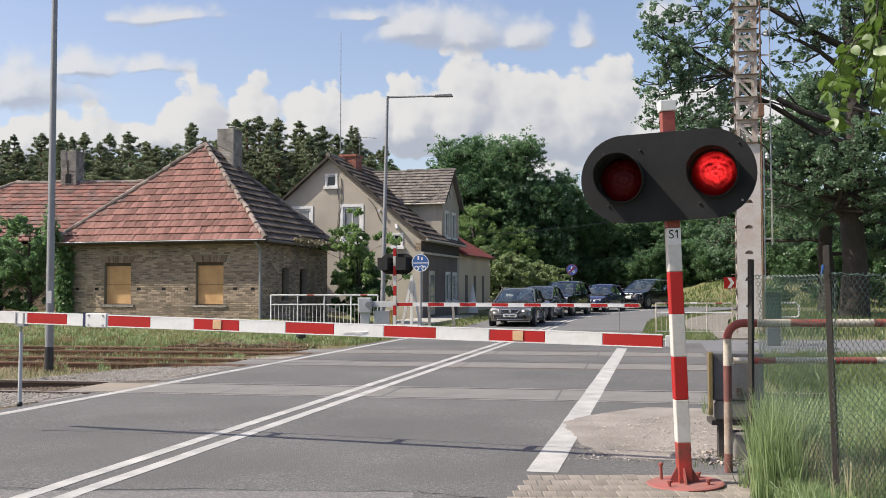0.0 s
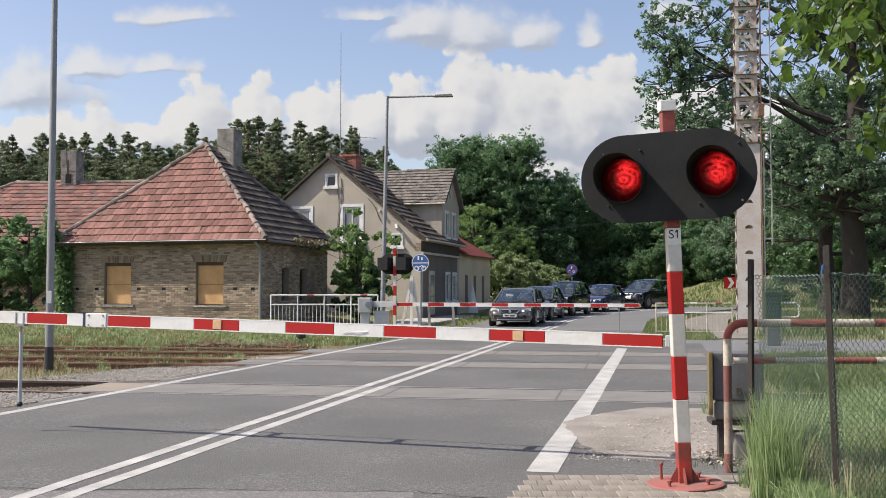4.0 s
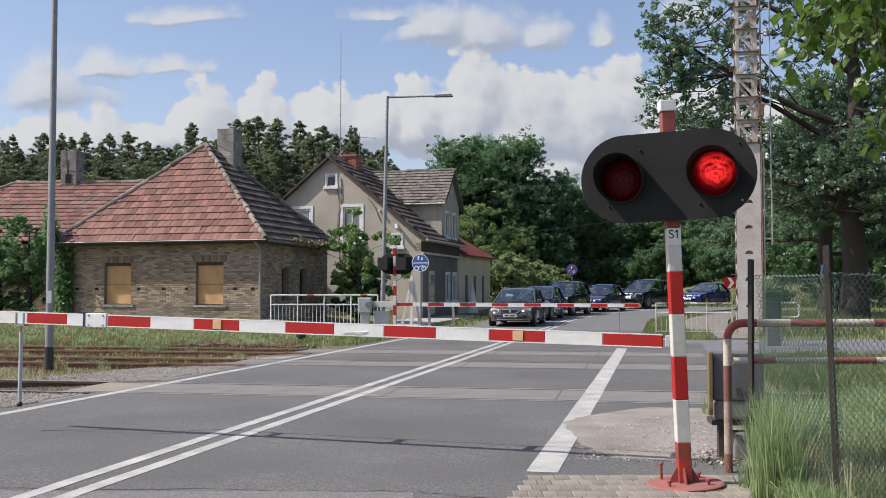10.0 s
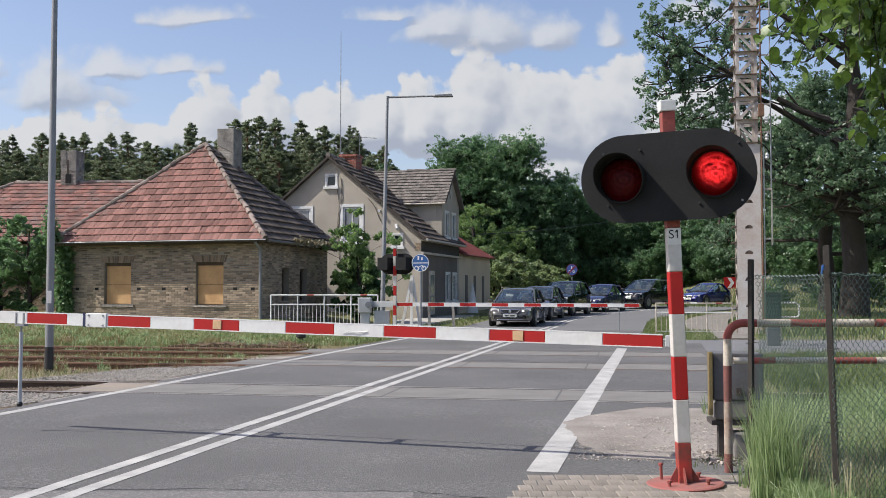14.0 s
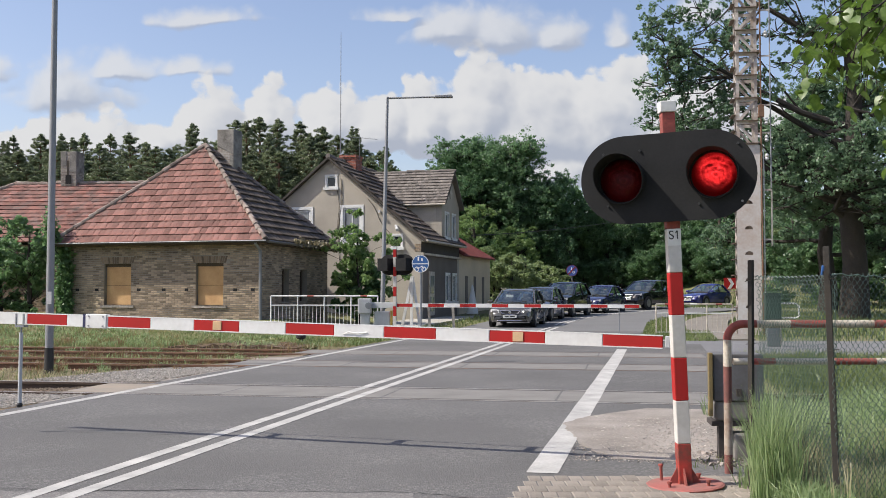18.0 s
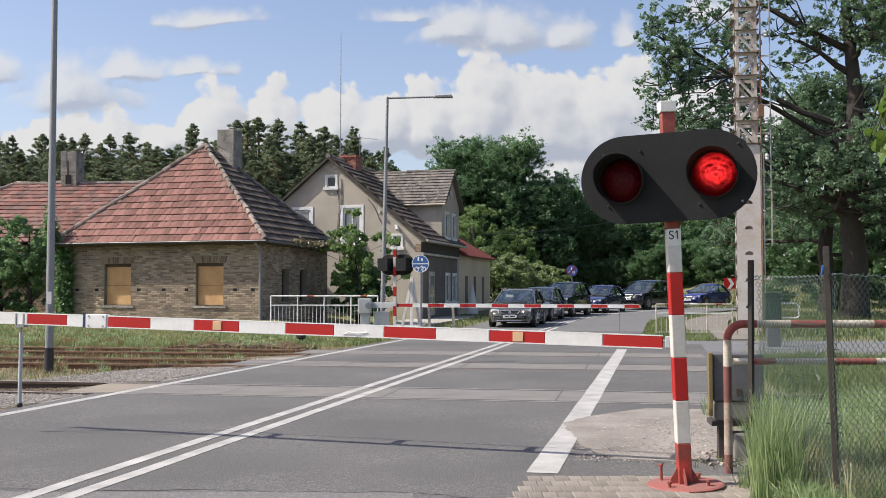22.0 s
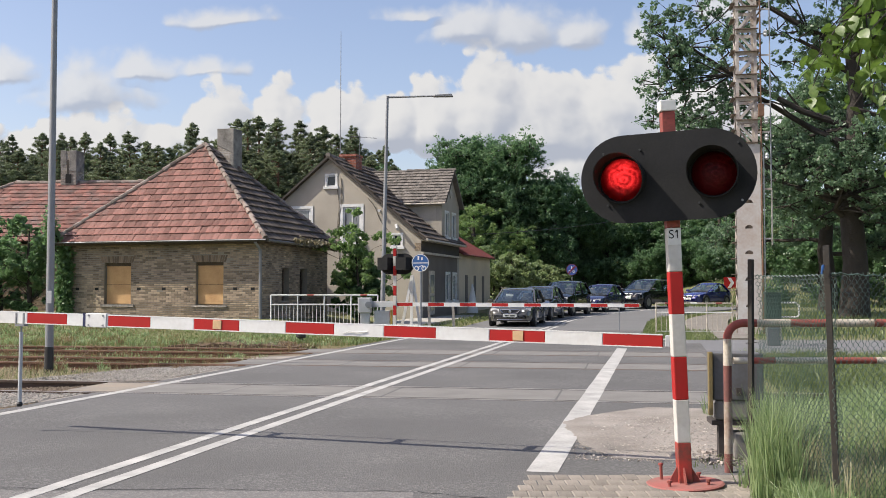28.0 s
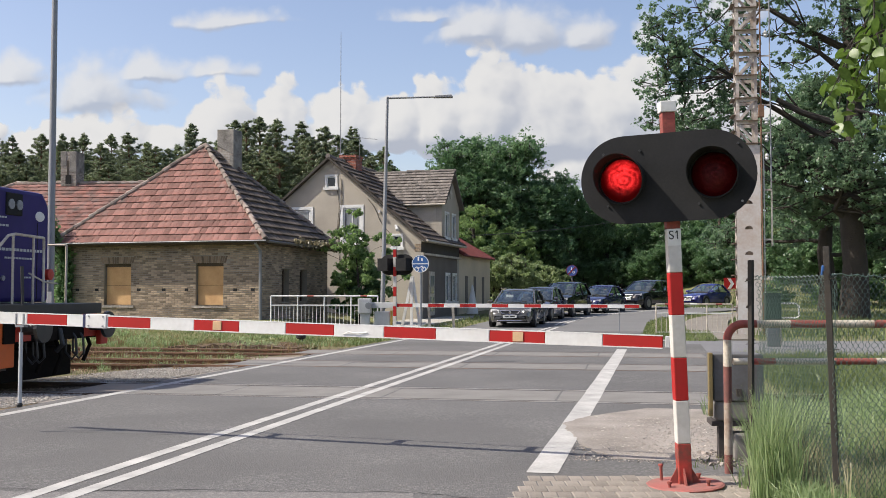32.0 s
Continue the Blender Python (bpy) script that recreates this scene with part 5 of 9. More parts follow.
def wall_with_openings(x0, x1, z0, z1, y0, y1, holes, lintels=True):
    """An upright wall along x; holes: left, right, bottom, top."""
    s = Shape()
    xs = sorted({x0, x1, *[h[0] for h in holes], *[h[1] for h in holes]})
    zs = sorted({z0, z1, *[h[2] for h in holes], *[h[3] for h in holes]})
    nx, nz = len(xs), len(zs)

    def solid(i, j):
        if not (0 <= i < nx - 1 and 0 <= j < nz - 1):
            return False
        cx, cz = (xs[i] + xs[i + 1]) / 2, (zs[j] + zs[j + 1]) / 2
        return not any(h[0] < cx < h[1] and h[2] < cz < h[3] for h in holes)

    def vid(i, j, k):
        return (j * nx + i) * 2 + k
    vs = [(xs[i], (y0, y1)[k], zs[j]) for j in range(nz) for i in range(nx) for k in (0, 1)]
    fs = []
    for j in range(nz - 1):
        for i in range(nx - 1):
            if not solid(i, j):
                continue
            for k in (0, 1):
                fs.append((vid(i, j, k), vid(i + 1, j, k), vid(i + 1, j + 1, k), vid(i, j + 1, k)))
            for di, dj, p, q in ((-1, 0, (i, j), (i, j + 1)), (1, 0, (i + 1, j), (i + 1, j + 1)), (0, -1, (i, j), (i + 1, j)), (0, 1, (i, j + 1), (i + 1, j + 1))):
                if not solid(i + di, j + dj):
                    fs.append((vid(*p, 0), vid(*q, 0), vid(*q, 1), vid(*p, 1)))
    return s.add(vs, fs)


def plate_with_holes(outline, holes, thick):
    """An upright plate in x and z with rectangular holes, its face at y 0."""
    bm = bmesh.new()
    edges = []
    for lp in [outline] + [[(a, c), (b, c), (b, d_), (a, d_)] for a, b, c, d_ in holes]:
        vs = [bm.verts.new((x, 0, z)) for x, z in lp]
        edges += [bm.edges.new((vs[i], vs[(i + 1) % len(vs)])) for i in range(len(vs))]
    bmesh.ops.triangle_fill(bm, edges=edges, use_beauty=True)
    res = bmesh.ops.extrude_face_region(bm, geom=bm.faces[:])
    for v in res["geom"]:
        if isinstance(v, bmesh.types.BMVert):
            v.co.y += thick
    bmesh.ops.recalc_face_normals(bm, faces=bm.faces)
    me = bpy.data.meshes.new("plate")
    bm.to_mesh(me)
    bm.free()
    return me


def turned(shape, m):
    shape.v = [tuple(m @ Vector(p)) for p in shape.v]
    return shape


def lay_bricks(parent, x0, x1, z0, z1, holes, m, seed, single=None):
    """Courses of bricks, a little proud of the mortar; local x along the wall. single: from that x on and above that z, 290 lie one by one."""
    rng = random.Random(seed)
    me = brick_shape(0.238).mesh("brick")
    me.materials.append(BRICK_PIECE)
    rest, made, row, z = Shape(), 0, 0, z0
    while z + 0.064 < z1:
        x = x0 - (0.125 if row % 2 else 0.0)
        while x < x1:
            a, b = max(x, x0), min(x + 0.238, x1)
            for h in holes:
                if h[2] - 0.03 < z + 0.03 < h[3]:
                    if h[0] <= a < h[1]:
                        a = min(b, h[1])
                    if h[0] < b <= h[1]:
                        b = max(a, h[0])
                    if a < h[0] and b > h[1]:
                        b = h[0]
            if b - a > 0.04 and rng.random() > 0.006:
                p = m @ pose((a + b) / 2, -0.004 - rng.uniform(0, 0.005), z + 0.032, 0, 0, rng.uniform(-0.5, 0.5))
                if single and made < 290 and a > single[0] and z > single[1] and b - a > 0.235:
                    part("brick", me, BRICK_PIECE, parent).matrix_basis = p
                    made += 1
                else:
                    s = brick_shape(b - a)
                    rest.add([p @ Vector(v) for v in s.v], s.f)
            x += 0.25
        z += 0.0765
        row += 1
    part("bricks_joined", rest, BRICK_PIECE, parent)["kind"] = "stuff"


def brick_shape(w):
    """A brick's face with worn edges."""
    x, z, c = w / 2, 0.032, 0.006
    return Shape().add([(-x, 0.02, -z), (x, 0.02, -z), (x, 0.02, z), (-x, 0.02, z), (-x + c, -0.004, -z + c), (x - c, -0.004, -z + c), (x - c, -0.004, z - c), (-x + c, -0.004, z - c)],
                       [(0, 1, 5, 4), (1, 2, 6, 5), (2, 3, 7, 6), (3, 0, 4, 7), (4, 5, 6, 7)])


BRICK_PIECE = material("weathered_brick", (0.43, 0.335, 0.235), 0.95, (0.18, 0.14, 0.11), 0.9, 14, 0.6, each=0.5, amount=0.9)
MORTAR = material("old_mortar", (0.3, 0.27, 0.225), 0.98, (0.14, 0.125, 0.105), 1.2, 30, 0.6)


def house_brick():
    base = 0.2
    t = thing("brick_house", pose(-6.29, 36.0, 0, 0, 0, -16), "abandoned yellow brick house, windows boarded, under a red tiled roof", "house")
    X0, X1, Y0, Y1, E = -8.5, -0.45, 0.45, 6.75, 3.12
    front = [(-6.88, -5.74, 0.87, 2.43), (-3.02, -1.9, 0.87, 2.43)]
    front_wall = part("wall", wall_with_openings(X0, X1, base - 0.3, E, Y0, Y0 + 0.38, front), MORTAR, t, "weathered yellow brick front wall")
    side = wall_with_openings(Y0 + 0.38, Y1, base - 0.3, E, -0.38, 0, [(2.3, 2.95, 1.0, 2.25), (3.95, 4.65, 1.0, 2.25)])
    side_wall = part("wall", turned(side, Matrix.Translation((X1 - 0.38, 0, 0)) @ pose(0, 0, 0, 0, 0, 90)), MORTAR, t)
    arches = [(a - 0.13, b + 0.13, z1 - 0.01, z1 + 0.26) for a, b, z0, z1 in front]
    lay_bricks(front_wall, X0, X1, base, E - 0.02, front + arches, Matrix.Translation((0, Y0, 0)), 3, (-5.6, 0.9))
    lay_bricks(side_wall, Y0, Y1, base, E - 0.02, [(2.3, 2.95, 1.0, 2.25), (3.95, 4.65, 1.0, 2.25)], Matrix.Translation((X1, 0, 0)) @ pose(0, 0, 0, 0, 0, 90), 4)
    part("wall", Shape().box(X0, Y0 + 0.38, base - 0.3, X0 + 0.38, Y1, E), BRICK, t)
    part("wall", Shape().box(X0 + 0.38, Y1 - 0.38, base - 0.3, X1 - 0.38, Y1, E), BRICK, t)
    part("inner_floor", Shape().box(X0 + 0.38, Y0 + 0.38, 0.1, X1 - 0.38, Y1 - 0.38, 0.2), DARK, t)
    for a, b, z0, z1 in front:
        w = part("boarded_window", Shape().box(a + 0.02, Y0 + 0.13, z0 + 0.02, b - 0.02, Y0 + 0.155, z1 - 0.12), CHIPBOARD, t, "window boarded up with bare chipboard")
        part("board_joint", Shape().box(a + 0.02, Y0 + 0.123, z0 + 0.74, b - 0.02, Y0 + 0.128, z0 + 0.75), WOOD_DARK, w)
        part("frame_head", Shape().box(a, Y0 + 0.1, z1 - 0.12, b, Y0 + 0.2, z1), WOOD_DARK, w)
        part("sill", Shape().box(a - 0.14, Y0 - 0.06, z0 - 0.09, b + 0.14, Y0 + 0.12, z0), BRICK_GREY, w)
        # flat arch of upright bricks
        n = 15
        for i in range(n):
            x = a - 0.1 + (b - a + 0.2) * (i + 0.5) / n
            lean = (i - (n - 1) / 2) * 0.012
            s = Shape().prism([(x - 0.034, Y0 - 0.016, z1 + 0.005), (x + 0.034, Y0 - 0.016, z1 + 0.005), (x + 0.036 + lean, Y0 - 0.016, z1 + 0.25), (x - 0.036 + lean, Y0 - 0.016, z1 + 0.25)], (0, 0.02, 0))
            part("brick", s, ARCH, w)
    for a, b in ((2.3, 2.95), (3.95, 4.65)):
        part("window_frame", Shape().box(X1 - 0.3, a, 1.0, X1 - 0.22, a + 0.07, 2.25).box(X1 - 0.3, b - 0.07, 1.0, X1 - 0.22, b, 2.25).box(X1 - 0.3, a + 0.07, 2.17, X1 - 0.22, b - 0.07, 2.25), WOOD_DARK, t)
        part("window_pane", Shape().box(X1 - 0.27, a + 0.07, 1.0, X1 - 0.25, b - 0.07, 2.17), GLASS_DARK, t)
    # small vent holes in a row
    for x in (-8.05, -7.2, -5.4, -4.35, -3.4, -1.42, -0.72):
        part("vent_hole", Shape().box(x - 0.075, Y0 - 0.016, 1.4, x + 0.075, Y0 + 0.01, 1.5), DARK, t)
    # roof
    ev, top, ap = 3.2, 7.22, Vector((-4.45, 3.6, 7.22))
    fl, fr, br, bl = (-8.9, 0, ev), (0, 0, ev), (0, 7.15, ev), (-8.9, 7.15, ev)
    roof = part("roof", Shape().add([fl, fr, br, bl, ap - Vector((0, 0, 0.03))], [(0, 1, 4), (1, 2, 4), (2, 3, 4), (3, 0, 4), (3, 2, 1, 0)]), TILE_RIDGE, t, "tent roof of old clay tiles")
    tiled_slope(roof, (fl, fr, ap, ap), TILE, 15, 0.25, 295, seed=1)
    # right slope lies away from the sun; its shade is put into darker tiles
    tiled_slope(roof, (fr, br, ap, ap), TILE_DARK_SHADED, 15, 0.25, 0, seed=2, lip=0.085)
    for c in (fl, fr, br):
        ridge_caps(roof, Vector(c) + Vector((0, 0, 0.05)), ap + Vector((0, 0, 0.06)), TILE_RIDGE, 0.095, 0.33)
    # moss along the side eave
    part("gutter", Shape().tube([(-8.95, -0.07, ev - 0.03), (0.05, -0.07, ev - 0.02)], 0.055, 10), DARK_TRIM, t, smooth=True)
    part("gutter", Shape().tube([(0.07, 0.05, ev - 0.03), (0.07, 7.2, ev - 0.06)], 0.055, 10), GALV_DARK, t, smooth=True)
    # thin pale tube added in place of the highlight along the gutter
    part("gutter_highlight", Shape().tube([(-8.95, -0.125, ev - 0.012), (0.05, -0.125, ev - 0.002)], 0.014, 6), GREY_PAINT, t)
    part("eave_board", Shape().box(-8.85, 0.02, ev - 0.12, -0.05, 0.45, ev - 0.03), WOOD_DARK, t)
    part("eave_board", Shape().box(-0.45, 0.45, ev - 0.12, -0.03, 7.1, ev - 0.03), WOOD_DARK, t)
    part("downpipe", Shape().tube([(-0.4, -0.05, ev - 0.08), (-0.38, 0.33, ev - 0.35), (-0.38, 0.37, 0.3)], 0.055, 10), GALV, t, smooth=True)
    part("moss", moss_mesh((0.05, 2.2, ev + 0.05), (0.05, 7.1, ev + 0.03), 900, 0.1), MOSS, t)["kind"] = "stuff"
    ch = part("chimney", Shape().box(-4.12, 4.0, 5.5, -3.4, 4.7, 7.95), BRICK_GREY, t, "leaning weathered brick chimney")
    part("chimney_plaster", Shape().add([(-4.135, 3.985, 7.3), (-3.385, 3.985, 6.9), (-3.385, 4.715, 6.7), (-4.135, 4.715, 7.1), (-4.135, 3.985, 7.96), (-3.385, 3.985, 7.93), (-3.385, 4.715, 7.95), (-4.135, 4.715, 7.96)],
                                         [(0, 3, 2, 1), (4, 5, 6, 7), (0, 1, 5, 4), (1, 2, 6, 5), (2, 3, 7, 6), (3, 0, 4, 7)]), OLD_PLASTER, ch, "grey weathered plaster", bev=0.02)
    part("chimney_plaster", Shape().box(-3.56, 3.984, 6.0, -3.386, 4.716, 6.9), OLD_PLASTER, ch, bev=0.015)
    part("lead_flashing", Shape().box(-4.18, 3.94, 5.5, -3.34, 4.0, 5.62), GALV_DARK, ch)
    return t


def moss_mesh(a, b, n, spread):
    rng = np.random.default_rng(11)
    a, b = np.array(a), np.array(b)
    p = a + (b - a) * rng.random((n, 1)) + rng.normal(0, 1, (n, 3)) * np.array([spread, 0.05, spread * 0.7])
    return quads_mesh("moss", blades(p, 0.07, 0.05, rng))


def blades(p, ln, wd, rng):
    """A four-cornered leaf of random turn at each place."""
    n = len(p)
    d = rng.normal(0, 1, (n, 3))
    d /= np.linalg.norm(d, axis=1, keepdims=True)
    e = np.cross(d, rng.normal(0, 1, (n, 3)))
    e /= np.linalg.norm(e, axis=1, keepdims=True)
    k = rng.uniform(0.6, 1.25, (n, 1))
    return np.stack([p - d * ln * k, p + e * wd * k, p + d * ln * k, p - e * wd * k], 1)


OLD_PLASTER = material("old_chimney_plaster", (0.3, 0.285, 0.26), 0.95, (0.12, 0.11, 0.1), 2.5, 20, 0.6, amount=1.0, dist=0.03)
DARK_TRIM = material("dark_trim", (0.07, 0.06, 0.05), 0.9, (0.04, 0.035, 0.03), 3, 20, 0.2)
ARCH = material("arch_brick", (0.27, 0.2, 0.14), 0.9, (0.15, 0.115, 0.085), 4, 30, 0.4, each=0.45)
TILE_RIDGE = material("ridge_tile", (0.2, 0.135, 0.11), 0.9, (0.29, 0.27, 0.24), 5, 20, 0.5, each=0.5, amount=0.9)
MOSS = leafy("dry_moss", (0.12, 0.11, 0.06), (0.24, 0.2, 0.12), 0.2, 2.0)
house_brick()


def house_wing():
    """The long low house behind, of which the red roof shows."""
    t = thing("long_house", pose(-19.2, 45.5, 0, 0, 0, -4), "long low house with a red tiled hipped roof and a chimney", "house")
    part("wall", Shape().box(-7.0, 0.4, 0, 11, 7.6, 3.5), BRICK, t)
    ev, rg = 3.6, 6.66
    fl, fr, br, bl = (-7.4, 0, ev), (11.4, 0, ev), (11.4, 8, ev), (-7.4, 8, ev)
    tl, tr = (-2.0, 4, rg), (9, 4, rg)
    roof = part("roof", Shape().add([fl, fr, br, bl, tl, tr], [(0, 1, 5, 4), (1, 2, 5), (2, 3, 4, 5), (3, 0, 4), (3, 2, 1, 0)]), WOOD_DARK, t, "red tiled hipped roof")
    tiled_slope(roof, (fl, fr, tr, tl), TILE, 15, 0.36, 0, seed=5)
    ridge_caps(roof, tl, tr, TILE_RIDGE, 0.12, 0.4)
    ridge_caps(roof, fl, tl, TILE_RIDGE, 0.11, 0.4)
    ch = part("chimney", Shape().box(0.35, 3.7, 5.5, 1.12, 4.6, 8.2), BRICK_GREY, t)
    part("chimney_opening", Shape().box(0.6, 3.68, 6.62, 0.88, 3.7, 7.05), DARK, ch)
    part("soot_streak", Shape().box(0.66, 3.688, 7.05, 0.76, 3.699, 7.75), DARK_TRIM, ch)
    part("chimney_plaster", Shape().box(0.335, 3.682, 7.5, 0.62, 4.615, 8.21).box(0.8, 3.682, 7.2, 1.135, 4.615, 8.21), OLD_PLASTER, ch, "grey weathered plaster", bev=0.015)


house_wing()


def window(parent, a, b, z0, z1, y, bars=1, frame=0.09, trim=0.14, glass=None, face=-1):
    """A white window in a wall that faces -y, with its surround; returns nothing."""
    w = part("window_surround", Shape().box(a - trim, y - 0.03, z0 - trim, a, y + 0.1, z1 + trim).box(b, y - 0.03, z0 - trim, b + trim, y + 0.1, z1 + trim).box(a, y - 0.03, z1, b, y + 0.1, z1 + trim), WHITE, parent, "white plaster surround")
    part("window_sill", Shape().box(a - trim - 0.05, y - 0.1, z0 - trim - 0.03, b + trim + 0.05, y + 0.1, z0), WHITE, w)
    part("window_frame", Shape().box(a, y + 0.03, z0, a + frame, y + 0.09, z1).box(b - frame, y + 0.03, z0, b, y + 0.09, z1).box(a + frame, y + 0.03, z1 - frame, b - frame, y + 0.09, z1).box(a + frame, y + 0.03, z0, b - frame, y + 0.09, z0 + frame), WHITE, w)
    n = bars + 1
    for i in range(n):
        x0, x1 = a + frame + (b - a - 2 * frame) * i / n, a + frame + (b - a - 2 * frame) * (i + 1) / n
        part("window_pane", Shape().box(x0 + 0.02, y + 0.05, z0 + frame, x1 - 0.02, y + 0.06, z1 - frame), glass or GLASS, w)
        if i:
            part("mullion", Shape().box(x0 - 0.02, y + 0.03, z0 + frame, x0 + 0.02, y + 0.09, z1 - frame), WHITE, w)
    return w


GLASS = material("house_glass", (0.2, 0.22, 0.235), 0.1, (0.3, 0.31, 0.31), 1.0, 3, 0.0, spec=0.9)


def house_plaster():
    t = thing("plaster_house", pose(-1.02, 47.0, 0.15, 0, 0, -15), "grey-beige plastered house with white windows and dark tiled gables", "house")
    W, D, E, R = 9.06, 7.2, 3.75, 7.55
    # gable wall towards the tracks
    poly = [(-W, 0, -0.4), (0, 0, -0.4), (0, 0, E), (-W / 2, 0, R), (-W, 0, E)]
    front = [(-4.68, -4.22, 6.2, 6.72), (-6.5, -5.5, 3.6, 5.15), (-3.85, -2.95, 3.55, 5.2), (-1.35, -0.95, 3.3, 3.85), (-7.4, -6.3, 0.6, 2.0)]
    part("wall", plate_with_holes([(x, z) for x, _, z in poly], front, 0.35), RENDER, t, "grey-beige plastered gable wall")
    part("wall", Shape().prism([(x, D - 0.35, z) for x, _, z in poly], (0, 0.35, 0)), RENDER, t)
    turn = pose(0, 0, 0, 0, 0, 90)
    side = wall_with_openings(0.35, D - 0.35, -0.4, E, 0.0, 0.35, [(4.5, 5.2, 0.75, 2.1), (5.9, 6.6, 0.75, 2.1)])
    # this wall faces away from the sun; the darker plaster carries its shade
    part("wall", turned(side, turn), RENDER_SHADED, t, "dark grey plastered wall along the road, its shade in the colour")
    part("wall", Shape().box(-W, 0.35, -0.4, -W + 0.35, D - 0.35, E), RENDER, t)
    # windows of the gable: attic, upper storey, small side one
    window(t, -4.68, -4.22, 6.2, 6.72, 0.0, 0, 0.05, 0.09, GLASS_DARK)
    window(t, -6.5, -5.5, 3.6, 5.15, 0.0, 0)
    window(t, -3.85, -2.95, 3.55, 5.2, 0.0, 1)
    window(t, -1.35, -0.95, 3.3, 3.85, 0.0, 0, 0.05, 0.09, GLASS_DARK)
    window(t, -7.4, -6.3, 0.6, 2.0, 0.0, 1)
    # main roof, with its courses
    ov = 0.22
    er, el, rg = (0.28, -ov, E - 0.1), (-W - 0.28, -ov, E - 0.1), (-W / 2, -ov, R + 0.12)
    back = D + 0.2 + ov
    r_ = part("roof", slab_between([er, (0.28, D + 0.2, E - 0.1), (-W / 2, D + 0.2, R + 0.12), rg], 0.12), WOOD_DARK, t, "dark tiled roof slope")
    tiled_slope(r_, ((0.28, -ov, E - 0.1), (0.28, D + 0.2, E - 0.1), (-W / 2, D + 0.2, R + 0.12), rg), TILE_DARK_SHADED, 15, 0.33, 0, seed=3, lip=0.08)
    l_ = part("roof", slab_between([(el[0], D + 0.2, el[2]), el, rg, (-W / 2, D + 0.2, R + 0.12)], 0.12), TILE_DARK_SHADED, t)
    ridge_caps(r_, rg, (-W / 2, D + 0.2, R + 0.12), TILE_GREY, 0.11, 0.4)
    # added dark strips stand for the tiles' edges; the gable has no boards
    part("verge_edge", Shape().beam((0.3, -ov - 0.01, E - 0.2), (-W / 2, -ov - 0.01, R + 0.05), 0.03, 0.09), DARK_TRIM, t)
    part("verge_edge", Shape().beam((-W - 0.3, -ov - 0.01, E - 0.2), (-W / 2, -ov - 0.01, R + 0.05), 0.03, 0.09), DARK_TRIM, t)
    # cross gable towards the road
    a, b, e2, r2 = 3.7, 7.2, 5.75, 7.35
    m = (a + b) / 2
    face = [(0.0, a, E - 0.1), (0.0, b, E - 0.1), (0.0, b, e2), (0.0, m, r2), (0.0, a, e2)]
    gf = part("gable_face", plate_with_holes([(y, z) for _, y, z in face], [(4.35, 5.0, 4.0, 5.2), (5.75, 6.4, 4.0, 5.2)], 0.3), RENDER, t, "dark plastered cross gable")
    gf.matrix_basis = turn
    part("gable_cheek", Shape().box(-3.6, a, E, -0.3, a + 0.2, e2 - 0.02), RENDER, t)
    part("gable_cheek", Shape().box(-3.6, b - 0.2, E, -0.3, b, e2 - 0.02), RENDER, t)
    ql, qr = (0.25, a - 0.2, e2 - 0.12), (0.25, m, r2 + 0.1)
    g = part("roof", slab_between([(-4.5, a - 0.2, e2 - 0.12), ql, qr, (-4.5, m, r2 + 0.1)], 0.1), WOOD_DARK, t, "grey tiled roof of the cross gable")
    tiled_slope(g, ((-4.5, a - 0.2, e2 - 0.12), ql, qr, (-4.5, m, r2 + 0.1)), TILE_GREY, 11, 0.19, 0, seed=4, lip=0.065)
    part("roof", slab_between([(0.25, b + 0.2, e2 - 0.12), (-4.5, b + 0.2, e2 - 0.12), (-4.5, m, r2 + 0.1), qr], 0.1), TILE_GREY, t)
    ridge_caps(g, (-4.5, m, r2 + 0.12), (0.25, m, r2 + 0.12), TILE_GREY, 0.09, 0.4)
    part("gutter", Shape().tube([(-3.0, a - 0.25, e2 - 0.17), (0.25, a - 0.25, e2 - 0.17)], 0.05, 8), WHITE_OLD, t)
    part("gutter", Shape().tube([(0.34, -ov, E - 0.15), (0.34, D + 0.2, E - 0.15)], 0.06, 8), WHITE_OLD, t)
    # cornices on the road side
    for z in (2.95, 3.55):
        part("cornice", Shape().box(0.0, 0, z, 0.12, D, z + 0.1), WHITE_OLD, t)
    part("frieze", Shape().box(0.0, 0.0, 3.05, 0.02, D, 3.55), DARK_TRIM, t, "dark painted band between the cornices")
    # openings on the road side; built facing -y and turned

    def road_window(p, a0, b0, z0, z1, bars=0):
        w = window(t, a0, b0, z0, z1, 0.0, bars, 0.06, 0.1)
        w.matrix_basis = turn
    road_window(t, 4.35, 5.0, 4.0, 5.2)
    road_window(t, 5.75, 6.4, 4.0, 5.2)
    road_window(t, 4.5, 5.2, 0.75, 2.1)
    road_window(t, 5.9, 6.6, 0.75, 2.1)
    door = part("door", Shape().box(0.0, 1.3, 0.1, 0.05, 2.2, 2.2), WHITE_OLD, t, "white panelled front door")
    part("door_panel", Shape().box(0.05, 1.42, 0.3, 0.07, 2.08, 1.0).box(0.05, 1.42, 1.15, 0.07, 2.08, 2.0), GLASS, door)
    part("round_window", Shape().lathe([(0.22, 0.0), (0.25, 0.04), (0.14, 0.05)], 16, "x", (0.0, m, 6.25)), WHITE_OLD, t)
    # chimney and aerials
    ch = part("chimney", Shape().box(-4.75, 2.0, 6.9, -3.95, 2.9, 7.88), BRICK_RED, t, "red brick chimney")
    part("chimney_head", Shape().box(-4.8, 1.94, 7.88, -3.9, 2.96, 8.0), BRICK_RED, ch)
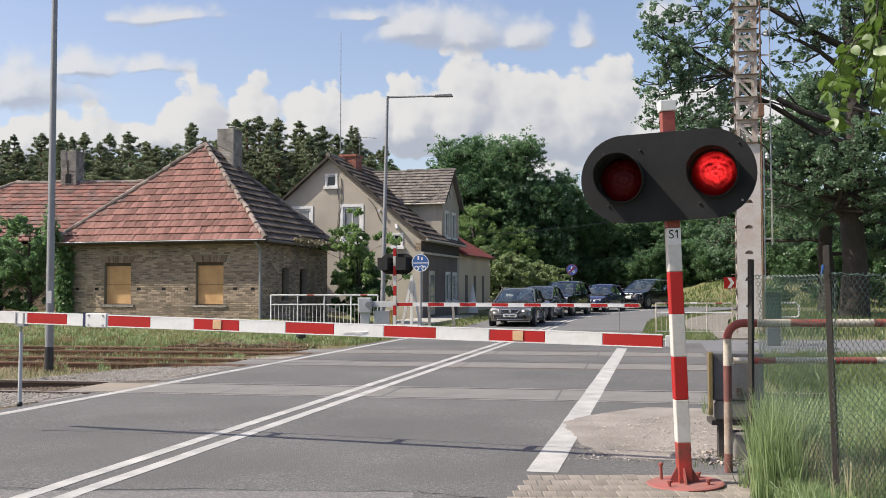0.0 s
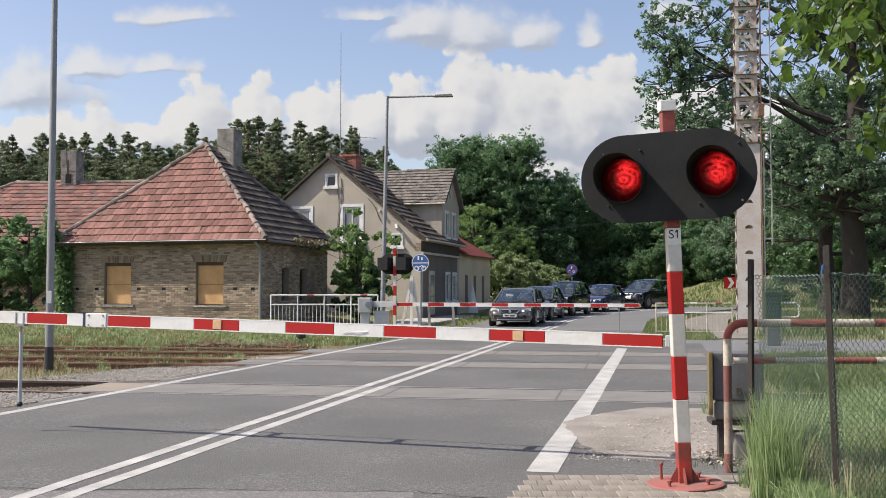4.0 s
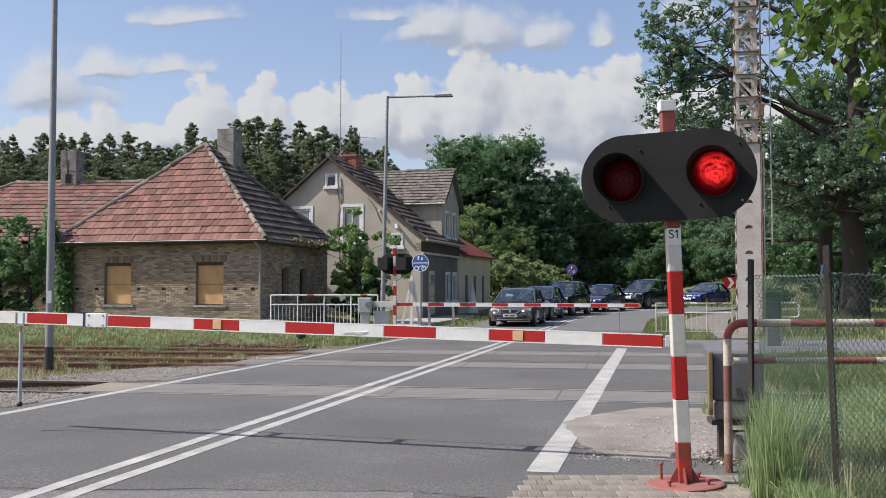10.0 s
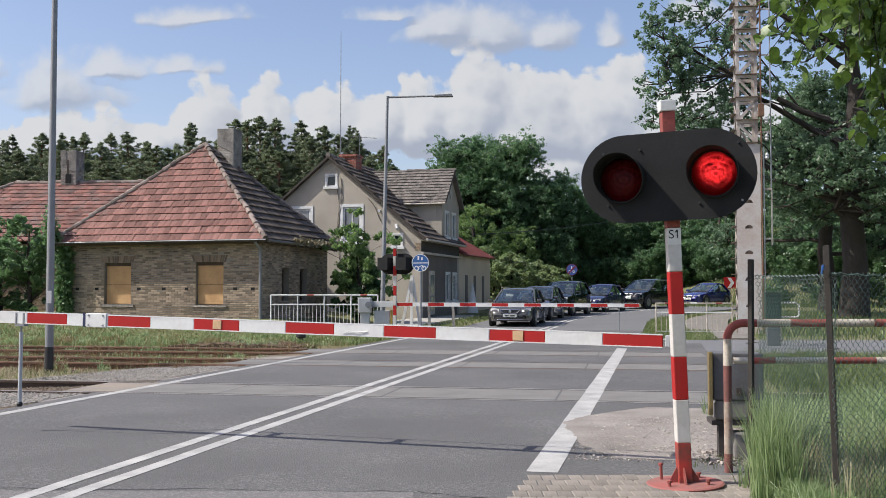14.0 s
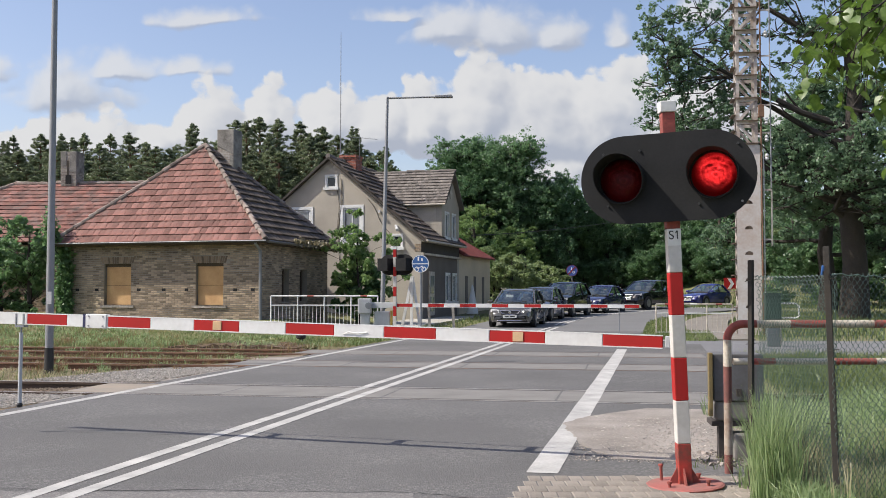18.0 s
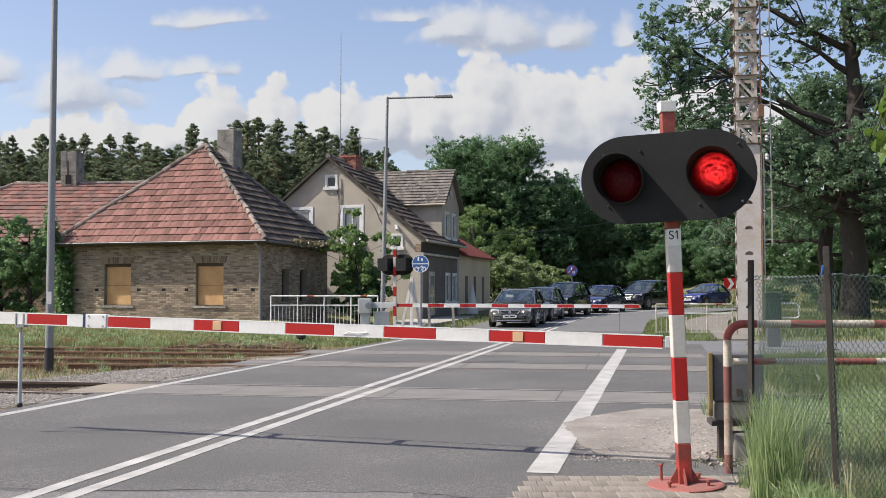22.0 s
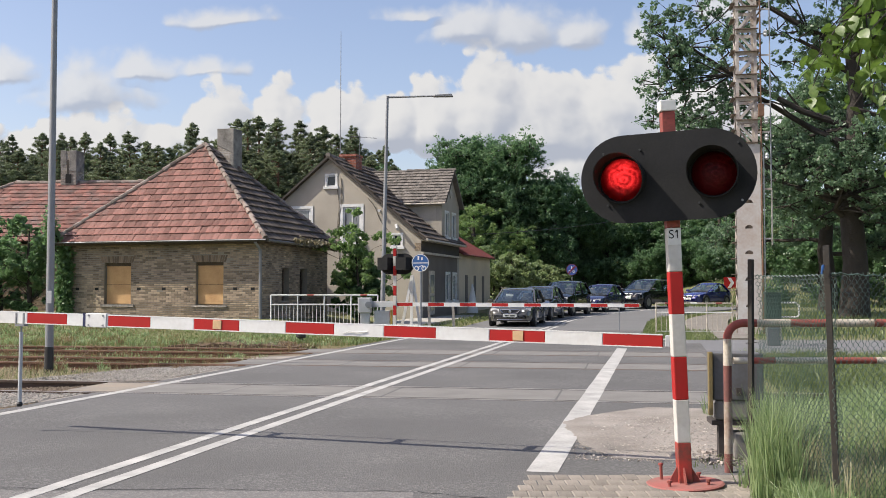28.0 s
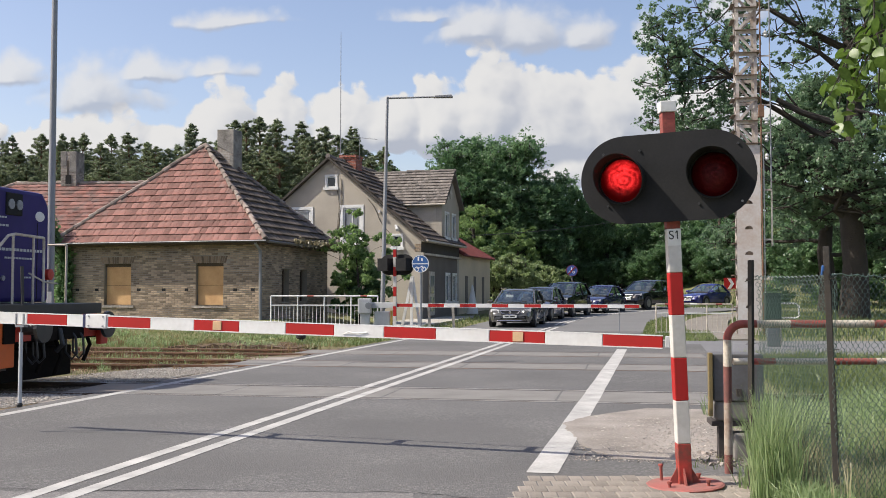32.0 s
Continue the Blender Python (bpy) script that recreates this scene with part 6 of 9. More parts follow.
    part("aerial_mast", Shape().tube([(-4.75, 2.0, 6.8), (-4.75, 2.0, 14.2)], [0.03, 0.012], 6), GALV, t, "tall thin radio aerial")
    a_ = part("tv_aerial", Shape().tube([(-3.9, 2.4, 7.8), (-3.9, 2.4, 9.1)], 0.015, 5).tube([(-4.4, 2.3, 8.95), (-3.0, 2.5, 8.8)], 0.01, 5), GALV, t)
    for i in range(7):
        x = -4.3 + i * 0.2
        part("aerial_rod", Shape().tube([(x, 2.15, 8.94 - i * 0.02), (x, 2.6, 8.94 - i * 0.02)], 0.006, 4), GALV, a_)
    # cables that sag down the gable
    for x0, z0, x1, z1 in ((-4.15, 6.1, -3.98, 3.2), (-3.95, 6.6, -4.05, 2.7), (-2.6, 5.6, -1.5, 3.9)):
        part("wall_cable", Shape().tube([(x0 + (x1 - x0) * f + 0.07 * math.sin(f * 7), -0.025, z0 + (z1 - z0) * f) for f in [k / 8 for k in range(9)]], 0.014, 5), DARK_TRIM, t)
    # cameras and lamps on the gable corner
    part("wall_lamp", Shape().tube([(-2.0, -0.02, 5.0), (-2.0, -0.2, 4.98)], 0.06, 8), WHITE, t)
    part("wall_lamp", Shape().tube([(-1.2, -0.02, 4.3), (-1.05, -0.3, 4.1)], 0.08, 8), GREY_PAINT, t)
    # peeling corner: bare brick
    part("bare_brick", Shape().box(-0.3, -0.012, 3.1, -0.02, 0.01, 3.45), BRICK, t)
    # lower extension with a red metal roof
    y0, y1 = D + 0.01, 14.9
    part("annex_wall", Shape().box(-5, y0, -0.4, 0.0, y1, 3.3), RENDER_CREAM, t, "cream plastered annexe")
    ann = part("annex_roof", slab_between([(0.3, y0, 3.2), (0.3, y1 + 0.2, 3.2), (-4.5, y1 + 0.2, 6.0), (-4.5, y0, 6.0)], 0.08), SHEET_RED, t, "red metal roof of the annexe")
    for i in range(26):
        y = y0 + (y1 - y0) * i / 25
        part("seam", Shape().beam((0.3, y, 3.22), (-4.5, y, 6.02), 0.03, 0.03), SHEET_RED, ann)
    part("skylight", Shape().beam((-1.4, 9.0, 4.26), (-2.1, 9.0, 4.68), 0.8, 0.08), GLASS, ann)
    for y in (8.6, 10.6, 12.7):
        part("annex_window", Shape().box(0.0, y, 0.5, 0.02, y + 0.55, 2.1), RENDER_SHADED, t)
    return t


house_plaster()
# ---- trees and shrubs ----
def crown_points(rng, clumps, per, spread, flat=0.7):
    c = np.repeat(np.array(clumps), per, axis=0)
    return c + rng.normal(0, 1, c.shape) * spread * np.array([1, 1, flat])


def facing_leaves(p, nrm, ln, wd, rng):
    """A four-cornered leaf at each place, its face turned towards nrm."""
    n = len(p)
    nrm = nrm / np.maximum(np.linalg.norm(nrm, axis=1, keepdims=True), 1e-6)
    d = np.cross(nrm, rng.normal(0, 1, (n, 3)))
    d /= np.maximum(np.linalg.norm(d, axis=1, keepdims=True), 1e-6)
    e = np.cross(nrm, d)
    k = rng.uniform(0.55, 1.3, (n, 1))
    return np.stack([p - d * ln * k, p + e * wd * k, p + d * ln * k, p - e * wd * k], 1)


def tufts(rng, centres, radii, per, leaf, narrow=0.62, wild=0.75, flat=0.75, up=0.45):
    """Leaf tufts: each a shell of leaves that face outwards and upwards."""
    c = np.repeat(np.asarray(centres, dtype=float), per, axis=0)
    r = np.repeat(np.asarray(radii, dtype=float), per)[:, None]
    d = rng.normal(0, 1, c.shape)
    d /= np.linalg.norm(d, axis=1, keepdims=True)
    p = c + d * r * rng.uniform(0.35, 1.12, (len(c), 1)) * np.array([1, 1, flat])
    nrm = d + np.array([0, 0, up]) + rng.normal(0, wild, c.shape)
    return facing_leaves(p, nrm, leaf, leaf * narrow, rng)


def broadleaf_meshes(seed, h, r, base, boughs, subs, per, leaf, size, trunk_r, ragged=0.3, dome=2.0):
    """Trunk and limbs; the crown is built of boughs, each of several tufts, with gaps between them."""
    rng = np.random.default_rng(seed)
    s = Shape()
    lean = rng.normal(0, 0.02, 2) * h
    top = Vector((lean[0], lean[1], h * 0.86))
    pts = [Vector((0, 0, -0.3)), Vector((lean[0] * 0.2, lean[1] * 0.2, h * 0.25)), Vector((lean[0] * 0.7 - 0.02 * h, lean[1] * 0.4, h * 0.57)), top]
    s.tube(pts, [trunk_r * 1.25, trunk_r, trunk_r * 0.7, trunk_r * 0.2], 9)
    half = (h - base) / 2
    centres, radii = [], []
    for i in range(boughs):
        # spread evenly over the crown's surface, with some inside
        f = (i + 0.5) / boughs
        dz = 1 - 2 * f
        a = i * 2.39996 + rng.uniform(-0.35, 0.35)
        q = rng.uniform(0.62, 0.92) if i % 5 else rng.uniform(0.2, 0.55)
        w = max(0.0, 1 - abs(dz) ** dome) ** (1 / dome)
        lump = 1 + ragged * noise.noise((math.cos(a) * w * 1.7 + seed, math.sin(a) * w * 1.7, dz * 1.7))
        c = np.array([math.cos(a) * w * r * q * lump, math.sin(a) * w * r * q * lump, base + half + dz * half * q * lump])
        c[:2] += lean * c[2] / h
        s_b = size * rng.uniform(0.7, 1.3)
        f0 = min(1.0, max(0.22, (c[2] - (abs(c[0]) + abs(c[1])) * 0.5) / (h * 0.86)))
        a0 = pts[0].lerp(top, f0)
        mid = a0.lerp(Vector(c), 0.5) + Vector((rng.normal(0, 0.2), rng.normal(0, 0.2), 0.02 * h))
        s.tube([a0, mid, Vector(c)], [trunk_r * 0.2, trunk_r * 0.1, 0.015], 5, caps=False)
        for _ in range(subs):
            d = rng.normal(0, 1, 3)
            d /= np.linalg.norm(d)
            d[2] = d[2] * 0.7 + 0.1
            centres.append(c + d * s_b * rng.uniform(0.3, 1.0))
            radii.append(s_b * rng.uniform(0.28, 0.5))
    return s.mesh("trunk", True), quads_mesh("crown", tufts(rng, centres, radii, per, leaf, 0.62, 1.0))


def oak_meshes(seed, h, r, base, limbs, girth=0.5, lobes=(), per=58, fine=0.105, tuft=1.0):
    """A wide open crown: crooked limbs that fork, twigs with tufts of leaves at their ends.
    lobes: the masses of the crown: middle, half sizes and number of boughs in each."""
    rng = np.random.default_rng(seed)
    s = Shape()
    fork = base * 1.1
    spine = [Vector((0, 0, -0.4)), Vector((0.12, 0.05, fork * 0.5)), Vector((-0.1, 0, fork)), Vector((0.25, 0.1, h * 0.5)), Vector((-0.1, 0.2, h * 0.7)), Vector((0.1, 0.3, h * 0.92))]
    s.tube(spine, [girth * 1.35, girth, girth * 0.9, girth * 0.62, girth * 0.4, 0.05], 10)
    heights = [p.z for p in spine]

    def on_spine(z):
        return Vector([float(np.interp(z, heights, [p[i] for p in spine])) for i in range(3)])
    runs = []
    for k in range(limbs):
        f = (k + 0.5) / limbs
        z0 = fork * 0.85 + (h * 0.8 - fork * 0.85) * f
        runs.append((k * 2.4 + rng.uniform(-0.4, 0.4), z0, (0.05 + 0.9 * f * f) * rng.uniform(0.6, 1.2), r * (1.05 - 0.5 * f * f) * rng.uniform(0.75, 1.1), girth * (0.3 - 0.14 * f)))
    centres, radii = [], []

    def twigs(p, n, reach):
        for _ in range(n):
            e = Vector(rng.normal(0, 1, 3))
            e.z = e.z * 0.5 + 0.2
            q = p + e.normalized() * reach * rng.uniform(0.45, 1.0)
            mid = p.lerp(q, 0.5) + Vector(rng.normal(0, 0.12, 3))
            s.tube([p, mid, q], [0.035, 0.022, 0.008], 4, caps=False)
            for w, c in ((0.8, mid), (1.0, q)):
                for _ in range(2):
                    centres.append(np.array(c) + rng.normal(0, 0.26, 3) * tuft)
                    radii.append(rng.uniform(0.12, 0.3) * w * tuft)
    for (cx, cy, cz), (rx, ry, rz), n in lobes:
        c = Vector((cx, cy, cz))
        a = on_spine(max(fork * 0.8, cz - 0.42 * math.hypot(cx, cy) - 0.6))
        k1 = a.lerp(c, 0.35) + Vector(rng.normal(0, 0.4, 3))
        k2 = a.lerp(c, 0.7) + Vector(rng.normal(0, 0.45, 3))
        s.tube([a, k1, k2, c], [girth * 0.34, girth * 0.27, girth * 0.19, girth * 0.1], 7, caps=False)
        for _ in range(n):
            d = Vector(rng.normal(0, 1, 3)).normalized() * rng.uniform(0.45, 1.0) ** 0.6
            q = c + Vector((d.x * rx, d.y * ry, d.z * rz))
            b0 = (k1, k2, k2, c)[int(rng.integers(0, 4))]
            b1 = b0.lerp(q, 0.5) + Vector(rng.normal(0, 0.25, 3))
            s.tube([b0, b1, q], [girth * 0.1, girth * 0.06, 0.015], 5, caps=False)
            twigs(b0.lerp(q, 0.75), 2, 1.0)
            twigs(q, 4, 1.1)
    for az, z0, rise, ln, g in runs:
        d = Vector((math.cos(az), math.sin(az), rise)).normalized()
        pts = [on_spine(z0)]
        steps = 7
        for j in range(steps):
            d = (d + Vector(rng.normal(0, 0.3, 3))).normalized()
            if d.z < -0.12:
                d.z = 0.02
            pts.append(pts[-1] + d * ln / steps * 1.1)
        s.tube(pts, [g * (1 - j / (steps + 0.6)) for j in range(steps + 1)], 7, caps=False)
        for j in range(2, steps + 1):
            # a side bough on alternate hands
            if j % 2 == 0 or j > 4:
                side = d.cross(Vector((0, 0, 1))).normalized() * (1 if (j // 2) % 2 else -1)
                e = (side * rng.uniform(0.6, 1.0) + d * 0.6 + Vector((0, 0, rng.uniform(-0.15, 0.5)))).normalized()
                b = [pts[j]]
                for i in range(3):
                    e = (e + Vector(rng.normal(0, 0.25, 3))).normalized()
                    b.append(b[-1] + e * ln * 0.095)
                s.tube(b, [g * 0.33, g * 0.24, g * 0.15, 0.015], 5, caps=False)
                for p in b[1:]:
                    twigs(p, 3, 1.25)
            twigs(pts[j], 2 if j < 4 else 4, 1.2)
    return s.mesh("trunk", True), quads_mesh("crown", tufts(rng, centres, radii, per, fine, 0.6, 0.8))


def tree(name, m, trunk_mesh, crown_mesh, leaf_mat, bark, label, category, group=""):
    t = thing(name, m, label, category, group)
    part("trunk", trunk_mesh, bark, t)
    part("crown", crown_mesh, leaf_mat, t)
    return t


def pine_meshes(seed, h, bushy):
    """A forest pine: upturned branches of uneven length with needle tufts, a thin leader."""
    rng = np.random.default_rng(seed)
    s = Shape()
    bend = rng.normal(0, 0.22, 2)
    tip = np.array([bend[0] * 2.0, bend[1] * 2.0, h])

    def axis(z):
        return np.array([bend[0] * 2 * (z / h) ** 2, bend[1] * 2 * (z / h) ** 2, z])
    s.tube([(0, 0, -0.3), tuple(axis(h * 0.5)), tuple(axis(h * 0.8)), tuple(tip)], [0.21, 0.15, 0.08, 0.015], 6)
    centres, radii = [], []
    lo = h * 0.3
    z = lo
    lopside = rng.uniform(0, 6.283)
    while z < h - 0.3:
        f = (z - lo) / (h - lo)
        n = 5 if f < 0.8 else 4
        a0 = rng.uniform(0, 6.283)
        for k in range(n):
            a = a0 + k * 6.283 / n + rng.uniform(-0.4, 0.4)
            reach = (3.5 * bushy * (1 - f) ** 0.95 + 0.1) * rng.uniform(0.25, 1.25) * (1 + 0.28 * math.cos(a - lopside))
            lift = rng.uniform(0.3, 0.85)
            o = axis(z)
            end = o + np.array([math.cos(a) * reach, math.sin(a) * reach, lift * reach])
            s.tube([tuple(o), tuple((o + end) / 2 - np.array([0, 0, 0.08 * reach])), tuple(end)], [0.045, 0.03, 0.01], 3, caps=False)
            m = max(2, int(reach / 0.42))
            for i in range(m):
                q = 0.35 + 0.65 * (i + 1) / m
                centres.append(o + (end - o) * q + rng.normal(0, 0.08, 3) * (1 + reach * 0.3))
                radii.append(rng.uniform(0.28, 0.5) * (0.75 + 0.25 * bushy) * (0.36 + 0.64 * (1 - f)))
        z += rng.uniform(0.42, 0.8) * (1.0 if f < 0.75 else 0.7)
    for k in range(3):
        centres.append(axis(h - 0.22 * k))
        radii.append(0.1 + 0.03 * k)
    return s.mesh("trunk", True), quads_mesh("crown", tufts(rng, centres, radii, 70, 0.125, 0.2, 1.4, 0.7, 0.5))


swaying = []


def build_woods():
    rng = random.Random(21)
    kinds = [pine_meshes(40 + i, hh, b) for i, (hh, b) in enumerate(((15.0, 1.0), (15.8, 0.85), (14.4, 1.15), (16.2, 0.95), (15.3, 1.1), (15.0, 0.8)))]
    k = 0
    for row, (y, gap) in enumerate(((84, 1.5), (86, 1.25), (88.5, 1.05), (91.5, 1.0), (95, 1.0), (100, 1.1))):
        x = -52.0
        while x < -4 - row * 0.5:
            h = (rng.uniform(0.7, 0.88) if row < 2 else rng.uniform(0.68, 1.0)) * (0.88 + 0.035 * row) * (0.95 if x < -25 else 1.0)
            yy = y + rng.uniform(-1.5, 1.5)
            a, b = kinds[k * 7 % 6]
            t = tree("pine_tree", pose(x, yy, land(x, yy), 0, 0, rng.uniform(0, 360)), a, b, NEEDLE if k % 3 else NEEDLE_PALE, BARK_PINE, "tall dark green pine at the edge of the wood", "pine tree", "pines behind the houses")
            w = h * (rng.uniform(1.6, 2.0) if row < 2 else rng.uniform(1.15, 1.55))
            t.scale = (w, w, h)
            swaying.append((t, rng.uniform(0.6, 1.3), rng.uniform(0, 6.28)))
            k += 1
            x += gap * rng.uniform(0.6, 1.4)
    # broadleaf trees beyond the road
    forms = [broadleaf_meshes(60 + i, 10.0, 4.3, 0.6, 80, 10, 52, 0.09, 0.72, 0.28) for i in range(3)] + [broadleaf_meshes(64, 10.0, 4.3, 0.9, 80, 10, 52, 0.09, 0.72, 0.26)]
    domes = (((-3.1, 0, 11.6), (1.9, 2.4, 1.8), 22), ((-0.2, 0, 12.2), (2.2, 2.4, 1.9), 26), ((2.7, 0, 12.1), (1.9, 2.4, 1.9), 24), ((5.6, 0.5, 9.0), (1.9, 2.4, 2.0), 20), ((-0.6, -1, 8.6), (2.9, 2.6, 2.4), 30), ((3.0, -1, 8.0), (2.4, 2.6, 2.4), 26),
             ((-3.4, 0, 8.2), (1.9, 2.4, 2.2), 20), ((0.2, -1.5, 4.4), (4.0, 2.4, 2.0), 26), ((4.6, -1, 4.6), (2.8, 2.4, 2.2), 22))
    great = oak_meshes(66, 13.4, 3.5, 2.4, 3, 0.34, domes, 30, 0.09, 1.5)
    t = tree("broadleaf_tree", pose(3.9, 89.5, land(3.9, 89.5), 0, 0, 0), *great, LEAF_GREAT, BARK, "great dark green broadleaf tree with a domed ragged crown", "tree", "trees beyond the road")
    swaying.append((t, 0.4, 1.1))
    lit = broadleaf_meshes(67, 8.6, 2.6, 0.5, 60, 9, 46, 0.07, 0.6, 0.2, 0.3)
    for x, y, sc in ((2.5, 84, 1.0), (6.3, 86, 0.78)):
        t = tree("broadleaf_tree", pose(x, y, land(x, y), 0, 0, 40 * x), *lit, LEAF_LIGHT, BARK, "sunlit pale green young tree before the great tree", "tree", "trees beyond the road")
        t.scale = (sc, sc, sc)
        swaying.append((t, 0.6, x))
    spots = [(1.6, 93, 1.1, 0.8, 1), (8.2, 93, 1.2, 0.85, 0), (3.4, 94, 1.22, 0.85, 2), (5.2, 97, 1.3, 0.9, 2), (10.9, 93, 1.12, 0.8, 3), (12.9, 94, 1.02, 0.85, 3), (15.2, 93, 0.92, 0.85, 3), (14.3, 95, 0.86, 1.1, 3), (12.0, 103, 0.95, 1.2, 0), (17.5, 95, 0.8, 1.2, 2), (21.5, 94, 0.82, 1.1, 0), (25.5, 92, 0.85, 1.1, 1),
             (13.0, 104, 0.9, 1.3, 2), (19.0, 106, 0.9, 1.3, 0), (27, 104, 1.0, 1.3, 1), (33, 98, 1.1, 1.2, 2), (39, 94, 1.1, 1.2, 0), (46, 90, 1.2, 1.3, 1), (-3, 99, 0.7, 1.3, 2), (30, 88, 0.8, 1.0, 0), (36, 84, 0.9, 1.1, 2), (43, 80, 1.0, 1.1, 1), (-4.9, 88, 1.16, 0.5, 2)]
    for x, y, s, w, f in spots:
        t = tree("broadleaf_tree", pose(x, y, land(x, y), 0, 0, rng.uniform(0, 360)), *forms[f], LEAF_FAR if f in (0, 2) else LEAF_MID, BARK, "dense green broadleaf tree beyond the road", "tree", "trees beyond the road")
        t.scale = (s * w, s * w, s)
        swaying.append((t, rng.uniform(0.3, 0.7), rng.uniform(0, 6.28)))
    # shrubs at the road's far edge
    shrub = broadleaf_meshes(81, 3.6, 1.7, 0.2, 34, 8, 44, 0.065, 0.38, 0.06, 0.5)
    for x, y, s in ((4.3, 64, 1.0), (6.4, 65.5, 0.82), (3.2, 64, 1.1), (5.4, 67, 0.95), (8.0, 68, 0.6), (24.5, 86, 1.3), (28.5, 84, 1.3)):
        t = tree("shrub", pose(x, y, land(x, y) - 0.1, 0, 0, rng.uniform(0, 360)), *shrub, LEAF_PALE, BARK, "light green shrub beside the road", "shrub", "shrubs by the road")
        t.scale = (s * 1.1, s * 1.1, s)
        swaying.append((t, 0.9, rng.uniform(0, 6.28)))
    # shrubs by the brick house
    big = broadleaf_meshes(83, 4.7, 1.45, 0.3, 44, 6, 30, 0.075, 0.36, 0.05, 0.6)
    t = tree("shrub", pose(-3.3, 40.5, land(-3.3, 40.5), 0, 0, 0), *big, LEAF_LIGHT, BARK, "tall elder shrub between the two houses", "shrub")
    swaying.append((t, 1.3, 0.4))
    low = broadleaf_meshes(86, 2.9, 1.15, 0.0, 26, 6, 50, 0.085, 0.4, 0.06, 0.5)
    t = tree("shrub", pose(-3.25, 41.3, land(-3.25, 41.3), 0, 0, 40), *low, LEAF_FAR, BARK, "dense dark shrub between the two houses", "shrub")
    swaying.append((t, 0.8, 2.2))
    left = broadleaf_meshes(84, 3.6, 1.5, 0.0, 34, 6, 34, 0.08, 0.42, 0.08, 0.5)
    for x, y, r, lab in ((-16.4, 40.3, 80, "dark leafy shrub against the brick house"), (-18.2, 41.8, 30, "dark leafy shrub beside the brick house"), (-20.2, 41.0, 200, "dense green shrub at the wood's edge"), (-21.0, 40.0, 150, "dark shrub in front of the long house")):
        t = tree("shrub", pose(x, y, land(x, y), 0, 0, r), *left, LEAF_MID, BARK, lab, "shrub")
        t.scale = (1.15, 1.15, 1.1)
        swaying.append((t, 1.0, r * 0.1))
    # ivy on the brick house's corner
    t = thing("ivy", pose(-6.29, 36.0, 0, 0, 0, -16), "green ivy climbing the corner of the brick house", "ivy")
    g = np.random.default_rng(7)
    stems = Shape()
    pts = []
    for k in range(9):
        x = -8.62 + 0.1 * (k % 3)
        top = (3.0, 3.9, 2.4, 4.4, 2.9, 3.4, 2.2, 2.6, 4.1)[k]
        line = [Vector((x + g.normal(0, 0.05) - (0.3 if z > 3 else 0), 0.35 - (0.5 if z > 3 else 0), z)) for z in np.linspace(0.2, top, 8)]
        stems.tube(line, [0.02] * 7 + [0.006], 4)
        for a, b in zip(line, line[1:]):
            pts += [a.lerp(b, q) for q in (0.2, 0.6, 1.0)]
    part("stem", stems, BARK, t)
    part("leaves", quads_mesh("ivy", blades(crown_points(g, [tuple(p) for p in pts], 26, 0.13, 0.9), 0.075, 0.06, g)), LEAF_MID, t)
    # dark undergrowth below the oaks and behind the houses
    under = broadleaf_meshes(85, 5.0, 2.8, 0.0, 60, 9, 46, 0.085, 0.6, 0.1, 0.4)
    for x, y, s in ((9.6, 92, 0.9), (12.6, 91, 0.75), (15.8, 90, 0.8), (18.2, 88, 0.9), (21.0, 87, 0.9), (22.3, 83.5, 0.65), (24.6, 86, 0.9), (13.6, 101, 1.15), (19.8, 88, 0.9), (22.5, 90, 1.1), (27, 88, 1.2), (31.5, 86, 1.3), (36, 84, 1.3), (40, 80, 1.4), (45, 77, 1.4), (33, 92, 1.5), (24.5, 66, 1.2), (28.5, 64, 1.3), (32, 62, 1.3), (35.5, 60, 1.3), (-8, 84, 1.4), (-14, 84, 1.5), (-20, 84, 1.4), (-26, 83, 1.5), (-32, 83, 1.4), (-38, 83, 1.5), (-3, 82, 1.4)):
        t = tree("shrub", pose(x, y, land(x, y) - 0.1, 0, 0, rng.uniform(0, 360)), *under, LEAF_FAR, BARK, "dark undergrowth at the edge of the trees", "shrub", "undergrowth")
        t.scale = (s, s, s)
    # old oaks behind the fence
    masses = (((-7.5, 0, 12.6), (2.1, 2.4, 3.4), 20), ((-7.3, 0.5, 8.9), (2.4, 2.2, 2.0), 13), ((-4.9, 0.5, 15.2), (2.2, 2.4, 2.4), 9), ((-5.0, 0.3, 10.6), (1.5, 2.0, 1.4), 6), ((-3.4, 0.5, 7.4), (1.6, 2.0, 1.2), 6),
              ((0.6, 0, 15.8), (3.0, 3.0, 3.2), 16), ((-2.4, 0, 13.0), (1.4, 1.6, 1.1), 5), ((-0.6, -1.0, 5.6), (4.6, 2.6, 2.0), 20), ((2.8, 0, 10.0), (2.4, 3.0, 2.8), 9), ((-1.4, -1.5, 8.0), (1.8, 1.6, 1.2), 4), ((3.6, -1, 5.6), (3.0, 2.5, 2.0), 9))
    for x, y, h, r, b, seed, cl, g, lobes in ((19.0, 47, 21.0, 5.0, 4.6, 92, 4, 0.55, masses), (20.4, 54, 13.0, 5.0, 3.0, 91, 12, 0.42, ()), (26.8, 52, 24.0, 7.0, 3.0, 93, 15, 0.5, ())):
        tm, cm = oak_meshes(seed, h, r, b, cl, g, lobes, 20, 0.085)
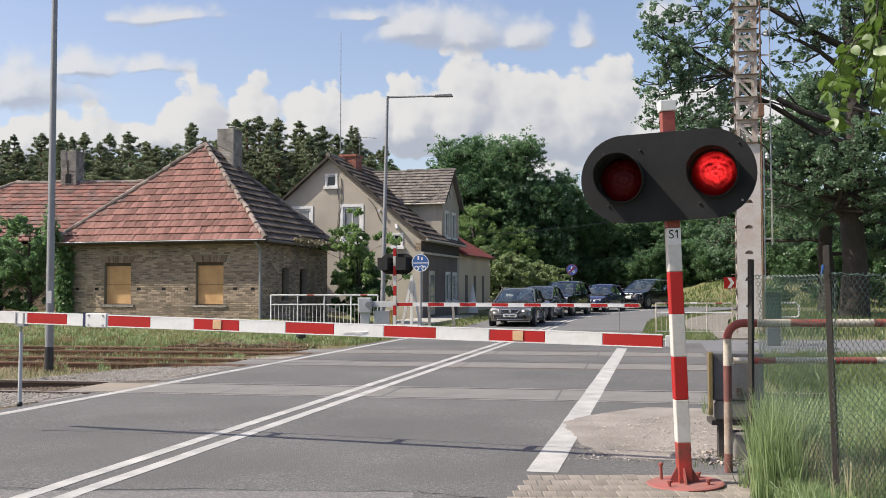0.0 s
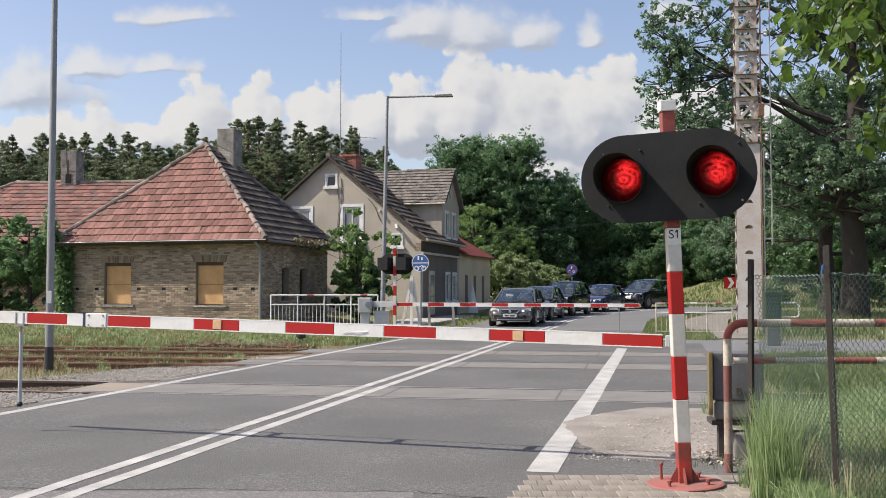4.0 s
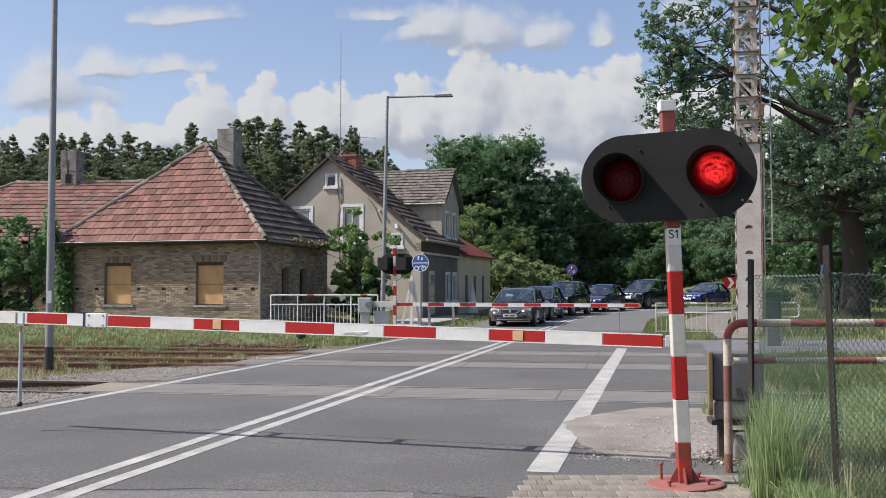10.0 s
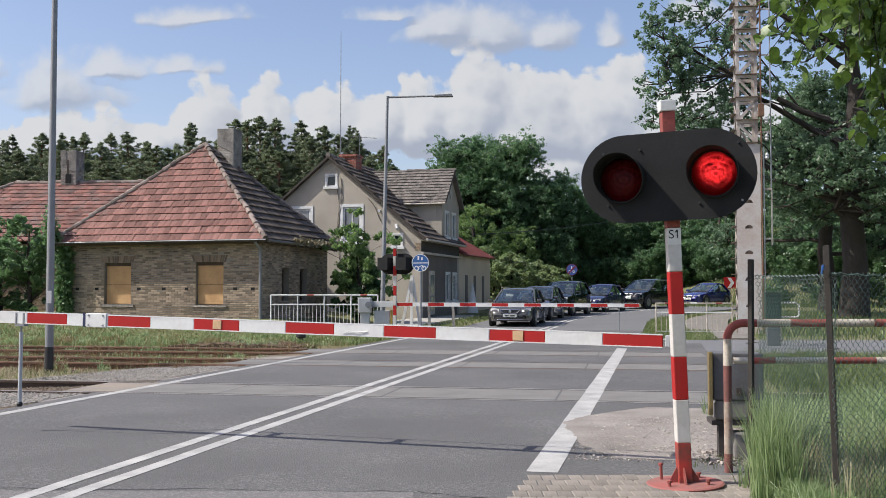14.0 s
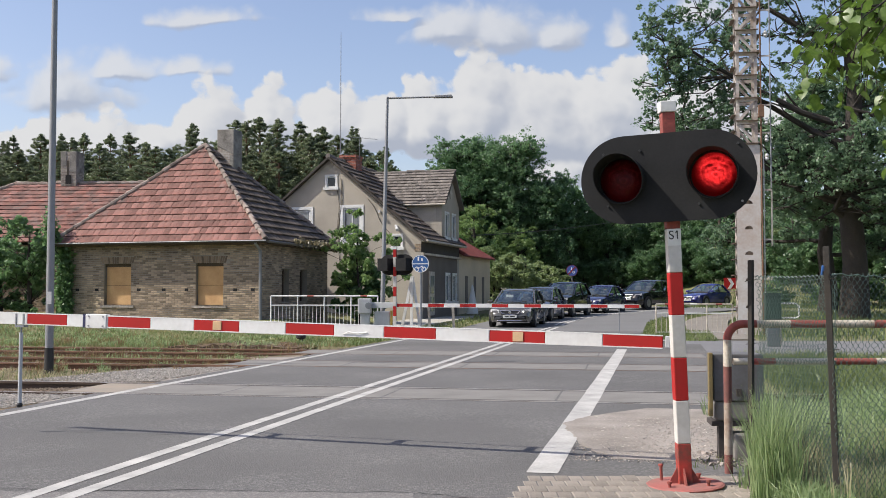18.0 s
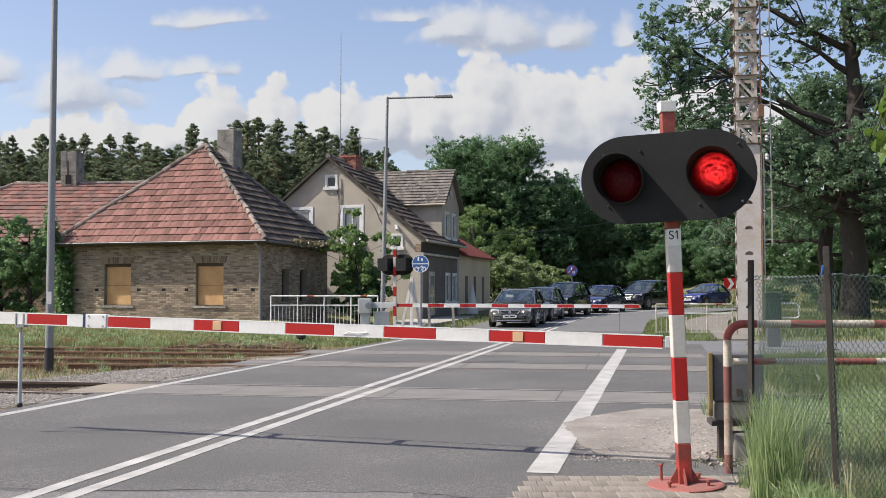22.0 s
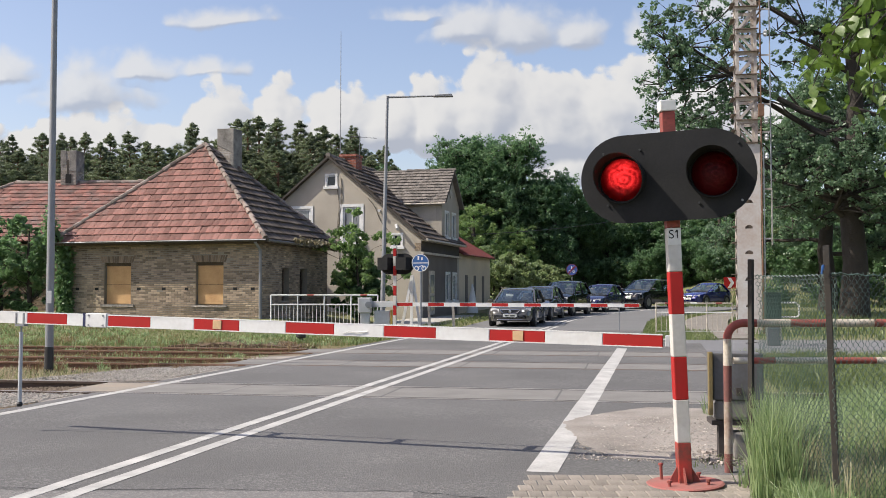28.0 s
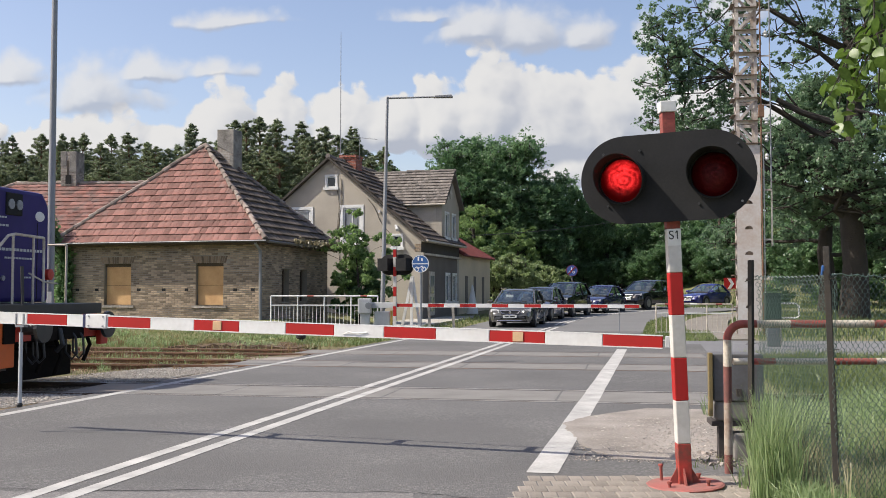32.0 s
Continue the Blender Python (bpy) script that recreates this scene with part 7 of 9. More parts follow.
        t = tree("oak_tree", pose(x, y, land(x, y), 0, 0, 0), tm, cm, LEAF_OAK, BARK, "large old oak with an open dark green crown", "oak tree", "oaks behind the fence")
        swaying.append((t, 0.35, seed * 1.0))


LEAF_PALE = leafy("pale_leaf", (0.17, 0.25, 0.1), (0.4, 0.47, 0.23), 0.5)
LEAF_MID = leafy("mid_leaf", (0.078, 0.156, 0.067), (0.210, 0.342, 0.144), 0.58)
LEAF_GREAT = leafy("maple_leaf", (0.075, 0.156, 0.073), (0.200, 0.331, 0.156), 0.6)
NEEDLE_PALE = leafy("pale_pine_needles", (0.115, 0.15, 0.08), (0.25, 0.3, 0.165), 0.4, 0.25)
build_woods()
# ---- by the camera: pipe rail, cabinet, fence, grass, branch ----
def pipe_rail():
    t = thing("pipe_barrier", pose(2.15, 7.7, 0), "old tubular barrier painted in worn red and white bands", "barrier rail")
    r = 0.031
    for a, b, c in ((-0.1, 0.14, RED_DULL), (0.14, 0.53, PIPE_PALE), (0.53, 0.8, RED_DULL), (0.8, 1.0, WHITE_OLD)):
        part("post_band", Shape().tube([(0, 0, a), (0, 0, b)], r, 14, caps=False), c, t, smooth=True)
    bend = [(0.12 - 0.12 * math.cos(k * math.pi / 14), 0, 1.0 + 0.12 * math.sin(k * math.pi / 14)) for k in range(8)]
    part("bend", Shape().tube(bend + [(0.22, 0, 1.12)], r, 14, caps=False), RED_OLD, t, smooth=True)
    top = [0.22, 0.475] + [0.475 + 0.315 * k for k in range(1, 10)]
    low = [0.03, 0.18, 0.345, 0.79] + [0.79 + 0.315 * k for k in range(1, 9)]
    for k, (x0, x1) in enumerate(zip(top, top[1:])):
        part("top_band", Shape().tube([(x0, 0, 1.12), (x1, 0, 1.12)], r, 14, caps=False), RED_OLD if k % 2 else WHITE_OLD, t, smooth=True)
    for k, (x0, x1) in enumerate(zip(low, low[1:])):
        part("low_band", Shape().tube([(x0, -0.04, 0.84), (x1, -0.04, 0.84)], 0.024, 12, caps=False), RED_OLD if k % 2 else WHITE_OLD, t, smooth=True)
    part("post_band", Shape().tube([(3.3, 0, -0.1), (3.3, 0, 1.12)], r, 12), WHITE_OLD, t, smooth=True)


def cabinet():
    t = thing("signal_cabinet", pose(2.36, 8.35, 0, 0, 0, -6), "old grey metal box on a rusty leg by the barrier", "cabinet")
    part("body", Shape().box(-0.16, -0.1, 0.48, 0.24, 0.25, 0.86), GREY_OLD, t, bev=0.01)
    part("footing", Shape().box(-0.15, -0.09, 0.315, 0.23, 0.24, 0.478), CONCRETE, t, "broken grey concrete lower part", bev=0.03)
    part("edge_board", Shape().box(-0.2, -0.13, 0.36, -0.165, -0.07, 0.87), OCHRE_OLD, t, "ochre painted wooden edge", bev=0.006)
    part("skirt", Shape().box(-0.17, -0.08, 0.275, 0.2, 0.2, 0.313), DARK_METAL, t)
    part("leg", Shape().box(-0.11, -0.05, -0.1, -0.05, 0.06, 0.28), DARK_METAL, t)
    part("leg", Shape().box(0.13, -0.03, -0.1, 0.19, 0.1, 0.28), DARK_METAL, t)
    part("plinth", Shape().box(0.0, -0.1, 0.0, 0.3, 0.1, 0.22), CONCRETE, t, bev=0.02)
    part("latch", Shape().box(0.02, -0.12, 0.52, 0.06, -0.1, 0.58), DARK_METAL, t)


def chain_link(a, b, top, low, cell, tall, sag, seed):
    """Woven mesh between two posts: each wire zigzags and hooks into its neighbour."""
    rng = random.Random(seed)
    a, b = Vector(a), Vector(b)
    d = b - a
    ln = d.length
    side = Vector((-d.y, d.x, 0)).normalized()
    n, rows = int(ln / cell * 2), int((top - low) / tall * 2)
    lean = [rng.uniform(-0.25, 0.25) for _ in range(rows + 2)]
    s = Shape()
    for k in range(n + 1):
        pts = []
        for j in range(rows + 1):
            o = (k + (j + k) % 2) * cell / 2
            f = min(o / ln, 1.0)
            drop = sag * 4 * f * (1 - f)
            wave = 0.011 * math.sin(o * 9 + j * 0.16) + 0.014 * lean[j] + rng.uniform(-0.005, 0.005)
            z = top - drop * (1 - j / rows) - j * tall / 2 + 0.006 * math.sin(o * 14 + seed) + rng.uniform(-0.0025, 0.0025)
            hook = 0.0045 if (j + k) % 2 else -0.0045
            q = a + d * f + side * (hook + 0.016 * math.sin(o * 5 + j * 0.09)) + d.normalized() * wave
            # loops are rounded: two points at each turn
            pts += [(q.x, q.y, z + 0.006), (q.x, q.y, z - 0.006)]
        s.tube(pts, 0.002, 4, caps=False)
    return s


def fence():
    t = thing("chain_link_fence", Matrix.Identity(4), "green chain-link fence on thin rusty steel posts", "fence")
    posts = [Vector((2.15, 7.1, 0)), Vector((2.405, 6.3, 0)), Vector((4.5, 6.45, 0)), Vector((6.6, 6.6, 0))]
    for i, p in enumerate(posts):
        w = 0.034 if i == 0 else 0.038
        h = 1.585 if i == 0 else 1.645
        part("fence_post", Shape().beam(p + Vector((0.025 if i == 1 else -0.012, 0, -0.1)), p + Vector((-0.018 if i == 1 else 0.01, 0.02, h)), w, w), POST_RUST, t, bev=0.004)
        for z in (1.44, 1.0, 0.55):
            part("tie_wire", Shape().tube([p + Vector((-0.032, -0.032, z)), p + Vector((0.032, -0.034, z + 0.008)), p + Vector((0.036, 0.03, z + 0.004)), p + Vector((-0.03, 0.03, z - 0.004)), p + Vector((-0.036, -0.03, z + 0.002))], 0.0022, 4), POST_RUST, t)
    for i, (a, b) in enumerate(zip(posts, posts[1:])):
        off = Vector((0.03, -0.02, 0)) if i == 0 else Vector((0, -0.035, 0))
        part("wire_mesh", chain_link(a + off, b + off, 1.465 if i == 0 else 1.478, -0.02, 0.034 if i == 0 else 0.038, 0.052, 0.012 if i == 0 else 0.03, 3 + i), FENCE_GREEN, t, "green coated chain-link mesh")
        # knuckled top edge
        pts = [(a + off).lerp(b + off, k / 40) + Vector((0, 0, 1.47 - (0.012 if i == 0 else 0.03) * 4 * (k / 40) * (1 - k / 40) + (0.007 if k % 2 else -0.004))) for k in range(41)]
        part("top_edge", Shape().tube(pts, 0.0042, 5), FENCE_GREEN, t)
    part("blue_tie", Shape().beam((2.348, 6.28, 1.49), (2.352, 6.278, 1.525), 0.026, 0.016).beam((2.342, 6.28, 1.465), (2.345, 6.278, 1.495), 0.016, 0.012), BLUE, t, "blue plastic tied to the top wire", bev=0.005)


def lane_box():
    """A dark box and a white tube bracket by the side lane, seen through the fence."""
    t = thing("switch_box", pose(8.3, 25.6, -0.02, 0, 0, -8), "dark green switch box beside the side lane", "switch box")
    part("body", Shape().box(-0.19, -0.15, 0.62, 0.19, 0.15, 1.32), DARK_GREEN, t, bev=0.02)
    part("lid", Shape().box(-0.21, -0.17, 1.32, 0.21, 0.17, 1.36), DARK_GREEN, t, bev=0.01)
    part("pedestal", Shape().box(-0.14, -0.1, 0.0, 0.14, 0.1, 0.62), GREY_DARK, t)
    b = thing("tube_hoop", pose(8.55, 25.5, -0.02, 0, 0, -8), "white bent tube hoop beside the switch box", "hoop")
    part("hoop", Shape().tube([(-0.1, 0, 1.1), (0.3, 0, 1.1), (0.36, 0, 1.04), (0.36, 0, 0.78), (0.3, 0, 0.74), (-0.1, 0, 0.74)], 0.022, 8), WHITE, b, smooth=True)
    part("post", Shape().tube([(-0.08, 0.03, 0), (-0.08, 0.03, 1.12)], 0.024, 8), WHITE_OLD, b)


def grass_mesh(area, n, height, width, seed, lean=0.35):
    """Bent blades of grass in two pieces each. area: gives a place on the land for two numbers of 0 to 1."""
    rng = np.random.default_rng(seed)
    p = np.array([area(*q) for q in rng.random((n, 2))])
    a = rng.uniform(0, 6.283, n)
    side = np.stack([np.cos(a), np.sin(a), np.zeros(n)], 1)
    b = rng.uniform(0, 6.283, n)
    out = np.stack([np.cos(b), np.sin(b), np.zeros(n)], 1)
    h = height * rng.uniform(0.45, 1.15, (n, 1))
    k = rng.uniform(0.1, 1, (n, 1)) * lean
    up = np.array([0, 0, 1.0])
    w = width * rng.uniform(0.6, 1.2, (n, 1))
    m = p + up * h * 0.6 + out * h * k * 0.35
    tip = p + up * h * (1 - k * 0.35) + out * h * k
    q1 = np.stack([p - side * w, p + side * w, m + side * w * 0.8, m - side * w * 0.8], 1)
    q2 = np.stack([m - side * w * 0.8, m + side * w * 0.8, tip + side * w * 0.1, tip - side * w * 0.1], 1)
    return quads_mesh("grass", np.concatenate([q1, q2], 1).reshape(-1, 4, 3))


def grass(area, n, height, width, seed, mat_, label, lean=0.35):
    ob = part("grass", grass_mesh(area, n, height, width, seed, lean), mat_)
    return tagged(ob, label, "grass", kind="stuff")


def rect(x0, x1, y0, y1, sink=0.03):
    def place(a, b):
        x, y = x0 + (x1 - x0) * a, y0 + (y1 - y0) * b
        return (x, y, land(x, y) - sink)
    return place


def along_track(s0, s1, q0, q1, z=None):
    """Places beside the road on its left, measured from its edge along the tracks."""
    def place(a, b):
        q = q0 + (q1 - q0) * b
        e = track_mid(q) - 3.8
        x, y, _ = track_at(e + s1 + (s0 - s1) * a, q)
        return (x, y, (land(x, y) if z is None else z) - 0.03)
    return place


def verge_strip(u0, u1, v0, v1):
    def place(a, b):
        x, y, _ = road_at(u0 + (u1 - u0) * a, v0 + (v1 - v0) * b)
        return (x, y, land(x, y) - 0.03)
    return place


def far_verge(u0, u1, v0, v1):
    def place(a, b):
        x, y, _ = road_far(u0 + (u1 - u0) * a, v0 + (v1 - v0) * b)
        return (x, y, land(x, y) - 0.03)
    return place


def clumps(x0, x1, y0, y1, n, spread, seed):
    rng = random.Random(seed)
    cs = [(rng.uniform(x0, x1), rng.uniform(y0, y1)) for _ in range(n)]

    def place(a, b):
        c = cs[int(a * n) % n]
        r, t = spread * math.sqrt(b), a * 977.0
        return (c[0] + r * math.cos(t), c[1] + r * math.sin(t), -0.02)
    return place


def track_clumps(s0, s1, q0, q1, n, spread, seed):
    """Tufts on the bank and among the rails, left of the road."""
    rng = random.Random(seed)
    cs = []
    for _ in range(n):
        q = rng.uniform(q0, q1)
        cs.append((track_mid(q) - 3.8 + rng.uniform(s0, s1), q, spread * rng.uniform(0.4, 1.3)))

    def place(a, b):
        c = cs[int(a * n) % n]
        r, g = c[2] * math.sqrt(b), a * 977.0
        x, y, _ = track_at(c[0] + r * math.cos(g), c[1] + r * math.sin(g))
        return (x, y, (-0.14 if c[1] < 24 else float(land(x, y))) - 0.02)
    return place


def all_grass():
    grass(clumps(2.07, 2.22, 6.4, 7.05, 9, 0.07, 5), 750, 0.72, 0.0045, 31, GRASS_TALL, "tall rank grass along the fence", 0.36)
    grass(clumps(2.1, 2.36, 5.6, 7.25, 22, 0.1, 15), 1900, 0.27, 0.0042, 56, GRASS_TALL, "rank grass at the fence's foot", 0.9)
    grass(clumps(2.25, 2.45, 5.6, 7.0, 9, 0.12, 6), 110, 0.5, 0.0035, 32, GRASS_STRAW, "dry yellow stalks among the tall grass", 0.3)
    grass(rect(2.45, 4.6, 6.5, 8.0), 7000, 0.2, 0.0042, 33, GRASS_TALL, "rank meadow grass behind the fence", 0.7)
    grass(rect(2.9, 7.0, 7.8, 11.4), 12000, 0.36, 0.0055, 58, GRASS_TALL, "rank meadow grass further behind the fence", 0.7)
    grass(verge_strip(6.1, 12.5, 11.3, 16.0), 16000, 0.4, 0.007, 59, GRASS, "rough grass over the track behind the fence", 0.8)
    grass(rect(2.5, 5.5, 6.5, 9.0), 4200, 0.3, 0.0035, 57, GRASS_STRAW, "dry stalks in the lawn behind the fence", 0.8)
    grass(verge_strip(6.0, 9.5, 8.6, 12.3), 10000, 0.42, 0.007, 51, GRASS_TALL, "rough grass beside the footway behind the fence", 0.8)
    grass(verge_strip(5.6, 9.5, 14.6, 21.5), 9000, 0.28, 0.008, 52, GRASS, "grass between the tracks beside the footway", 0.8)
    grass(verge_strip(6.6, 14, 9.5, 21.5), 12000, 0.3, 0.008, 34, GRASS, "meadow grass behind the fence", 0.6)
    grass(far_verge(6.8, 26, 30, 62), 9500, 0.3, 0.02, 35, GRASS, "grass beyond the side lane", 0.6)
    grass(rect(14, 30, 62, 82), 5000, 0.3, 0.04, 45, GRASS, "sunlit grass on the bank by the bend", 0.6)
    grass(along_track(-17, 0, 25.1, 31.5), 21000, 0.085, 0.009, 36, GRASS, "green grass on the low bank behind the tracks", 1.3)
    grass(track_clumps(-17, 0, 23.8, 31.0, 260, 0.32, 71), 9000, 0.15, 0.011, 72, GRASS_TALL, "tufts of lush weeds on the low bank", 1.2)
    grass(track_clumps(-17, 0, 24.2, 29.0, 70, 0.4, 73), 2600, 0.15, 0.008, 74, GRASS_DRY, "straw-coloured patches on the low bank", 1.1)
    grass(track_clumps(-12, -0.3, 17.4, 24.6, 120, 0.2, 75), 3600, 0.22, 0.009, 76, GRASS_TALL, "green weeds standing among the old rails", 1.0)
    grass(track_clumps(-12, -0.3, 17.2, 24.8, 80, 0.2, 77), 2200, 0.25, 0.007, 78, WEED_BROWN, "brown seeding weeds among the old rails", 0.8)
    grass(along_track(-17, -4.2, 23.7, 25.3), 3600, 0.14, 0.007, 55, GRASS, "green grass at the foot of the bank", 0.8)
    grass(along_track(-12, 0, 23.4, 25.4), 1000, 0.16, 0.007, 37, GRASS_DRY, "dry grass along the far track", 0.7)
    grass(along_track(-11, -0.5, 19.7, 21.6, -0.12), 3600, 0.13, 0.006, 38, GRASS_DRY, "dry grass between the far tracks", 0.7)
    grass(along_track(-12, -1.7, 14.9, 17.9, -0.13), 9500, 0.11, 0.006, 39, GRASS_STRAW, "dry trodden grass between the tracks", 0.7)
    grass(along_track(-10, -2.0, 14.8, 17.6, -0.13), 1500, 0.15, 0.006, 47, GRASS, "green weeds between the tracks", 0.8)
    grass(along_track(-13, -0.6, 18.1, 19.45, -0.14), 4600, 0.15, 0.006, 48, GRASS_DRY, "dry grass between the rusty rails", 0.8)
    grass(along_track(-13, -0.4, 21.8, 23.2, -0.14), 4200, 0.15, 0.007, 49, GRASS_DRY, "withered grass between the far rails", 0.8)
    grass(along_track(-13, -0.2, 17.6, 24.0, -0.14), 2600, 0.2, 0.008, 50, GRASS, "scattered green weeds in the old tracks", 0.8)
    grass(along_track(-9, -2.5, 12.9, 14.1, -0.12), 1000, 0.09, 0.005, 40, GRASS_DRY, "withered grass between the rails", 0.7)
    grass(verge_strip(-5.2, -3.55, 24.5, 30.5), 1500, 0.16, 0.008, 41, GRASS, "grass at the road's edge before the barrier", 0.6)
    grass(verge_strip(-4.9, -3.5, 35, 52), 800, 0.2, 0.012, 42, GRASS, "grass verge along the far road", 0.6)
    grass(far_verge(3.47, 4.3, 27.6, 50), 1900, 0.17, 0.011, 53, GRASS, "grass fringe along the far road", 0.7)
    grass(far_verge(4.3, 4.95, 30, 58), 1300, 0.2, 0.012, 54, GRASS, "grass between the far road and the path", 0.7)
    grass(verge_strip(3.9, 5.6, 29.3, 35.5), 1500, 0.17, 0.012, 43, GRASS, "tufts of grass at the far road's edge", 0.6)
    grass(rect(1.9, 2.3, 7.8, 8.3), 60, 0.1, 0.004, 44, GRASS, "single grass tufts in the stones", 0.6)
    grass(verge_strip(6.0, 8.5, 10.5, 12.0), 500, 0.14, 0.006, 46, GRASS, "grass tufts by the near track", 0.6)


def leaf_shape():
    """A pointed oval leaf, folded along its midrib."""
    s = Shape()
    prof = [(0.0, 0.004), (0.15, 0.26), (0.38, 0.36), (0.65, 0.27), (0.86, 0.1), (1.0, 0.0)]
    vs = []
    for x, w in prof:
        z = -0.18 * x * x
        vs += [(x, -w, z + 0.1 * w), (x, 0, z), (x, w, z + 0.1 * w)]
    fs = []
    for i in range(len(prof) - 1):
        a = 3 * i
        fs += [(a, a + 1, a + 4, a + 3), (a + 1, a + 2, a + 5, a + 4)]
    return s.add(vs, fs)


def hanging_branch(at, seed, twigs, spread, leaves, label):
    """A leafy branch that hangs into view; its origin is where it hangs from."""
    rng = random.Random(seed)
    t = thing("hanging_branch", at, label, "branch", "branches over the camera")
    leaf = leaf_shape().mesh("leaf", True)
    leaf.materials.append(LEAF_NEAR)
    for k in range(twigs):
        a = Vector((rng.uniform(-0.1, 0.2), rng.uniform(-0.15, 0.15), rng.uniform(-0.05, 0.2)))
        ex = rng.uniform(-spread[0], 0.25)
        droop = 0.16 + (spread[2] - 0.16) * max(0.0, (ex + spread[0]) / (spread[0] + 0.25)) ** 1.2
        end = Vector((ex, rng.uniform(-spread[1], spread[1]), -rng.uniform(0.1, 1.0) * droop))
        mid = a.lerp(end, 0.5) + Vector((0, 0, 0.06))
        part("twig", Shape().tube([a, mid, end], [0.004, 0.003, 0.001], 5), BARK, t)
        for i in range(leaves):
            f = rng.uniform(0.15, 1.02)
            p = a.lerp(mid, f * 2) if f < 0.5 else mid.lerp(end, f * 2 - 1)
            p = p + Vector((rng.gauss(0, 0.012), rng.gauss(0, 0.02), rng.gauss(0, 0.012)))
            size = rng.uniform(0.035, 0.062)
            ob = part("leaf", leaf, LEAF_NEAR, t)
            ob.matrix_basis = Matrix.LocRotScale(p, Euler((rng.uniform(-0.9, 0.9), rng.uniform(0.1, 1.4), rng.uniform(0, 6.28))), (size,) * 3)
    return t


GRASS_STRAW = leafy("straw_blade", (0.32, 0.29, 0.17), (0.5, 0.45, 0.28), 0.4, 1.5)
WEED_BROWN = leafy("brown_weed", (0.17, 0.1, 0.05), (0.3, 0.2, 0.1), 0.3, 1.5)
GRASS_TALL = leafy("tall_grass_blade", (0.16, 0.25, 0.095), (0.43, 0.52, 0.27), 0.5, 1.5)
RED_DULL = material("dull_rusty_red_paint", (0.23, 0.075, 0.065), 0.8, (0.11, 0.06, 0.05), 6, 40, 0.3, amount=0.9)
PIPE_PALE = material("rusty_pink_paint", (0.42, 0.36, 0.3), 0.8, (0.19, 0.11, 0.075), 6, 40, 0.4, amount=0.9)
GREY_OLD = material("old_grey_paint", (0.135, 0.14, 0.155), 0.7, (0.09, 0.085, 0.08), 4, 30, 0.3, amount=0.9)
OCHRE_OLD = material("worn_ochre_paint", (0.25, 0.19, 0.075), 0.8, (0.13, 0.1, 0.05), 5, 30, 0.3, amount=0.9)
DARK_METAL = material("dark_rusty_metal", (0.06, 0.05, 0.045), 0.8, (0.03, 0.025, 0.02), 5, 40, 0.3)
POST_RUST = material("rusty_post", (0.042, 0.041, 0.039), 0.9, (0.058, 0.047, 0.038), 7, 40, 0.5, amount=0.8, spec=0.2)
FENCE_GREEN = material("green_wire_coat", (0.045, 0.09, 0.076), 0.4, (0.1, 0.13, 0.12), 3, 20, 0.0)
pipe_rail()
cabinet()
fence()
lane_box()
all_grass()
branch_a = hanging_branch(pose(1.4, 3.3, 2.38), 5, 36, (0.36, 0.3, 0.6), 15, "leafy green branch hanging before the camera")
branch_b = hanging_branch(pose(1.55, 3.5, 2.36), 9, 24, (0.2, 0.3, 1.0), 18, "second leafy branch hanging lower")

branch_c = hanging_branch(pose(1.58, 3.45, 2.02), 14, 16, (0.1, 0.25, 0.75), 18, "third leafy branch hanging lowest")


def near_way():
    """Concrete pavers at the foot of the warning light, each one laid by itself."""
    t = tagged(part("pavement", Shape().box(0.2, 5.9, -0.2, 2.35, 7.6, -0.035), SOIL), "brown-grey concrete pavers at the warning light's foot", "pavers", kind="structure")
    me = Shape()
    w, l, c = 0.0485, 0.0985, 0.006
    me.add([(-w, -l, -0.05), (w, -l, -0.05), (w, l, -0.05), (-w, l, -0.05), (-w, -l, 0), (w, -l, 0), (w, l, 0), (-w, l, 0), (-w + c, -l + c, c), (w - c, -l + c, c), (w - c, l - c, c), (-w + c, l - c, c)],
           [(0, 1, 5, 4), (1, 2, 6, 5), (2, 3, 7, 6), (3, 0, 4, 7), (4, 5, 9, 8), (5, 6, 10, 9), (6, 7, 11, 10), (7, 4, 8, 11), (8, 9, 10, 11)])
    mesh = me.mesh("paver")
    mesh.materials.append(PAVER)
    rng = random.Random(12)
    for j in range(8):
        for i in range(21):
            x = 0.37 + i * 0.1 + (0.05 if j % 2 else 0)
            y = 7.47 - j * 0.201
            xl = 0.62 - (7.58 - y) * 0.245
            if x - 0.05 < xl - 0.04 or x > 2.3:
                continue
            ob = part("paver", mesh, PAVER, t)
            ob.matrix_basis = pose(x, y, -0.0005 + rng.uniform(-0.003, 0.003), rng.uniform(-0.9, 0.9), rng.uniform(-0.9, 0.9), rng.uniform(-1, 1))


def track_lantern():
    t = thing("track_lantern", pose(-3.82, 27.4, land(-3.82, 27.4) - 0.02), "small black lantern on a stub beside the far track", "lantern")
    part("stub", Shape().tube([(0, 0, 0), (0, 0, 0.16)], 0.05, 8), BLACK, t)
    part("lantern_hood", Shape().lathe([(0.1, 0.12), (0.14, 0.16), (0.14, 0.22), (0.1, 0.26), (0.0, 0.27)], 12), BLACK, t)


track_lantern()
near_way()
# ---- cars ----
def paint(name, c, rough=0.16, coat=0.7):
    return material(name, c, rough, tuple(v * 0.85 for v in c), 1.5, 10, 0.0, metal=0.0, coat=coat, spec=0.5)


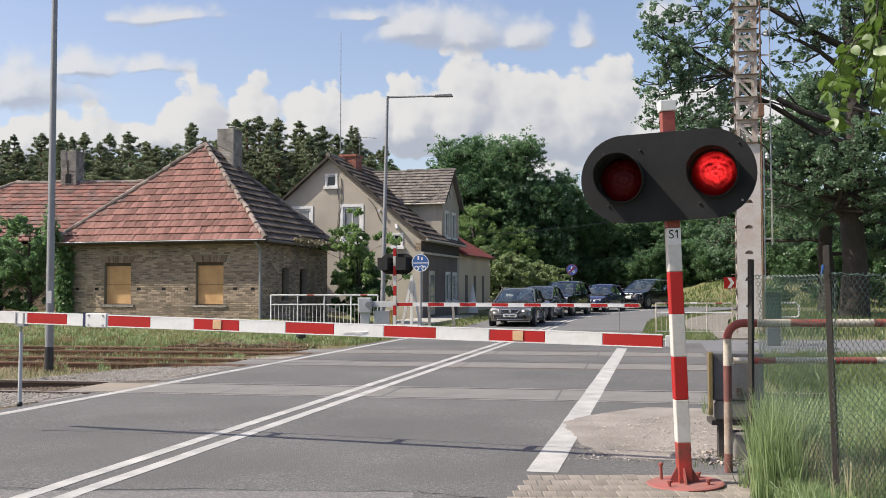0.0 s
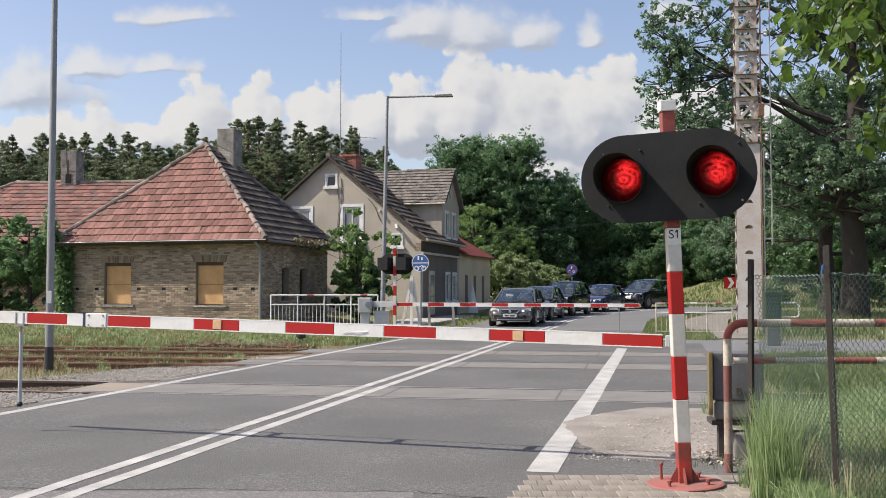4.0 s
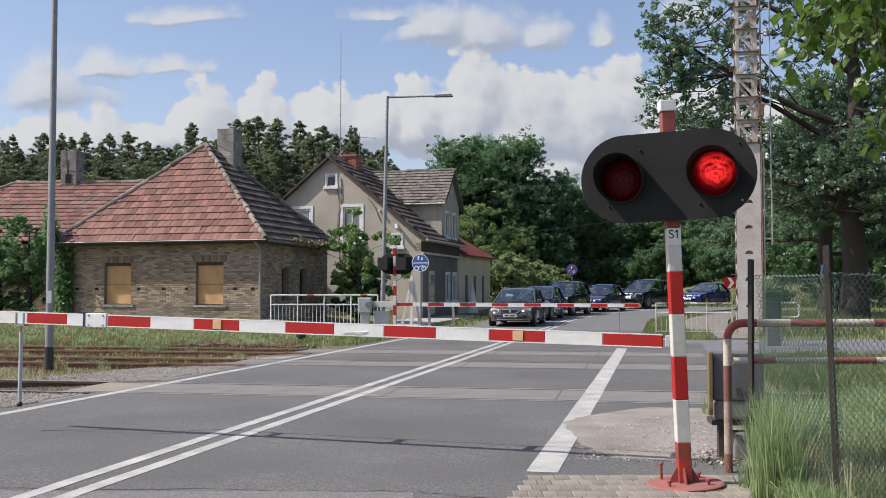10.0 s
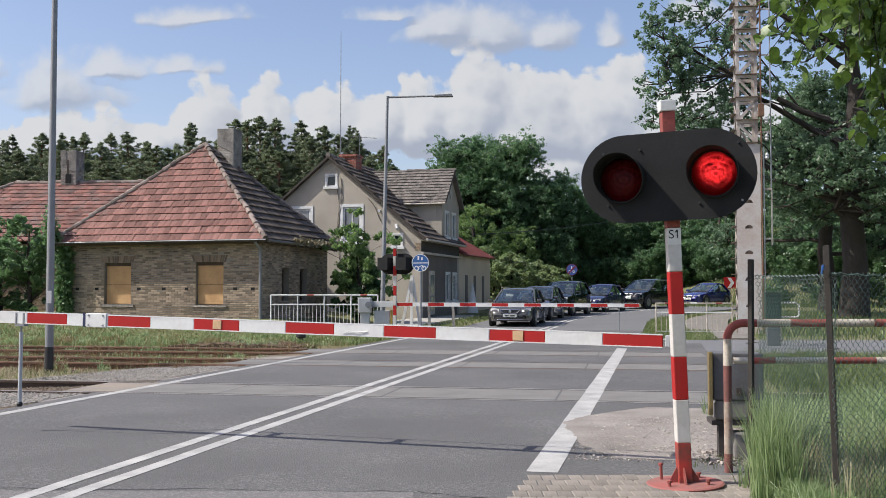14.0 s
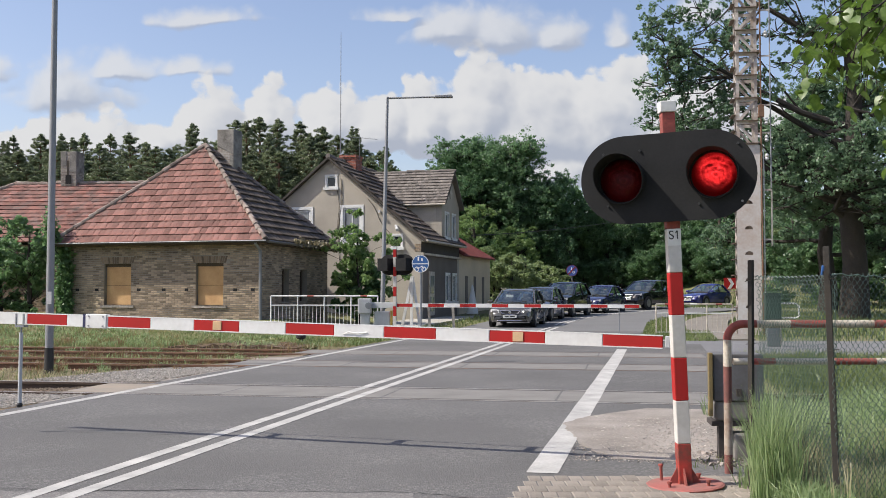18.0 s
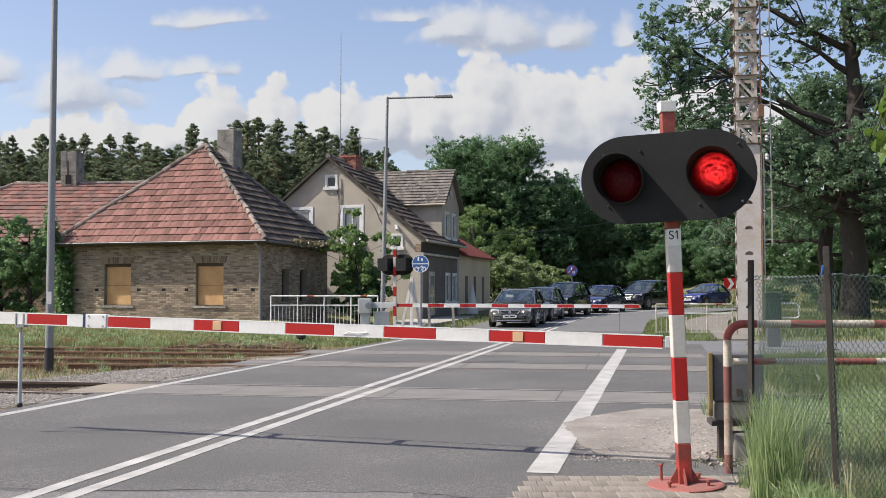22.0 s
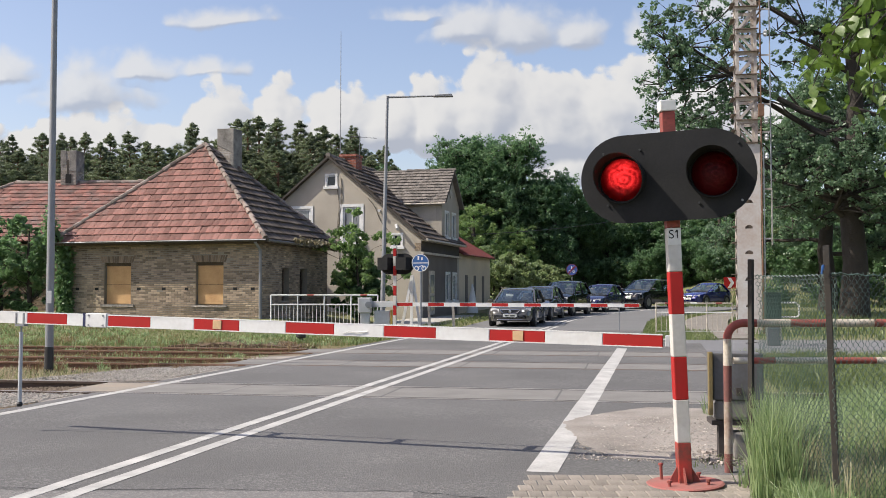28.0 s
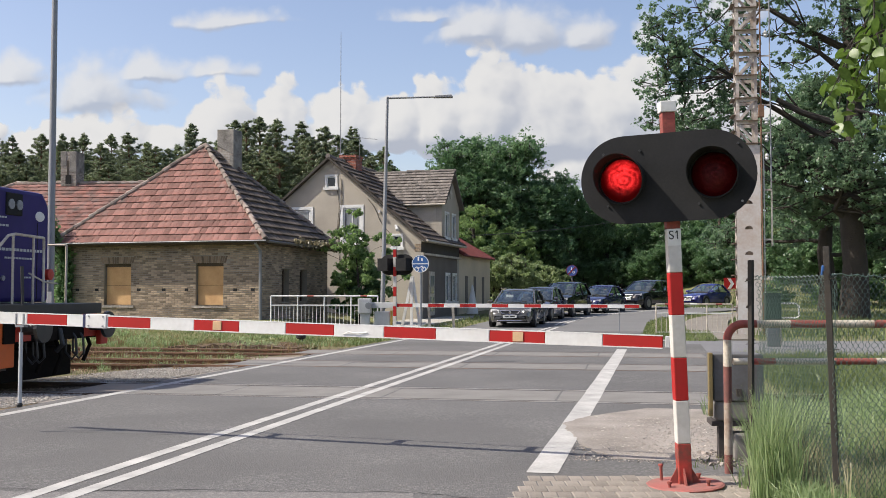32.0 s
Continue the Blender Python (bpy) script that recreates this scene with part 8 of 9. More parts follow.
CHROME = material("chrome", (0.6, 0.6, 0.62), 0.15, (0.5, 0.5, 0.5), 3, 30, 0.0, metal=1.0)
LAMP_GLASS = material("headlamp", (0.32, 0.325, 0.34), 0.5, (0.13, 0.135, 0.14), 9, 30, 0.0, spec=0.3)
LAMP_LIT = glow("lit_headlamp", (1.0, 0.97, 0.9), 0.9)
RIM = material("alloy_rim", (0.38, 0.38, 0.4), 0.35, (0.2, 0.2, 0.2), 8, 40, 0.05, metal=0.9)
PLASTIC = material("black_plastic", (0.02, 0.02, 0.021), 0.6, bump=0.1)
PLATE = material("plate_white", (0.6, 0.62, 0.6), 0.5, bump=0.0)
CAR_GLASS = material("car_glass", (0.05, 0.056, 0.055), 0.08, (0.09, 0.1, 0.098), 2, 5, 0.0, spec=0.9)

SEAT = material("seat_cloth", (0.12, 0.117, 0.11), 0.95, bump=0.2)


def pane_material():
    """Clear tinted glass with a mirror-like sheen."""
    m = bpy.data.materials.new("car_pane")
    m.use_nodes = True
    nt = m.node_tree
    nt.nodes.remove(nt.nodes["Principled BSDF"])
    tr, gl, ms, lw = nt.nodes.new("ShaderNodeBsdfTransparent"), nt.nodes.new("ShaderNodeBsdfGlossy"), nt.nodes.new("ShaderNodeMixShader"), nt.nodes.new("ShaderNodeLayerWeight")
    tr.inputs[0].default_value = (0.84, 0.9, 0.87, 1)
    gl.inputs[0].default_value, gl.inputs[1].default_value = (0.9, 0.95, 0.95, 1), 0.03
    lw.inputs[0].default_value = 0.5
    pw, sc = nt.nodes.new("ShaderNodeMath"), nt.nodes.new("ShaderNodeMath")
    pw.operation, sc.operation = "POWER", "MULTIPLY_ADD"
    pw.inputs[1].default_value, sc.inputs[1].default_value, sc.inputs[2].default_value = 4.0, 0.8, 0.15
    nt.links.new(lw.outputs["Facing"], pw.inputs[0])
    nt.links.new(pw.outputs[0], sc.inputs[0])
    nt.links.new(sc.outputs[0], ms.inputs[0])
    nt.links.new(tr.outputs[0], ms.inputs[1])
    nt.links.new(gl.outputs[0], ms.inputs[2])
    nt.links.new(ms.outputs[0], nt.nodes["Material Output"].inputs[0])
    return m


CAR_PANE = pane_material()


def loft(rings):
    s = Shape()
    n = len(rings[0])
    vs = [p for r in rings for p in r]
    fs = [(i * n + k, i * n + (k + 1) % n, (i + 1) * n + (k + 1) % n, (i + 1) * n + k) for i in range(len(rings) - 1) for k in range(n)]
    fs += [tuple(range(n - 1, -1, -1)), tuple((len(rings) - 1) * n + k for k in range(n))]
    return s.add(vs, fs)


def car(m, body_mat, L, W, H, label, belt=0.9, hood=0.77, suv=False, lit=False, boxy=0.0, rails=False):
    """A car along local x, its front towards +x."""
    t = thing("car", m, label, "car", "waiting cars")
    h2, w2 = L / 2, W / 2
    clear = 0.24 if suv else 0.17
    # stations: along, half width, deck height, crown
    st = [(-h2, 0.80, 0.72 + boxy * 0.1, 0.0), (-h2 + 0.08, 0.9, belt - 0.06, 0.01), (-h2 + 0.4, 0.97, belt, 0.02), (-h2 + 1.2, 1.0, belt + 0.01, 0.02), (0.1, 1.0, belt, 0.02), (h2 - 1.55, 1.0, belt - 0.02, 0.03),
          (h2 - 1.1, 0.985, hood + 0.04, 0.06), (h2 - 0.7, 0.96, hood - 0.01, 0.06), (h2 - 0.35, 0.9, hood - 0.08, 0.055), (h2 - 0.15, 0.82, hood - 0.15, 0.03), (h2 - 0.05, 0.74, hood - 0.24, 0.0), (h2, 0.68, hood - 0.36, 0.0)]
    rings = []
    for x, wf, zd, cr in st:
        w = w2 * wf
        end = abs(x) > h2 - 0.1
        zb = clear + (0.1 if end else 0.02)
        rings.append([(x, -w * 0.94, zb), (x, -w, zb + 0.15), (x, -w, zd * 0.72), (x, -w * 0.95, zd - 0.02), (x, -w * 0.7, zd + cr * 0.6), (x, 0, zd + cr), (x, w * 0.7, zd + cr * 0.6), (x, w * 0.95, zd - 0.02), (x, w, zd * 0.72), (x, w, zb + 0.15), (x, w * 0.94, zb)])
    body = part("body", loft(rings), body_mat, t, smooth=True)
    # cabin: roof on pillars, glass between them, seats inside
    full = suv or boxy
    rb, rt, ft, fb = -h2 + (0.12 if full else 0.35), -h2 + (0.5 if full else 0.95), h2 - 2.35, h2 - 1.22
    wb, wt = w2 * 0.93, w2 * 0.7
    zt, zb = H, belt - 0.02
    ro = []
    for f, dz, k in ((0.0, -0.07, 0.94), (0.06, -0.025, 0.97), (0.3, 0.0, 1.0), (0.55, 0.008, 1.0), (0.8, -0.005, 0.99), (0.95, -0.04, 0.97), (1.0, -0.07, 0.95)):
        x = rt + (ft - rt) * f
        w, z = wt * k, zt + dz
        ro.append([(x, -w - 0.015, z - 0.05), (x, -w, z - 0.018), (x, -w * 0.85, z), (x, -w * 0.5, z + 0.015), (x, 0, z + 0.02), (x, w * 0.5, z + 0.015), (x, w * 0.85, z), (x, w, z - 0.018), (x, w + 0.015, z - 0.05), (x, w * 0.5, z - 0.035), (x, -w * 0.5, z - 0.035)])
    roof = part("roof", loft(ro), body_mat, t, smooth=True)
    part("cabin_floor", Shape().box(rb + 0.1, -wb * 0.92, zb - 0.03, fb - 0.05, wb * 0.92, zb + 0.045), PLASTIC, t, bev=0.02)
    dash = part("dashboard", Shape().box(fb - 0.55, -wb * 0.85, zb, fb - 0.12, wb * 0.85, zb + 0.09), PLASTIC, t, bev=0.04)
    part("steering_wheel", Shape().tube([(fb - 0.62 + 0.05 * math.sin(k * 0.524), 0.36 + 0.17 * math.cos(k * 0.524), zb + 0.1 + 0.15 * math.sin(k * 0.524)) for k in range(13)], 0.017, 5), PLASTIC, dash)
    for x in (0.25, -0.75):
        for y in (-0.36, 0.36):
            seat = part("seat", Shape().box(x - 0.14, y - 0.22, zb - 0.02, x, y + 0.22, zt - 0.34), SEAT, t, bev=0.05)
            part("headrest", Shape().box(x - 0.13, y - 0.12, zt - 0.36, x - 0.03, y + 0.12, zt - 0.2), SEAT, seat, bev=0.04)
    part("rear_mirror", Shape().box(ft + 0.12, -0.11, zt - 0.22, ft + 0.15, 0.11, zt - 0.16), PLASTIC, roof, bev=0.01)

    def pane(c, name):
        a = [Vector(p) for p in c]
        nrm = (a[1] - a[0]).cross(a[2] - a[0]).normalized()
        return part(name, Shape().prism(a, nrm * 0.006), CAR_PANE, roof)

    def on(p, q, f):
        return Vector(p).lerp(Vector(q), f)

    def bowed(x0, x1, w0, w1, z0, z1, name, out):
        """A windscreen of three panes, bowed outwards."""
        sh = Shape()
        ys = (-1.0, -0.6, 0.0, 0.6, 1.0)
        bow = (0.0, 0.08, 0.11, 0.08, 0.0)
        vs = []
        for x, w, z in ((x0, w0, z0), ((x0 + x1) / 2, (w0 + w1) / 2, (z0 + z1) / 2 + 0.02), (x1, w1, z1)):
            vs += [(x + out * b, y * w, z) for y, b in zip(ys, bow)]
        sh.add(vs, [(r * 5 + i, r * 5 + i + 1, r * 5 + i + 6, r * 5 + i + 5) for r in range(2) for i in range(4)])
        return part(name, sh, CAR_PANE, roof, smooth=True)
    bowed(fb - 0.03, ft - 0.02, wb * 0.9, wt * 0.93, zb + 0.03, zt - 0.07, "windscreen", 1.0)
    bowed(rb + 0.04, rt + 0.02, wb * 0.86, wt * 0.9, zb + 0.05, zt - 0.08, "rear_window", -1.0)
    part("wiper", Shape().tube([(fb + 0.05, -0.1, zb + 0.05), (fb - 0.05, 0.5, zb + 0.1)], 0.01, 4).tube([(fb + 0.05, -0.6, zb + 0.05), (fb - 0.02, -0.02, zb + 0.1)], 0.01, 4), PLASTIC, roof)
    mid = (rb + fb) / 2 - 0.1
    for sgn in (-1, 1):
        def rim_(x, up):
            return (x, sgn * (wt + 0.012 if up else wb * 0.98), zt - 0.065 if up else zb)
        for x0, x1, w, m_ in ((fb, ft, 0.07, body_mat), (mid, mid - 0.03, 0.08, PLASTIC), (rb + 0.08, rt + 0.05, 0.13 if full else 0.2, body_mat)):
            part("pillar", Shape().beam(rim_(x0, False), rim_(x1, True), w, 0.05), m_, roof, bev=0.012)
        for x0, x1, x1t, x0t in ((mid, fb - 0.03, ft, mid - 0.03), (rb + 0.1, mid, mid - 0.03, rt + 0.06)):
            pane([on(rim_(x0, False), (0, 0, zb), 0.02), on(rim_(x1, False), (0, 0, zb), 0.02), rim_(x1t, True), rim_(x0t, True)], "side_window")
        mirror = part("wing_mirror", Shape().box(fb - 0.3, sgn * (w2 - 0.02), belt, fb - 0.14, sgn * (w2 + 0.18), belt + 0.14), body_mat, t, bev=0.04)
        part("door_handle", Shape().box(mid + 0.1, sgn * (w2 - 0.005), belt - 0.16, mid + 0.3, sgn * (w2 + 0.02), belt - 0.12), PLASTIC, t)
        part("sill", Shape().box(-h2 + 1.1, sgn * (w2 * 0.95), clear, h2 - 1.1, sgn * (w2 + 0.004), clear + 0.1), PLASTIC, t)
        if rails and sgn == 1:
            part("paper", Shape().box(fb - 0.62, -0.42, zt - 0.33, fb - 0.615, -0.12, zt - 0.24), WHITE, roof, "white paper behind the windscreen")
        if rails:
            part("roof_rail", Shape().tube([(rt + 0.2, sgn * wt * 0.9, zt + 0.04), (ft - 0.3, sgn * wt * 0.9, zt + 0.04)], 0.018, 6), CHROME, t)
    # wheels
    rw = 0.36 if suv else 0.315
    for x in (-h2 + 0.82, h2 - 0.9):
        for sgn in (-1, 1):
            arch = Shape().lathe([(rw + 0.07, sgn * (w2 - 0.1)), (rw + 0.06, sgn * (w2 + 0.003)), (0.02, sgn * (w2 + 0.003))], 18, "y", (x, 0, rw))
            part("wheel_arch", arch, PLASTIC, t)
            wh = thing_part("wheel", t, (x, sgn * (w2 - 0.1), rw))
            wh.data.materials.append(RUBBER)
            rim = Shape().lathe([(0.0, sgn * 0.125), (rw * 0.3, sgn * 0.12), (rw * 0.62, sgn * 0.115), (rw * 0.64, sgn * 0.09)], 14, "y")
            part("rim", rim, RIM, wh)
    # face
    zf = hood - 0.2
    for sgn in (-1, 1):
        y = sgn * w2 * 0.62
        hl = Shape().add([(h2 - 0.16, y - sgn * 0.14, zf - 0.02), (h2 - 0.33, y + sgn * 0.21, zf + 0.03), (h2 - 0.36, y + sgn * 0.2, zf + 0.13), (h2 - 0.22, y - sgn * 0.12, zf + 0.09), (h2 - 0.05, y - sgn * 0.14, zf - 0.03), (h2 - 0.22, y + sgn * 0.23, zf + 0.02), (h2 - 0.3, y + sgn * 0.22, zf + 0.125), (h2 - 0.12, y - sgn * 0.12, zf + 0.085)],
                         [(0, 1, 2, 3), (4, 5, 6, 7), (0, 1, 5, 4), (1, 2, 6, 5), (2, 3, 7, 6), (3, 0, 4, 7)])
        lamp = part("headlight", hl, LAMP_GLASS, t)
        if lit == 2 or (lit and sgn == 1):
            part("lit_bulb", Shape().lathe([(0.0, h2 - 0.07), (0.04, h2 - 0.065), (0.0, h2 - 0.03)], 10, "x", (0, y - sgn * 0.05, zf + 0.02)), LAMP_LIT, lamp)
        part("fog_lamp", Shape().lathe([(0.05, h2 - 0.1), (0.05, h2 - 0.035)], 10, "x", (0, sgn * w2 * 0.6, clear + 0.2)), PLASTIC, t)
    g = part("grille", Shape().box(h2 - 0.12, -w2 * 0.4, zf - 0.09, h2 - 0.015, w2 * 0.4, zf + 0.05), PLASTIC, t, bev=0.02)
    wg = w2 * 0.42
    part("grille_trim", Shape().tube([(h2 - 0.02, -wg, zf + 0.06), (h2 + 0.004, 0, zf + 0.075), (h2 - 0.02, wg, zf + 0.06)], 0.016, 6).tube([(h2 - 0.02, -wg, zf + 0.05), (h2 - 0.002, -wg * 0.72, zf - 0.06), (h2 + 0.006, 0, zf - 0.1), (h2 - 0.002, wg * 0.72, zf - 0.06), (h2 - 0.02, wg, zf + 0.05)], 0.013, 6), CHROME, g)
    for k in range(3):
        part("grille_bar", Shape().box(h2 - 0.02, -wg * 0.85, zf - 0.06 + k * 0.035, h2 - 0.008, wg * 0.85, zf - 0.052 + k * 0.035), GREY_DARK, g)
    part("bumper_lip", Shape().tube([(h2 - 0.12, -w2 * 0.74, clear + 0.085), (h2 + 0.006, -w2 * 0.5, clear + 0.08), (h2 + 0.012, 0, clear + 0.08), (h2 + 0.006, w2 * 0.5, clear + 0.08), (h2 - 0.12, w2 * 0.74, clear + 0.085)], 0.014, 6), CHROME if rails else PLASTIC, t)
    part("badge", Shape().lathe([(0.06, h2 - 0.03), (0.06, h2 - 0.005), (0.0, h2)], 12, "x", (0, 0, zf - 0.01)), CHROME, g)
    part("lower_grille", Shape().box(h2 - 0.1, -w2 * 0.55, clear + 0.1, h2 - 0.004, w2 * 0.55, clear + 0.22), PLASTIC, t)
    pl = part("plate", Shape().box(h2 - 0.02, -0.26, zf - 0.22, h2 + 0.012, 0.26, zf - 0.11), PLATE, t, "pale plate with dark bars")
    part("plate_bar", Shape().box(h2 + 0.012, -0.2, zf - 0.19, h2 + 0.014, -0.04, zf - 0.14).box(h2 + 0.012, 0.0, zf - 0.19, h2 + 0.014, 0.2, zf - 0.14), PLASTIC, pl)
    return t


def thing_part(name, parent, at):
    r = 0.315 if at[2] < 0.33 else 0.36
    ob = part(name, Shape().lathe([(r * 0.6, -0.1), (r * 0.95, -0.105), (r, -0.08), (r, 0.08), (r * 0.95, 0.105), (r * 0.6, 0.1)], 20, "y"), RUBBER, parent, smooth=True)
    ob.location = at
    return ob


def lane_pose(v, u=-1.6, extra=0.0):
    """On the oncoming lane, facing back along the road."""
    a, b = Vector(road_far(u, v - 0.5)), Vector(road_far(u, v + 0.5))
    p = (a + b) / 2
    d = a - b
    z = 0.017 * max(0, min(p.y - 40, 60)) + 0.002
    return pose(p.x, p.y, z, 0, 0, math.degrees(math.atan2(d.y, d.x)) + extra)


P_GREY, P_NAVY, P_BLACK, P_BLUE, P_BLUE2 = paint("grey_car_paint", (0.075, 0.073, 0.066)), paint("navy_car_paint", (0.05, 0.055, 0.075)), paint("black_car_paint", (0.008, 0.0085, 0.011), 0.1, 0.4), paint("blue_car_paint", (0.022, 0.026, 0.085)), paint("bright_blue_car_paint", (0.024, 0.03, 0.15))
car(lane_pose(CARS[0]), P_GREY, 4.6, 1.8, 1.47, "dark grey estate car waiting at the barrier, headlights on", lit=True, boxy=1.0, rails=True)
car(lane_pose(CARS[1]), P_NAVY, 4.3, 1.75, 1.48, "dark navy car waiting in the queue", boxy=1.0)
car(lane_pose(CARS[2]), P_BLACK, 4.5, 1.8, 1.68, "tall black off-road car in the queue", 1.05, 0.98, True)
car(lane_pose(CARS[3]), P_BLUE, 4.2, 1.72, 1.46, "deep blue hatchback waiting in the queue, headlights on", lit=2)
car(lane_pose(CARS[4]), P_BLACK, 4.8, 1.92, 1.72, "large black off-road car waiting on the bend", 1.05, 0.98, True)
late_car = car(lane_pose(CARS[5]), P_BLUE2, 4.1, 1.7, 1.45, "bright blue hatchback that joins the queue")


# ---- locomotive ----
# Dirty underframe; the shade below the deck is put into its near-black colour.
SOOT_SHADED = material("sooty_shaded_underframe", (0.009, 0.0085, 0.008), 0.95, (0.02, 0.014, 0.01), 5, 40, 0.3, spec=0.1)


def locomotive():
    """A diesel shunter whose front hood comes into view; local x is forwards, origin on the rails under the buffers."""
    t = thing("locomotive", Matrix.Identity(4), "dark blue diesel shunting locomotive with orange frame and grey rails", "locomotive")
    hood = part("hood", Shape().add([(-5.6, -0.95, 1.2), (-1.05, -0.95, 1.2), (-1.05, 0.95, 1.2), (-5.6, 0.95, 1.2), (-5.6, -0.95, 2.66), (-1.05, -0.95, 2.66), (-1.05, 0.95, 2.66), (-5.6, 0.95, 2.66), (-5.6, -0.78, 2.88), (-1.05, -0.78, 2.87), (-1.05, 0.78, 2.87), (-5.6, 0.78, 2.88)],
                                    [(0, 3, 2, 1), (0, 1, 5, 4), (1, 2, 6, 5), (2, 3, 7, 6), (3, 0, 4, 7), (4, 5, 9, 8), (5, 6, 10, 9), (6, 7, 11, 10), (7, 4, 8, 11), (8, 9, 10, 11)]), LOCO_BLUE, t, bev=0.06)
    # the hood's front: headlight, emblem, lettering as bars, door seams
    fx = -1.052
    hl_ = part("headlight_box", Shape().box(fx - 0.02, -0.2, 2.47, fx + 0.03, 0.2, 2.8), DARK, hood, bev=0.02)
    for y in (-0.1, 0.1):
        part("headlight", Shape().lathe([(0.075, fx + 0.03), (0.075, fx + 0.045), (0.0, fx + 0.05)], 12, "x", (0, y, 2.63)), LAMP_GLASS, hl_)
    em = Shape().lathe([(0.1, fx), (0.09, fx + 0.012), (0.0, fx + 0.014)], 18, "x")
    em.v = [(x, y * 1.25 + 0.68, z * 0.8 + 2.5) for x, y, z in em.v]
    part("emblem", em, WHITE, hood, "white oval plate")
    for y0, y1, z0, z1, n in ((-0.35, 0.78, 1.95, 1.99, 13), (-0.2, 0.5, 1.835, 1.862, 10), (0.2, 0.48, 1.555, 1.58, 4), (-0.5, -0.15, 2.42, 2.445, 5), (-0.6, -0.1, 2.3, 2.33, 6)):
        for i in range(n):
            part("letter_bar", Shape().box(fx, y0 + (y1 - y0) * i / n, z0, fx + 0.008, y0 + (y1 - y0) * (i + 0.72) / n, z1), GREY_PAINT, hood)
    for y in (-0.62, 0.62):
        part("seam", Shape().box(fx, y - 0.008, 1.25, fx + 0.006, y + 0.008, 2.4), DARK, hood)
    part("door_lock", Shape().lathe([(0.04, fx), (0.04, fx + 0.03)], 8, "x", (0, -0.25, 1.55)), GALV, hood)
    part("side_vent", Shape().box(-2.6, -0.965, 2.0, -1.7, -0.95, 2.5), DARK, hood)
    part("exhaust", Shape().box(-2.4, -0.3, 2.82, -1.8, 0.3, 2.92), DARK, hood)
    cab = part("cab", Shape().box(-8.0, -1.35, 1.2, -5.62, 1.35, 3.75), LOCO_BLUE, t, bev=0.08)
    for y in (-1.36, 1.345):
        part("cab_window", Shape().box(-7.5, y, 2.4, -6.2, y + 0.015, 3.3), CAR_GLASS, cab)
    part("cab_window", Shape().box(-5.63, -1.1, 2.9, -5.61, 1.1, 3.45), CAR_GLASS, cab)
    part("rear_hood", Shape().box(-12.5, -0.95, 1.2, -8.02, 0.95, 2.8), LOCO_BLUE, t, bev=0.06)
    part("deck", Shape().box(-13.6, -1.4, 1.02, -0.4, 1.4, 1.18), BLACK, t, bev=0.01)
    part("frame", Shape().box(-13.4, -1.25, 0.62, -1.6, 1.25, 1.0), LOCO_ORANGE, t)
    part("frame_step", Shape().box(-3.6, -1.38, 0.3, -1.85, -1.2, 0.98), LOCO_ORANGE, t)
    part("buffer_beam", Shape().box(-0.7, -1.3, 0.66, -0.3, 1.3, 1.0), SOOT_SHADED, t)
    for y in (-0.875, 0.875):
        b = part("buffer", Shape().lathe([(0.09, -0.32), (0.09, -0.05), (0.2, -0.03), (0.2, 0.02), (0.0, 0.03)], 16, "x", (0, y, 0.86)), BLACK, t)
        part("buffer_flange", Shape().box(-0.34, y - 0.18, 0.68, -0.295, y + 0.18, 1.02), LOCO_RED, b)
    hook = part("coupling", Shape().tube([(-0.58, 0, 0.86), (-0.28, 0, 0.8), (-0.23, 0, 0.6), (-0.33, 0, 0.5)], 0.04, 8), BLACK, t)
    for y in (-0.45, 0.4, 0.6, -0.62):
        part("brake_hose", Shape().tube([(-0.36, y, 0.8), (-0.26, y, 0.68), (-0.24, y, 0.44), (-0.32, y, 0.36), (-0.42, y, 0.46), (-0.42, y, 0.7)], 0.018, 6), BLACK, t)
    part("warning_end", Shape().box(-0.5, -1.4, 0.34, -0.33, -1.02, 0.98), LOCO_ORANGE, t, "orange painted end of the frame", bev=0.015)
    part("red_cover", Shape().box(-0.29, 1.02, 0.55, -0.2, 1.24, 0.95), LOCO_RED, t, "dark red cover plate", bev=0.02)
    for y, z0, z1 in ((-0.3, 0.2, 0.75), (0.15, 0.14, 0.7), (0.95, 0.3, 0.8), (-0.75, 0.25, 0.7)):
        part("pipe", Shape().tube([(-0.45, y, z1), (-0.36, y + 0.03, (z0 + z1) / 2), (-0.44, y - 0.02, z0)], 0.03, 6), SOOT_SHADED, t, smooth=True)
    part("snow_guard", Shape().box(-0.8, -0.9, 0.1, -0.62, 0.9, 0.55), SOOT_SHADED, t, bev=0.02)
    part("rail_guard", Shape().box(-2.0, -1.1, 0.34, -0.95, 1.1, 0.98), SOOT_SHADED, t, bev=0.05)
    for x0, x1, z0, z1 in ((-1.75, -1.6, 0.12, 0.9), (-1.45, -1.2, 0.16, 0.7), (-1.0, -0.72, 0.12, 0.75), (-2.3, -2.05, 0.1, 0.9), (-0.72, -0.5, 0.55, 0.98)):
        part("brake_rigging", Shape().box(x0, -1.22, z0, x1, -0.95, z1), SOOT_SHADED, t, bev=0.03)
    part("brake_hose", Shape().tube([(-1.5, -1.25, 0.7), (-1.4, -1.28, 0.3), (-1.55, -1.26, 0.12)], 0.03, 6), SOOT_SHADED, t)
    part("air_tank", Shape().tube([(-1.9, -1.1, 0.55), (-0.95, -1.1, 0.5)], 0.16, 12), SOOT_SHADED, t)
